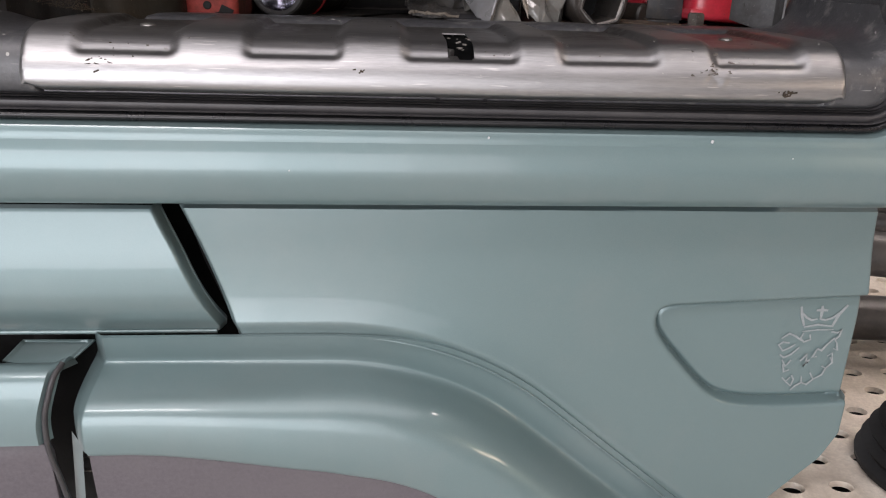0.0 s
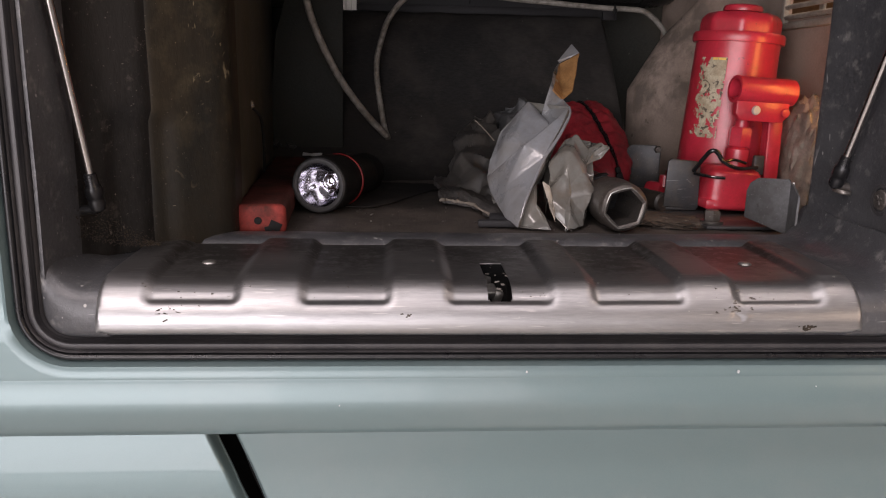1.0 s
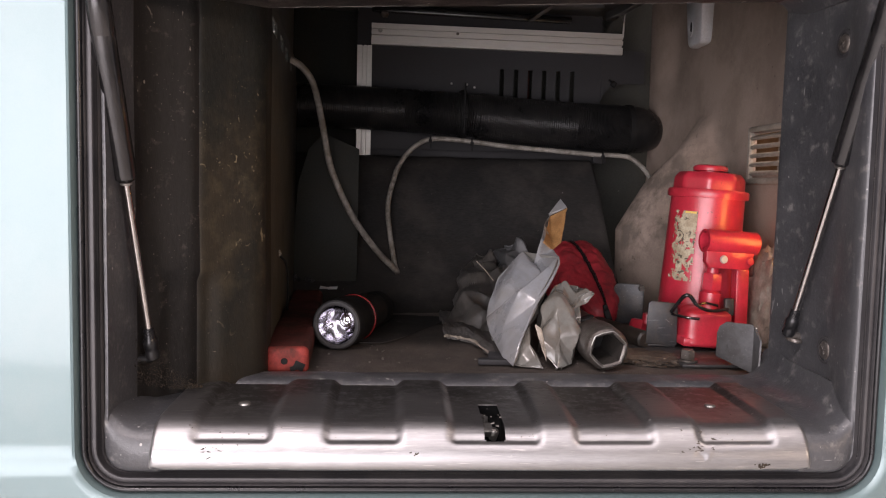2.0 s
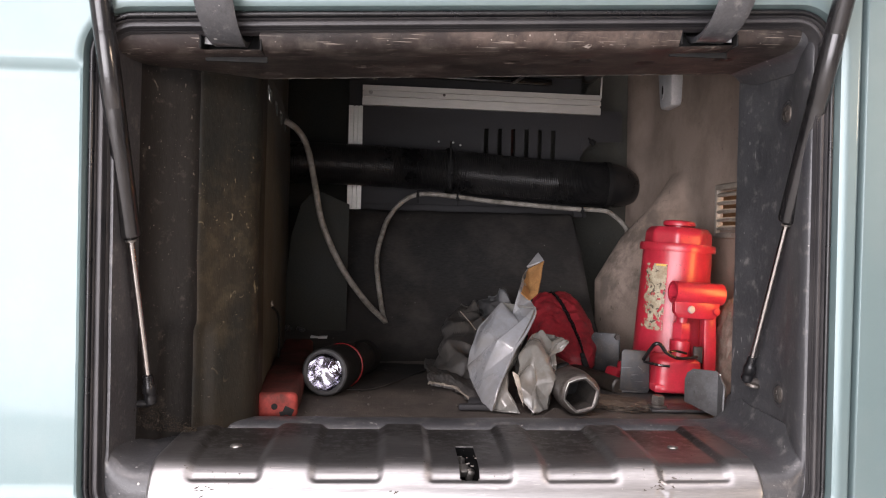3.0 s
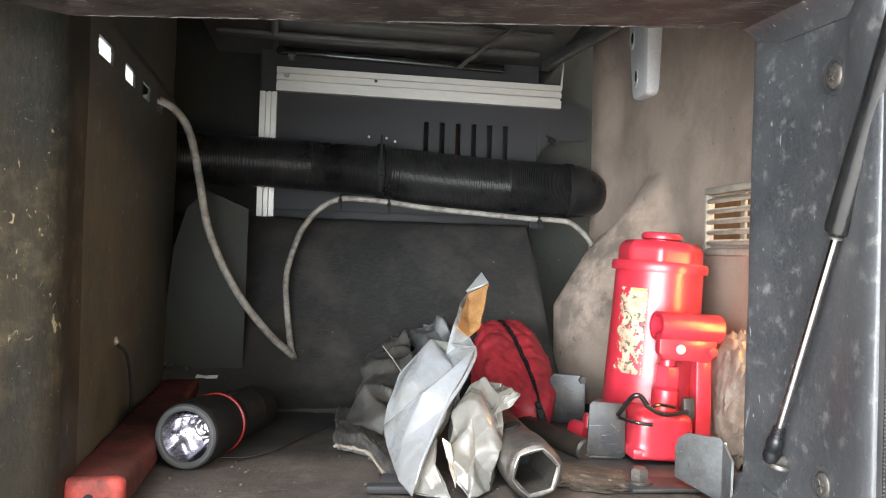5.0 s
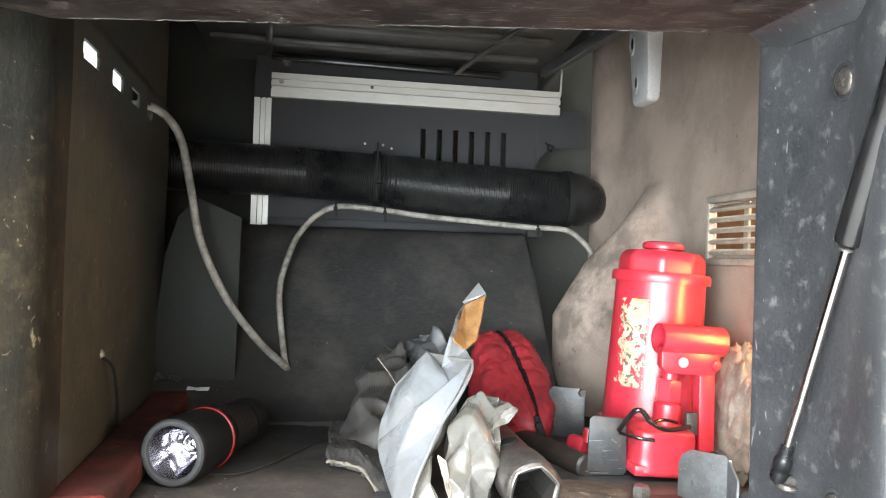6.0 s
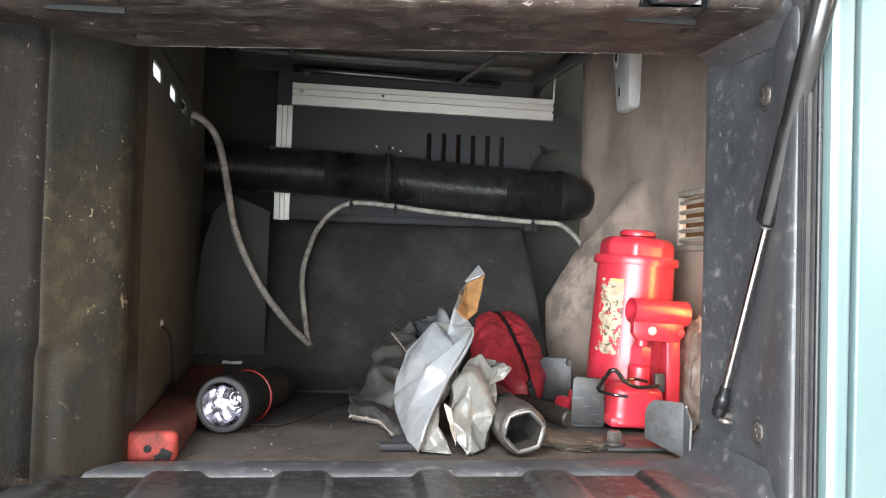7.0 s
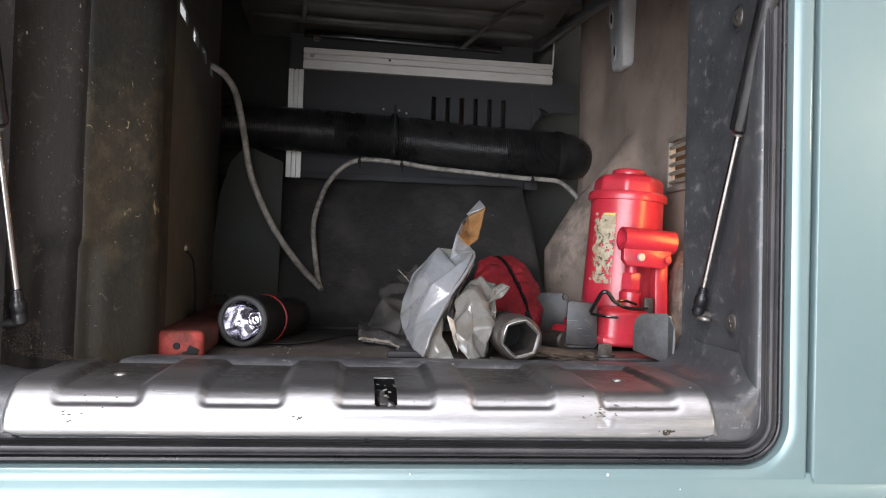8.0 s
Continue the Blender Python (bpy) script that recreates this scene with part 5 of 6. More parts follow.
part("screw", lathe([(0.0, 0.006), (0.006, 0.006), (0.009, 0.002), (0.009, 0.0)], 6, pose(-0.052, 1.58, 2.079, 90)), IRON, frame_bar)
strap = part("ceiling_strap", sheet(14, 2, lambda u, v: (0.262 + 0.085 * u + 0.011 * v, 1.56 - 0.24 * u, 2.072 + 0.028 * u + 0.004 * math.sin(3 * u))), BRACKET, None, solid=0.002)
tagged(strap, "grey webbing strap under the dark ceiling", "strap")

# flexible air duct
DUCT_PATH = smooth_path([(-0.30, 1.545, 1.874), (-0.15, 1.548, 1.872), (0.0, 1.55, 1.868), (0.12, 1.55, 1.862), (0.26, 1.548, 1.850), (0.40, 1.545, 1.843), (0.487, 1.545, 1.840)], 128)
duct = thing("air_duct", (0.1, 1.55, 1.82), "black corrugated flexible air duct strapped along the rear wall", "air duct")
nd = len(DUCT_PATH)
part("duct_hose", tube(DUCT_PATH, lambda t: 0.0503 + 0.0009 * math.cos(t * (nd - 1) * math.pi / 2) - 0.004 * ease((0.55 - t) / 0.02), 32, False), DUCT, duct, sharp=80)
elbow = smooth_path([(0.480, 1.545, 1.840), (0.505, 1.548, 1.839), (0.528, 1.562, 1.838), (0.540, 1.590, 1.838), (0.545, 1.64, 1.838)], 6)
part("elbow", tube(elbow, lambda t: 0.0515 - 0.010 * ease((t - 0.2) / 0.6), 28), DUCT, duct, "smooth black elbow")
for x, w in ((0.487, 0.006), (0.122, 0.006)):
    i = min(range(nd), key=lambda k: abs(DUCT_PATH[k].x - x))
    c = DUCT_PATH[i]
    part("clamp_band", lathe([(0.0515, -w), (0.0535, -w), (0.0535, w), (0.0515, w)], 32, pose(c.x, c.y, c.z, 0, 90, 0)), BLACK, duct)
part("clamp_plate", joined(block((0.122, 1.50, 1.872), (0.004, 0.010, 0.105), 0.001), block((0.124, 1.497, 1.855), (0.010, 0.012, 0.012), 0.002), lathe([(0.0, 0.004), (0.003, 0.004), (0.0036, 0.0)], 10, pose(0.126, 1.491, 1.853, 90))), BLACK, duct)

# grey cable with ties
cable = thing("grey_cable", (0.0, 1.35, 1.54), "dirty grey round cable looping from the wall to the duct", "cable")
part("cable_run", tube(smooth_path([(-0.235, 1.22, 1.918), (-0.205, 1.23, 1.918), (-0.182, 1.245, 1.902), (-0.166, 1.25, 1.872), (-0.152, 1.25, 1.81), (-0.136, 1.255, 1.731), (-0.100, 1.27, 1.650), (-0.055, 1.305, 1.583), (-0.017, 1.338, 1.541)], 10), 0.0058, 12), CABLE, cable)
part("cable_run", tube(smooth_path([(-0.014, 1.345, 1.535), (-0.022, 1.36, 1.560), (-0.036, 1.41, 1.654), (-0.026, 1.45, 1.715), (-0.010, 1.482, 1.756), (0.020, 1.492, 1.790), (0.058, 1.495, 1.805), (0.132, 1.497, 1.802), (0.209, 1.50, 1.794), (0.310, 1.50, 1.787), (0.401, 1.50, 1.781), (0.450, 1.50, 1.780), (0.484, 1.50, 1.775), (0.518, 1.50, 1.748), (0.54, 1.50, 1.71)], 8), 0.0052, 12), CABLE, cable)
for x, z in ((0.050, 1.806), (0.138, 1.802), (0.420, 1.781)):
    tie = thing("cable_tie", (x, 1.50, z), "black cable tie holding cable to the duct", "cable tie", "cable ties")
    part("loop", lathe([(0.0065, -0.002), (0.0078, -0.002), (0.0078, 0.002), (0.0065, 0.002)], 16, pose(x, 1.496, z, 0, 90, 0)), BLACK, tie)
    part("buckle", joined(block((x, 1.488, z - 0.006), (0.007, 0.006, 0.008), 0.001), block((x + 0.001, 1.492, z - 0.014), (0.003, 0.002, 0.014), 0.0005)), BLACK, tie)

# light grey handle on the carpet
grip = thing("grab_handle", (0.565, 1.36, 1.99), "light grey plastic handle end on the beige carpet", "handle")
grip_bm = prism([(-0.046, -0.020), (-0.040, -0.032), (0.034, -0.032), (0.044, -0.018), (0.052, 0.19), (-0.052, 0.19)], 0.0, 0.034, 0.009)
for v in grip_bm.verts:
    f = ease((v.co.z + 0.03) / 0.16)
    v.co.x, v.co.y = v.co.x * (0.78 + 0.22 * f), v.co.y * (0.72 + 0.28 * f)
handle_body = part("handle_body", moved(grip_bm, pose(0.574, 1.345, 2.018, 0, 0, 90)), WHITE_PLASTIC, grip)
for k, z in ((0, 2.030), (1, 2.098)):
    part("screw_recess", lathe([(0.0, 0.002), (0.010, 0.002), (0.0125, 0.0035), (0.014, 0.001)], 20, pose(0.5508 - 0.004 * k, 1.356 + 0.012 * k, z - 0.004, 0, -90, 0) @ Matrix.Diagonal((1.5, 0.8, 1, 1))), WHITE_PLASTIC, handle_body)
    part("screw_hole", lathe([(0.0, 0.0042), (0.005, 0.0042), (0.0055, 0.002)], 14, pose(0.5512 - 0.004 * k, 1.354 + 0.012 * k, z - 0.005, 0, -90, 0) @ Matrix.Diagonal((1.8, 0.62, 1, 1))), BLACK, handle_body)

# vent in the carpet wall
vent = thing("vent_grille", (0.565, 1.04, 1.725), "beige plastic vent grille with amber light behind", "vent")
fy, fz = (VY0 + VY1) / 2, (VZ0 + VZ1) / 2
for c, s in (((0.569, fy, VZ1 + 0.001), (0.010, VY1 - VY0 + 0.012, 0.010)), ((0.569, fy, VZ0 - 0.001), (0.010, VY1 - VY0 + 0.012, 0.010)),
             ((0.569, VY1, fz), (0.010, 0.010, VZ1 - VZ0)), ((0.569, VY0, fz), (0.010, 0.010, VZ1 - VZ0))):
    part("vent_frame", block(c, s, 0.003), VENT, vent)
for i in range(5):
    part("slat", block((0.570, fy, VZ0 + 0.012 + i * 0.0145), (0.010, VY1 - VY0 - 0.004, 0.0060), 0.0022, (0, -28, 0)), VENT, vent)
for y in (1.036,):
    part("vent_stay", block((0.578, y, fz), (0.004, 0.012, VZ1 - VZ0), 0.001), VENT, vent)
part("foam_back", block((0.690, 1.27, 1.77), (0.006, 0.36, 0.20), 0.001), AMBER, vent, "amber lit backing")


# ---- bottle jack ----
JX, JY = 0.468, 1.058
jack = thing("bottle_jack", (JX, JY, 1.472), "worn red hydraulic bottle jack with torn yellow label", "bottle jack")
JM = pose(JX - 0.006, JY, 1.474, 0, 3.2, 0)


def jack_part(name, bm, mat, label="", sub=None):
    return part(name, moved(bm, JM), mat, sub or jack, label)


jack_part("base", joined(prism([(-0.057, 0), (0.050, 0), (0.050, 0.034), (0.046, 0.042), (-0.053, 0.042), (-0.057, 0.030)], -0.066, 0.062, 0.006)), RED)
jack_body = jack_part("cylinder", lathe([(0.0, 0.03), (0.060, 0.03), (0.0592, 0.06), (0.0555, 0.225), (0.0555, 0.228)], 64), RED)
jack_part("rim", lathe([(0.0555, 0.222), (0.0605, 0.222), (0.0612, 0.225), (0.0612, 0.232), (0.0595, 0.235), (0.050, 0.235)], 64), RED)
prof = [(0.0, 0.262), (0.040, 0.262), (0.0475, 0.2595), (0.0525, 0.253), (0.0535, 0.245), (0.0535, 0.233)]


def cap_point(u, v):
    a = 2 * math.pi * u
    r, h = profile_at(prof, v)
    k = math.cos(math.pi / 8) / math.cos((a + math.pi / 8) % (math.pi / 4) - math.pi / 8)
    k = 1 + (min(k, 0.985) - 0.985) * (1.0 if r > 0.03 else 0)
    return (r * k * math.cos(a), r * k * math.sin(a), h)


jack_part("hex_cap", sheet(96, 20, cap_point, None, True), RED)
jack_part("ram_head", lathe([(0.0, 0.274), (0.020, 0.274), (0.0245, 0.2725), (0.0265, 0.269), (0.026, 0.265), (0.0215, 0.2635), (0.0215, 0.261)], 40), RED)
# torn label wrapped on the cylinder
def label_point(u, v):
    a = radians(196 + 40 * u)
    z = 0.092 + 0.108 * v
    r = 0.0562 + 0.0036 * (0.225 - z) / 0.165 + 0.0006 + 0.0004 * wob((u * 3, v * 3, 0), 9, 1)
    return (r * math.cos(a), r * math.sin(a), z)


def label_torn(u, v):
    return wob((u * 2.2, v * 5, 0), 2.4, 4) + 0.5 * wob((u * 2.2, v * 5, 0), 7, 6) - 1.6 * (abs(u - 0.55) - 0.36) - 0.9 * max(0, abs(v - 0.55) - 0.36) < -0.07 - 0.38 * (v > 0.62 and u > 0.4) + 0.22 * (0.16 < v < 0.24)


jack_part("paper_label", sheet(44, 70, label_point, label_torn), STICKER, "torn yellowed paper label", jack_body)
jack_part("label_edge", sheet(10, 3, lambda u, v: (0.0575 * math.cos(radians(216 + 18 * u)), 0.0575 * math.sin(radians(216 + 18 * u)), 0.1965 + 0.003 * v)), YELLOW, "yellow print edge", jack_body)
# pump with its handle socket
sock = [(-0.040, -0.100, 0.159), (0.040, -0.092, 0.159)]
tube_end = jack_part("handle_socket", tube([sock[0], sock[1]], 0.0172, 28, False), RED)
jack_part("socket_bore", joined(lathe([(0.0135, 0.0), (0.0172, 0.0)], 28, along(sock[0], sock[1])), lathe([(0.0135, 0.0), (0.0135, 0.03), (0.0, 0.031)], 28, along(sock[0], sock[1]))), RED, "hollow end", tube_end)
jack_part("socket_end", lathe([(0.0, 0.0), (0.0172, 0.0)], 28, along(sock[1], sock[0])), RED)
jaw = jack_part("socket_plate", moved(prism([(-0.022, 0.0), (-0.021, -0.022), (-0.014, -0.030), (0.044, -0.030), (0.052, -0.022), (0.053, 0.0)], -0.006, 0.006, 0.002), pose(-0.017, -0.101, 0.150, 0, 0, 5)), RED)
jack_part("rivet", lathe([(0.0, 0.003), (0.005, 0.0026), (0.0062, 0.0)], 18, pose(-0.012, -0.109, 0.134, 90, 0, 5)), ALU, "bright rivet", jaw)
jack_part("rivet", lathe([(0.0, 0.002), (0.005, 0.0016), (0.0062, 0.0)], 18, pose(0.030, -0.1045, 0.133, 90, 0, 5)), RED, "red painted rivet", jaw)
jack_part("pump_nut", lathe([(0.0, 0.0), (0.0145, 0.0), (0.0148, 0.003), (0.0148, 0.022), (0.013, 0.025), (0.0, 0.025)], 6, pose(-0.014, -0.080, 0.086, 0, 0, 12)), RED)
jack_part("pump_cylinder", lathe([(0.0, 0.0), (0.0155, 0.0), (0.0155, 0.060), (0.012, 0.062), (0.009, 0.066), (0.009, 0.10), (0.0, 0.10)], 28, pose(-0.014, -0.080, 0.022)), RED)
jack_part("link_bar", joined(block((0.032, -0.084, 0.066), (0.020, 0.010, 0.126), 0.003, (0, -4, 0)), block((0.025, -0.078, 0.066), (0.006, 0.018, 0.116), 0.002, (0, -4, 0))), RED)
def base_block(u, v):
    """The pump's casting: a rounded square column with a flat front."""
    a = 2 * math.pi * u
    c, d = math.cos(a), math.sin(a)
    k = (abs(c) ** 5 + abs(d) ** 5) ** (-1 / 5)
    r, h = profile_at([(0.0, 0.004), (1.0, 0.004), (1.0, 0.020), (0.985, 0.046), (0.90, 0.054), (0.60, 0.0585), (0.0, 0.0600)], v)
    return (-0.021 + 0.0365 * r * c * k, -0.074 + 0.034 * r * d * k - 0.003 * (d < -0.5), h + 0.0012 * wob((c, d, v), 3, 4))


jack_part("base_foot", joined(sheet(64, 36, base_block, None, True), prism([(0.012, 0.004), (0.030, 0.004), (0.030, 0.024), (0.012, 0.026)], -0.106, -0.050, 0.003)), RED)
jack_part("base_flange", prism([(-0.060, 0.003), (0.016, 0.003), (0.016, 0.014), (-0.060, 0.016)], -0.1115, -0.060, 0.003), RED)
jack_part("release_valve", joined(lathe([(0.0, 0.018), (0.006, 0.018), (0.0085, 0.012), (0.0085, 0.0)], 16, pose(0.040, -0.093, 0.024, 90))), STRUT)

# bracket that holds the jack
holder = thing("jack_bracket", (0.42, 0.95, 1.470), "scratched grey sheet steel bracket clamping the jack", "bracket")
part("base_plate", joined(prism([(0.300, 0), (0.46, 0), (0.46, 0.004), (0.300, 0.004)], 0.895, 1.14, 0.001), ), BRACKET, holder).location.z += 1.469
part("side_plate", joined(moved(prism([(-0.023, -0.032), (0.0235, -0.034), (0.0225, 0.024), (0.018, 0.029), (-0.017, 0.032), (-0.021, 0.028)], -0.002, 0.002, 0.0012), pose(0.3795, 0.975, 1.511, 0, 0, -3)), block((0.3795, 0.995, 1.476), (0.046, 0.040, 0.004), 0.001, (0, 0, -3))), BRACKET, holder)
rear_plate = part("rear_plate", moved(prism([(-0.024, -0.064), (0.026, -0.064), (0.026, -0.004), (0.020, 0.004), (-0.018, 0.004), (-0.024, -0.002)], -0.002, 0.002, 0.001), pose(0.378, 1.137, 1.5435, 0, 0, -25)), BRACKET, holder)
part("rear_bolt", lathe([(0.0, 0.004), (0.005, 0.004), (0.006, 0.0)], 6, pose(0.396, 1.1235, 1.542, 90)), IRON, rear_plate)
# bent plate: a face turned to the jack's foot, folded into a flange that runs to the throat
part("front_plate", moved(prism([(-0.030, -0.028), (-0.030, 0.004), (-0.026, 0.014), (-0.016, 0.021), (0.022, 0.0235), (0.0275, 0.019), (0.0285, -0.041)], -0.0015, 0.0015, 0.0006), pose(0.4350, 0.846, 1.5120, 0, 0, -60)), BRACKET_PALE, holder, "bent pale grey plate")
part("front_flange", sheet(14, 14, lambda u, v: (0.4480 - 0.004 * u - 0.006 * u * v, 0.8215 - 0.026 * u - 0.010 * u * v, 1.5330 - 0.0130 * u - 0.066 * v + 0.014 * u * v)), BRACKET_PALE, holder, "folded flange", solid=0.0022)
part("fold_edge", tube([(0.4480, 0.8205, 1.5325), (0.4480, 0.820, 1.515), (0.4475, 0.8195, 1.500)], 0.0016, 8), ALU, holder, "rubbed bright fold edge")
hook = part("hook_wire", joined(tube(smooth_path([(0.391, 0.968, 1.528), (0.3945, 0.950, 1.545), (0.3965, 0.934, 1.5565), (0.404, 0.932, 1.5565), (0.412, 0.932, 1.546)], 6), 0.0030, 10),
                                tube(smooth_path([(0.411, 0.930, 1.546), (0.424, 0.930, 1.5385), (0.440, 0.936, 1.535), (0.470, 0.955, 1.5345)], 6), 0.0026, 10),
                                tube(smooth_path([(0.413, 0.932, 1.543), (0.430, 0.938, 1.546), (0.452, 0.950, 1.5405)], 6), 0.0020, 8),
                                tube(smooth_path([(0.392, 0.968, 1.5245), (0.407, 0.950, 1.5225), (0.424, 0.944, 1.5215)], 4), 0.0020, 8)), STRUT, holder, "bent dark wire hook")
part("hook_pad", block((0.4745, 0.962, 1.537), (0.014, 0.008, 0.026), 0.002), BRACKET, hook)
floor_strip = part("floor_strip", prism([(0.37, 1.4695), (0.476, 1.4695), (0.476, 1.4735), (0.37, 1.4735)], 0.862, 0.905, 0.001), BRACKET, holder)
part("floor_bolt", joined(lathe([(0.0, 0.001), (0.0135, 0.001), (0.0138, 0.004), (0.0, 0.0045)], 28, pose(0.385, 0.884, 1.473)), lathe([(0.0, 0.017), (0.0078, 0.017), (0.0100, 0.0145), (0.0100, 0.004)], 6, pose(0.385, 0.884, 1.473, 0, 0, 15))), IRON, floor_strip)
redtab = part("red_lever", joined(block((0.3735, 1.052, 1.488), (0.030, 0.030, 0.026), 0.007, (0, 18, 30)), block((0.3615, 1.058, 1.478), (0.040, 0.018, 0.012), 0.004, (0, -8, -24)), lathe([(0.0, 0.016), (0.007, 0.016), (0.010, 0.0)], 14, pose(0.3805, 1.042, 1.497))), RED, None)
tagged(redtab, "small red lever lying beside the jack", "lever")


# ---- torch ----
torch = thing("torch", (-0.05, 1.05, 1.468), "black rubber torch with chrome reflector and red ring", "torch")
T0, T1 = Vector((-0.1003, 0.9554, 1.5045)), Vector((-0.0420, 1.166, 1.4985))
TM = along(T0, T1)


def torch_part(name, prof, mat, n=48, label=""):
    return part(name, lathe(prof, n, TM), mat, torch, label)


torch_part("bezel", [(0.0285, 0.004), (0.0290, 0.0005), (0.0335, -0.001), (0.0362, 0.002), (0.0368, 0.008), (0.0366, 0.050), (0.0352, 0.068), (0.0345, 0.0715), (0.0350, 0.0730), (0.0345, 0.0745)], TORCH)
torch_part("front_ring", [(0.0278, 0.003), (0.0284, -0.0014), (0.0300, -0.0024), (0.0335, -0.0022), (0.0355, 0.0006)], TORCH_RIM, label="dull grey front ring")
torch_part("red_ring", [(0.0340, 0.0745), (0.0360, 0.0755), (0.0360, 0.0785), (0.0335, 0.0805)], TORCH_RING, label="thin red ring")
torch_part("neck", [(0.0335, 0.0805), (0.0325, 0.088), (0.0300, 0.098), (0.0285, 0.104)], TORCH)
torch_part("body", [(0.0285, 0.104)] + [(0.0268 + (0.0024 if i % 2 else 0.0), 0.106 + 0.006 * i) for i in range(11)] + [(0.0285, 0.172), (0.0295, 0.176), (0.0295, 0.196), (0.024, 0.203), (0.0, 0.204)], TORCH)


def reflector(u, v):
    a, f = 2 * math.pi * u, 1 - v
    r = 0.0105 + 0.0183 * f
    k = 1 + 0.05 * math.cos(5 * a + 2.6 * f) * f * (1 - f) * 2
    return TM @ Vector((r * k * math.cos(a), r * k * math.sin(a), 0.003 + 0.050 * (1 - f ** 1.6)))


part("reflector", sheet(72, 14, reflector, None, True), CHROME, torch, "bright faceted reflector")
torch_part("bulb_holder", [(0.0118, 0.058), (0.0118, 0.046), (0.0102, 0.0435), (0.0086, 0.0452), (0.0060, 0.0425), (0.0, 0.0412)], CHROME, 28, "chrome bulb holder")
part("switch", moved(block((0, 0, 0), (0.016, 0.012, 0.034), 0.004), TM @ pose(0.002, 0.026, 0.115)), TORCH, torch)
part("tail_loop", tube(smooth_path([TM @ Vector((0.02, 0.0, 0.182)), TM @ Vector((0.035, 0.004, 0.202)), TM @ Vector((0.02, 0.006, 0.229)), TM @ Vector((-0.012, 0.004, 0.222)), TM @ Vector((-0.015, 0.0, 0.197))], 6), 0.0035, 8), BLACK, torch, "black wrist loop")
tag = part("paper_scrap", moved(prism([(-0.017, -0.003), (-0.004, -0.0025), (0.000, -0.0038), (0.016, -0.003), (0.017, 0.0028), (0.003, 0.0022), (-0.001, 0.0010), (-0.016, 0.0034)], -0.0008, 0.0008, 0.0003), pose(-0.1445, 1.318, 1.5085, -40, 0, -4)), WHITE_PLASTIC, None)
lumps = bmesh.new()
rng = random.Random(31)
for _ in range(9):
    a = rng.random()
    lumps = joined(lumps, block((-0.212 + 0.042 * a, 1.330 + rng.uniform(-0.004, 0.004), 1.5185 + rng.uniform(-0.002, 0.010) * (1 - a)), (rng.uniform(0.004, 0.011), 0.005, rng.uniform(0.003, 0.009)), 0.001, (rng.uniform(0, 60), rng.uniform(0, 60), rng.uniform(0, 90))))
tagged(part("dried_mud", lumps, RUBBER, None, kind="stuff"), "small grey lumps of dried mud in the rear corner", "mud")
tagged(tag, "small pale scrap on the felt slope", "scrap")

# ---- red bar along the side wall ----
bar = thing("red_bar", (-0.16, 1.05, 1.468), "chipped red painted steel bar lying along the wall", "bar")
BM = pose(-0.1495, 0.811, 1.468, 0, 0, 3.8)
body = block((0, 0.27, 0.0185), (0.056, 0.54, 0.034), 0.009, seg=4)
bmesh.ops.subdivide_edges(body, edges=[e for e in body.edges if e.calc_length() > 0.1], cuts=24, use_grid_fill=True)
for v in body.verts:
    v.co += Vector((0.0014 * wob(v.co, 18, 2), 0.002 * wob(v.co, 40, 3), 0.0022 * wob(v.co, 14, 4)))
bar_body = part("bar_body", moved(body, BM), BAR_RED, bar)
# the bar's lit front: brighter paint here, shade coloured into the body behind
end_cap = block((0, 0.006, 0.0185), (0.0555, 0.0165, 0.0335), 0.0080, seg=4)
part("bar_end", moved(end_cap, BM), RED_OLD, bar, "chipped red bar end in the lit tone")
part("pin_hole", moved(lathe([(0.0, 0.001), (0.0035, 0.001), (0.0042, 0.0)], 14, pose(-0.002, -0.0025, 0.018, 90)), BM), BLACK, bar_body)
part("paint_chip", moved(joined(block((0.016, -0.0024, 0.012), (0.013, 0.001, 0.010), 0.0003, (0, 25, 0)), block((0.009, -0.0026, 0.009), (0.008, 0.001, 0.006), 0.0003, (0, -15, 0))), BM), BLACK, bar_body, "bare black chip")
plug = thing("wall_plug", (left_wall_x(0.995), 0.995, 1.602), "pale wire end sticking out of the wall", "wire end")
part("plug_head", lathe([(0.0, 0.006), (0.004, 0.005), (0.0055, 0.0)], 14, pose(left_wall_x(0.995) + 0.001, 0.995, 1.602, 0, 70, 0)), CABLE, plug)
part("plug_wire", tube(smooth_path([(left_wall_x(0.995) + 0.002, 0.997, 1.60), (left_wall_x(1.0) + 0.012, 1.01, 1.585), (left_wall_x(1.0) + 0.012, 1.03, 1.55), (left_wall_x(1.0) + 0.008, 1.05, 1.51)], 6), 0.0018, 8), BLACK, plug)


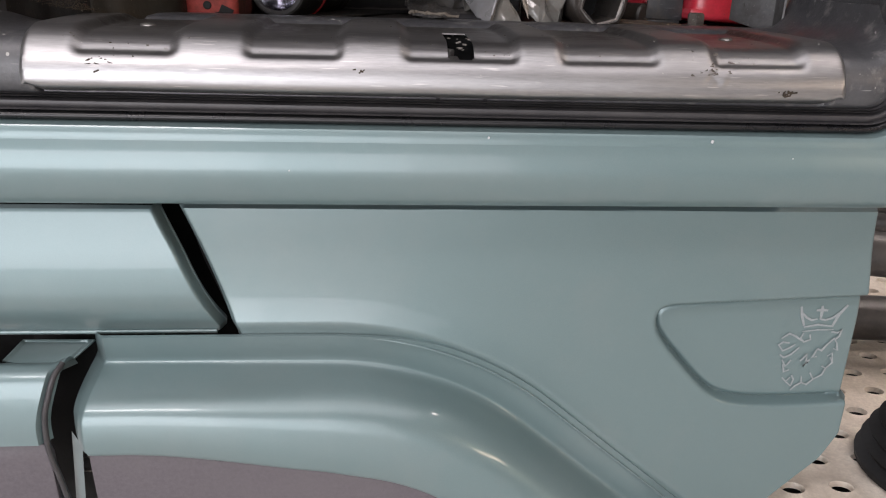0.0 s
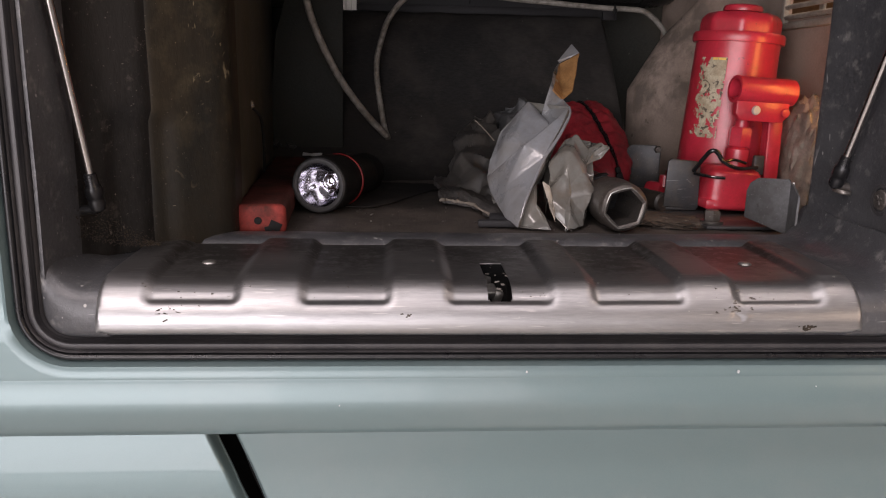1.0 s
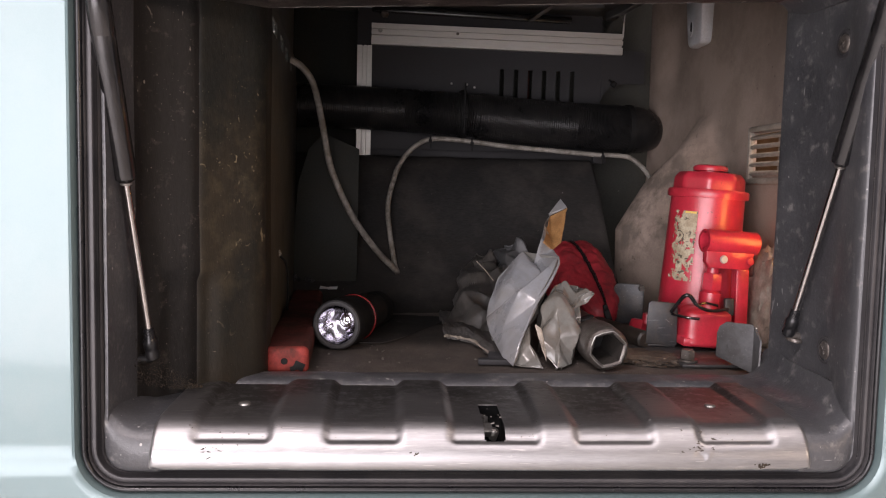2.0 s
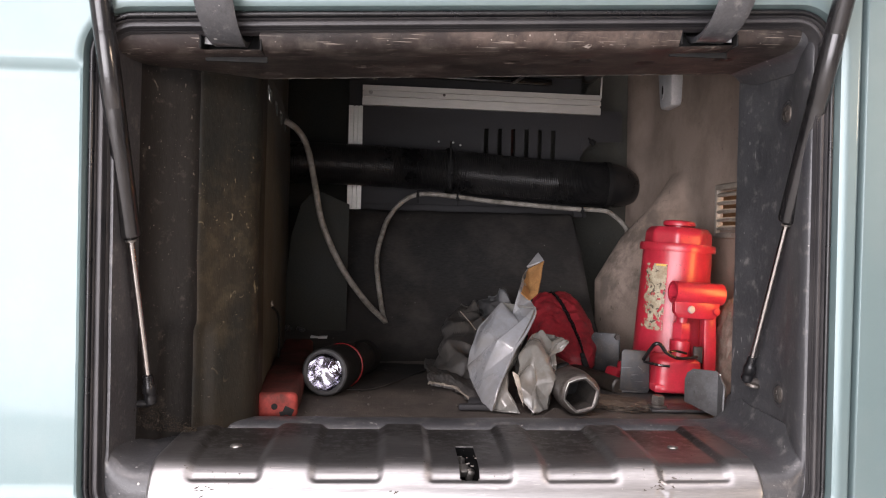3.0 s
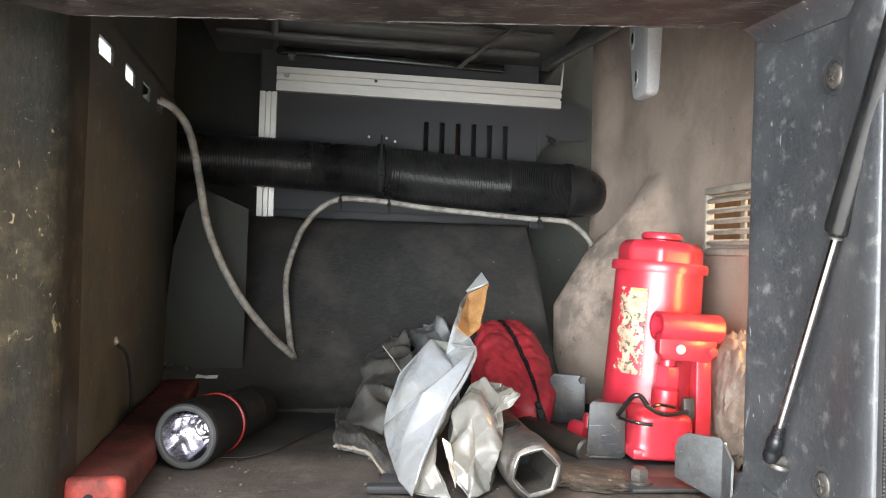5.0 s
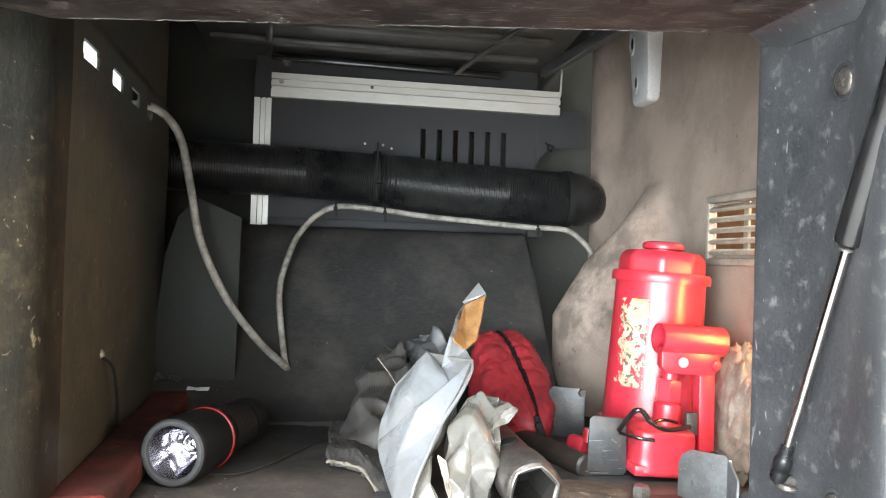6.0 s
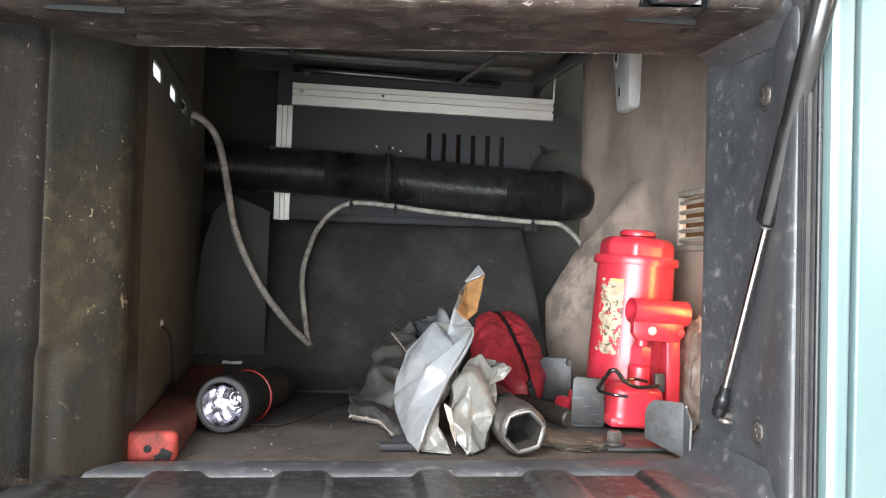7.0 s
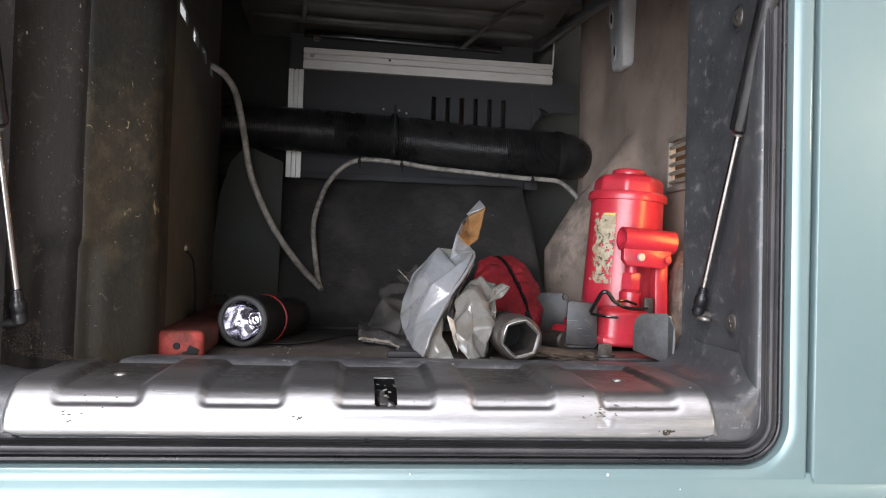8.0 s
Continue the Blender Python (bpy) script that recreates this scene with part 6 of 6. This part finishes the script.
# ---- cloth and sheet things ----
def crumpled(polys, cuts, amp, scale, seed, soft=2, along_z=1.0):
    """Faceted sheet from a few corner polygons, divided, creased and softened."""
    bm = bmesh.new()
    seen = {}
    for poly in polys:
        vs = []
        for p in poly:
            if p not in seen:
                seen[p] = bm.verts.new(p)
            vs.append(seen[p])
        bm.faces.new(vs)
    bmesh.ops.triangulate(bm, faces=bm.faces[:])
    for _ in range(cuts):
        bmesh.ops.subdivide_edges(bm, edges=bm.edges[:], cuts=1, use_grid_fill=True)
        bmesh.ops.smooth_vert(bm, verts=[v for v in bm.verts if not v.is_boundary], factor=0.22, use_axis_x=True, use_axis_y=True, use_axis_z=True)
    bm.normal_update()
    dice = random.Random(seed)
    waves = [(Vector((dice.gauss(0, 1), dice.gauss(0, 1), dice.gauss(0, 1))).normalized(), scale * dice.uniform(0.4, 0.75) * (1.6 if i > 1 else 1.0), 1.0 if i < 2 else 0.5) for i in range(4)]
    for v in bm.verts:
        q = (v.co.x + 0.3 * v.co.z, v.co.y, v.co.z * along_z)
        if v.is_boundary:
            v.co += 0.5 * amp * Vector((wob(v.co, 30, 1), wob(v.co, 30, 2), wob(v.co, 30, 3)))
            continue
        p = Vector(q)
        k = 0.0
        for way, freq, weight in waves:
            t = (p.dot(way) * freq + 0.35 * wob(q, scale * 0.7, seed)) % 1.0
            k += weight * (abs(2 * t - 1) - 0.5)
        v.co += v.normal * amp * k
    for _ in range(soft):
        bmesh.ops.smooth_vert(bm, verts=[v for v in bm.verts if not v.is_boundary], factor=0.25, use_axis_x=True, use_axis_y=True, use_axis_z=True)
    return bm


def crumpled_ball(c, r, amp, scale, seed, rot=(0, 0, 0), power=2.0, floor_z=None, flat=0.0):
    """A bag: a rounded body with sharp folds, resting on floor_z."""
    bm = bmesh.new()
    bmesh.ops.create_icosphere(bm, subdivisions=5, radius=1.0)
    m = pose(*c, *rot)
    for v in bm.verts:
        d = v.co.normalized()
        k = (abs(d.x) ** power + abs(d.y) ** power + abs(d.z) ** power) ** (-1 / power)
        f = abs(wob(d, scale, seed)) - 0.2 + 0.6 * (abs(wob(d, scale * 2.1, seed + 3)) - 0.2) + 0.25 * (abs(wob(d, scale * 4.5, seed + 5)) - 0.2)
        p = d * k * (1 + amp * f)
        v.co = m @ Vector((p.x * r[0], p.y * r[1], p.z * r[2]))
        if floor_z is not None and v.co.z < floor_z:
            v.co.z = floor_z + 0.001
    return bm


tarp = thing("folded_tarpaulin", (0.16, 0.9, 1.47), "folded pale grey coated tarpaulin standing on its corner", "tarpaulin")
# left edge upwards, the lobe's top, the notch, the fold's shoulder and the foot
FL0, FL1, FL2, FL3 = (0.1165, 0.935, 1.503), (0.1145, 0.955, 1.517), (0.118, 0.957, 1.540), (0.1315, 0.964, 1.575)
FT, FN, FC, FD = (0.167, 0.971, 1.614), (0.1835, 0.962, 1.597), (0.188, 0.931, 1.585), (0.2135, 0.941, 1.609)
FM, FQ, FLOW = (0.1535, 0.913, 1.5625), (0.142, 0.928, 1.572), (0.1315, 0.905, 1.513)
FR1, FR2, FB, FB1 = (0.178, 0.903, 1.550), (0.150, 0.866, 1.502), (0.139, 0.852, 1.472), (0.129, 0.874, 1.478)
part("front_fold", crumpled([(FL1, FL2, FQ), (FL2, FL3, FQ), (FL3, FT, FQ), (FT, FN, FC), (FT, FC, FM, FQ), (FL1, FQ, FM)], 5, 0.0032, 24, 1, 3, 0.6), TARP, tarp, solid=0.0007)
part("lower_fold", crumpled([(FL1, FM, FLOW), (FL1, FLOW, FL0), (FM, FC, FD), (FM, FD, FR1), (FM, FR1, FR2, FLOW), (FLOW, FR2, FB), (FL0, FLOW, FB1), (FLOW, FB, FB1)], 5, 0.0028, 22, 4, 3, 0.6), TARP, tarp, solid=0.0007)
part("rim_fold", tube(smooth_path([FD, (0.2115, 0.931, 1.598), (0.196, 0.916, 1.573), FR1, (0.163, 0.884, 1.525), FR2, (0.143, 0.856, 1.482)], 6), lambda t: 0.0012 + 0.0010 * math.sin(math.pi * t), 8), TARP, tarp, "rounded bright fold edge")
part("side_fold", crumpled([(FD, (0.2165, 0.958, 1.590), (0.198, 0.942, 1.560), FR1), (FR1, (0.198, 0.942, 1.560), (0.170, 0.915, 1.510), FR2), (FR2, (0.170, 0.915, 1.510), FB)], 4, 0.003, 26, 3), TARP_DIRTY, tarp, solid=0.0007)
part("back_fold", crumpled([(FL1, FL3, (0.160, 1.0, 1.56), (0.125, 0.97, 1.48)), (FL3, FT, (0.160, 1.0, 1.56)), (FT, FD, (0.2165, 0.958, 1.590), (0.160, 1.0, 1.56)), ((0.125, 0.97, 1.48), (0.160, 1.0, 1.56), (0.198, 0.942, 1.560), (0.170, 0.915, 1.510))], 3, 0.003, 22, 5), TARP_DIRTY, tarp, solid=0.0007)
SE, SG, SH, SK, ST, ST2 = (0.1895, 0.950, 1.633), (0.2105, 0.964, 1.6175), (0.2165, 1.030, 1.663), (0.203, 0.995, 1.653), (0.2365, 1.046, 1.690), (0.2415, 1.021, 1.678)
part("top_strip", crumpled([(FN, SE, SG, FC), (FC, SG, FD), (SE, SK, SG), (SK, SH, SG)], 4, 0.0025, 30, 7, 3), TARP, tarp, solid=0.0007)
part("strip_tip", crumpled([((0.2135, 1.026, 1.666), ST, ST2, SH)], 4, 0.0022, 40, 8, 2), TARP, tarp, "turned-over grey tip", solid=0.0007)
part("strip_back", crumpled([((0.2170, 1.0285, 1.6625), (0.2410, 1.0195, 1.6770), (0.2225, 0.972, 1.628), (0.2095, 0.962, 1.6175), (0.1945, 0.9515, 1.6300))], 4, 0.0018, 60, 9), WOOD, tarp, "brown fibrous back", solid=0.002)
tarp2 = thing("crumpled_tarpaulin", (0.21, 0.9, 1.47), "crumpled stained grey tarpaulin bundle with pointed corner", "tarpaulin")
# top edge to the pointed corner, the notch under it, then down to the foot
A1, A2, A3, A4, A5 = (0.2085, 0.938, 1.566), (0.227, 0.952, 1.5705), (0.249, 0.960, 1.566), (0.2580, 0.908, 1.5635), (0.2420, 0.922, 1.546)
A6, A7, A8, A9 = (0.2415, 0.915, 1.5255), (0.229, 0.880, 1.506), (0.219, 0.866, 1.4715), (0.1965, 0.843, 1.471)
A10, A11, A12 = (0.183, 0.858, 1.483), (0.1815, 0.880, 1.506), (0.187, 0.915, 1.5345)
AC, AR, AM = (0.2025, 0.886, 1.5425), (0.229, 0.903, 1.540), (0.204, 0.862, 1.507)
part("front_crumple", crumpled([(A1, A2, AC), (A2, A3, AR), (A3, A4, AR), (A4, A5, AR), (A2, AR, AC), (A5, A6, AR), (AR, A6, A7), (AC, AR, AM), (AR, A7, AM), (A12, A1, AC), (A11, A12, AC), (A11, AC, AM), (A10, A11, AM), (A9, A10, AM), (AM, A7, A8), (AM, A8, A9)], 5, 0.0085, 34, 11, 2, 0.6), TARP_DIRTY, tarp2, solid=0.0007)
part("back_crumple", crumpled([(A1, A2, (0.225, 0.985, 1.55), (0.19, 0.96, 1.53)), (A2, A3, (0.225, 0.985, 1.55)), (A3, A5, (0.25, 0.965, 1.51), (0.225, 0.985, 1.55)), (A5, A6, (0.25, 0.965, 1.51)), (A6, A7, (0.24, 0.93, 1.472), (0.25, 0.965, 1.51)), (A7, A8, (0.24, 0.93, 1.472)), (A1, A12, (0.19, 0.96, 1.53)), (A12, A11, (0.185, 0.92, 1.472), (0.19, 0.96, 1.53))], 3, 0.005, 30, 13), TARP_DIRTY, tarp2, solid=0.0007)
part("loose_corner", crumpled([((0.143, 0.862, 1.4715), (0.159, 0.853, 1.4705), (0.164, 0.872, 1.497), (0.158, 0.890, 1.507)), ((0.159, 0.853, 1.4705), (0.178, 0.846, 1.4705), (0.164, 0.872, 1.497)), ((0.158, 0.890, 1.507), (0.164, 0.872, 1.497), (0.170, 0.905, 1.530))], 4, 0.004, 30, 15), TARP_DIRTY, tarp2, solid=0.0012)
part("torn_edge", crumpled([((0.1705, 0.876, 1.524), (0.1785, 0.874, 1.519), (0.184, 0.862, 1.492), (0.183, 0.853, 1.478), (0.179, 0.860, 1.492))], 4, 0.004, 40, 17), PAPER, tarp2, "pale torn edge", solid=0.001)

pouch = thing("red_pouch", (0.285, 1.09, 1.469), "red nylon pouch with black zip leaning on its side", "pouch")


def pouch_point(u, v):
    """A soft wedge that lies back against the slope: u round it, v from its low front end to its high rear end."""
    p = Vector((0.326, 1.100, 1.494)).lerp(Vector((0.314, 1.335, 1.562)), v)
    a = 2 * math.pi * u
    c, d = math.cos(a), math.sin(a)
    k = (abs(c) ** 3.2 + abs(d) ** 3.2) ** (-1 / 3.2)
    end = (1 - abs(2 * v - 1) ** 5) ** 0.40
    w, h = 0.034 + 0.018 * ease(v * 2.2) - 0.010 * ease((v - 0.7) / 0.3), 0.028 + 0.034 * ease(v * 1.3)
    fold = 0.10 * (abs(wob((c * 1.2, d * 1.2, v * 3.2), 2.4, 3)) - 0.2) + 0.06 * (abs(wob((c * 2, d * 2, v * 7), 3.6, 5)) - 0.2)
    seam = -0.05 * math.exp(-((c - 0.20 + 0.34 * v) / 0.12) ** 2) * (d > 0)
    q = p + Vector((c * k * w * end * (1 + fold), 0, 0)) + Vector((0, -0.22, 0.97)) * (d * k * h * end * (1 + fold + seam))
    return (q.x, q.y, max(q.z, 1.4700))


part("pouch_body", sheet(120, 90, pouch_point, None, True), BAG_RED, pouch)


def zip_point(u, v):
    p = Vector(pouch_point((78.0 + 20.0 * u - 7.0 * (v - 0.5)) / 360, 0.012 + 0.955 * u))
    return (p.x, p.y - 0.0012, p.z + 0.0018)


zipper = part("zip_tape", sheet(60, 4, zip_point), BLACK, pouch, "black zip tape", solid=0.001)
part("zip_teeth", tube([Vector(zip_point(k / 60, 0.5)) + Vector((0, -0.0008, 0.0010)) for k in range(61)], lambda t: 0.0013 + 0.0005 * math.cos(t * 60 * math.pi), 6), SEAL_BLACK, zipper)
part("zip_pull", joined(block((0.330, 1.086, 1.500), (0.010, 0.006, 0.022), 0.002, (0, -20, 0)), block((0.326, 1.089, 1.514), (0.008, 0.006, 0.010), 0.002, (0, -20, 0))), BLACK, zipper)
D1, D2, D3, D4, D5, D6 = (0.074, 1.06, 1.471), (0.092, 1.22, 1.545), (0.141, 1.345, 1.592), (0.166, 1.31, 1.582), (0.168, 1.16, 1.545), (0.150, 1.02, 1.473)
D7, D8 = (0.118, 1.14, 1.530), (0.120, 1.05, 1.488)
bag = part("plastic_bag", crumpled([(D1, D2, D7), (D2, D3, D7), (D3, D4, D7), (D4, D5, D7), (D5, D6, D8), (D5, D8, D7), (D1, D7, D8), (D1, D8, D6), (D2, D1, (0.11, 1.30, 1.475)), (D3, D2, (0.11, 1.30, 1.475)), (D3, (0.11, 1.30, 1.475), (0.18, 1.33, 1.50), D4)], 5, 0.014, 30, 21, 1), BAG_DARK, None, solid=0.001)
tagged(bag, "dark grey crumpled plastic bag among others", "plastic bag", "plastic bags")
E1, E2, E3, E4, E5 = (0.160, 1.33, 1.578), (0.195, 1.36, 1.604), (0.228, 1.335, 1.608), (0.236, 1.26, 1.560), (0.190, 1.27, 1.555)
bag = part("plastic_bag", crumpled([(E1, E2, E5), (E2, E3, E5), (E3, E4, E5), (E5, E4, (0.235, 1.20, 1.475), (0.175, 1.20, 1.475)), (E1, E5, (0.175, 1.20, 1.475)), (E2, E1, (0.175, 1.20, 1.475), (0.20, 1.38, 1.55)), (E3, E2, (0.20, 1.38, 1.55))], 5, 0.012, 30, 25, 1), BAG_GREY, None, solid=0.001)
tagged(bag, "grey crumpled plastic bag leaning behind others", "plastic bag", "plastic bags")
stem = part("dry_stalk", tube(smooth_path([(0.1436, 1.115, 1.5525), (0.133, 1.14, 1.566), (0.121, 1.168, 1.5785)], 4), 0.0009, 6), PAPER, None)
tagged(stem, "thin pale stalk sticking out of the bags", "stalk")
paper = part("paper_bag", crumpled_ball((0.548, 0.985, 1.545), (0.024, 0.055, 0.080), 0.32, 2.4, 21, (0, 6, 0), 2.4, 1.4685), PAPER, None)
tagged(paper, "crumpled stained paper bag behind the jack", "paper bag")

# torn rubber mat piece and clip
def mat_point(u, v):
    front = 1.028 - 0.05 * u - 0.115 * ease((u - 0.40) / 0.36)
    jag = 0.006 * wob((u * 5, v * 5, 0), 1.3, 2) * (1 - v) + 0.003 * wob((u * 5, v * 5, 0), 5, 4) * (1 - v) ** 3
    x = 0.0600 + 0.085 * u + 0.006 * wob((0.3, v * 4, 0), 1.5, 1) * (1 - u)
    return (x, front + (1.190 - front) * v + jag, 1.4765 + 0.012 * ease(v * 5) * (0.7 + 0.3 * math.cos(4 * u)) + 0.006 * wob((u, v, 0), 4, 3) + 0.003 * abs(wob((u, v, 0), 13, 5)))


matp = thing("torn_mat", (0.10, 0.95, 1.469), "torn black rubber mat piece with frayed pale edge", "rubber mat")
part("mat_sheet", sheet(56, 44, mat_point), MAT, matp, solid=0.006)
part("frayed_edge", tube([Vector(mat_point(t / 30, 0.0)) + Vector((0, -0.0005, -0.001)) for t in range(24)], lambda t: 0.0019 + 0.0006 * math.sin(23 * t), 8), PAPER, matp, "pale frayed edge")
clip = thing("black_clip", (0.115, 0.83, 1.469), "black plastic clip at the floor edge", "clip")
part("clip_body", block((0.1180, 0.872, 1.4735), (0.046, 0.014, 0.008), 0.002, (0, -1, -6)), PANEL, clip)
part("clip_tongue", block((0.122, 0.886, 1.4775), (0.024, 0.022, 0.004), 0.001, (12, 0, -10)), PANEL, clip)


def overlay(u, v):
    x = -0.165 + 0.235 * u
    y0 = 0.996 + 0.20 * ease((u - 0.5) / 0.6)
    return (x, y0 + (1.26 - y0) * v, 1.4712 + 0.0006 * wob((x, v, 0), 20, 3))


ov = part("floor_mat", sheet(40, 30, overlay), HUMP, None, solid=0.001)
tagged(ov, "thin dark overlay mat with a cut edge", "floor mat")

ROD_A, ROD_B = Vector((0.302, 1.150, 1.4835)), Vector((0.357, 0.975, 1.4835))

# hexagonal socket tube
hexs = thing("socket_wrench", (0.26, 0.9, 1.469), "oily iron wheel-nut socket tube with hexagon mouth", "socket wrench")
H0, H1 = Vector((0.2605, 0.838, 1.4985)), Vector((0.258, 1.03, 1.4990))
HM = along(H0, H1)


def socket_skin(u, v):
    a = 2 * math.pi * u
    prof = [(0.0195, 0.120, 1), (0.0205, 0.001, 1), (0.0238, -0.0008, 0.6), (0.0270, 0.002, 0.3), (0.0288, 0.007, 0.15), (0.0295, 0.04, 0.05), (0.0285, 0.060, 0.0), (0.0258, 0.085, 0), (0.0250, 0.19, 0)]
    i = v * (len(prof) - 1)
    k = min(int(i), len(prof) - 2)
    f = i - k
    r, h, hexa = [p + (q - p) * f for p, q in zip(prof[k], prof[k + 1])]
    b = (a + math.pi / 6) % (math.pi / 3) - math.pi / 6
    r *= 1 + hexa * (0.90 / math.cos(b) - 0.96)
    return HM @ Vector((r * math.cos(a + 0.25), r * math.sin(a + 0.25), h))


part("socket_tube", sheet(72, 40, socket_skin, None, True), IRON, hexs)
part("worn_rim", tube([socket_skin(k / 72, 0.235) for k in range(73)], 0.0009, 6), ZINC, hexs, "rubbed bright rim")
# black disc set inside to paint the depth of the bore dark
part("bore_floor", lathe([(0.0, 0.088), (0.024, 0.088)], 12, HM), BLACK, hexs, "black disc for the shade in the bore")
part("cross_hole", lathe([(0.0, 0.001), (0.0105, 0.001), (0.012, -0.001)], 20, Matrix.Translation(HM @ Vector((0, 0, 0.085))) @ pose(-0.008, 0, 0.0262, 0, -18, 0)), BLACK, hexs, "cross hole")
rod = part("tommy_bar", tube([ROD_A, ROD_A.lerp(ROD_B, 0.02)] + [ROD_A.lerp(ROD_B, k / 20) + Vector((0, 0, 0.0012 * wob((k * 0.3, 0, 0), 3, 2))) for k in range(1, 20)] + [ROD_A.lerp(ROD_B, 0.985), ROD_B], lambda t: 0.0135 if 0.015 < t < 0.99 else 0.0105, 20), GREASE, None)
tagged(rod, "dark greasy steel rod lying behind the socket", "steel rod")
rag = part("dirty_rag", crumpled_ball((0.335, 0.912, 1.4705), (0.058, 0.040, 0.0075), 0.35, 2.6, 41, (0, 2, -24), 2.4, 1.4685), FLOOR_BROWN, None)
tagged(rag, "flattened brown greasy rag on the floor", "rag")

# crumbs of dirt on the floor
rng = random.Random(11)
crumbs = bmesh.new()
for _ in range(110):
    x, y = rng.uniform(-0.16, 0.44), rng.uniform(0.81, 1.15)
    k = rng.uniform(0.0005, 0.0016)
    crumbs = joined(crumbs, block((x, y, 1.4690 + k * 0.4), (k * 1.6, k, k * 0.8), 0, (rng.uniform(0, 90), rng.uniform(0, 40), rng.uniform(0, 180))))
crumb = part("dirt_crumbs", crumbs, FRAY, None, kind="stuff")
tagged(crumb, "scattered pale dirt crumbs on the black floor", "dirt")
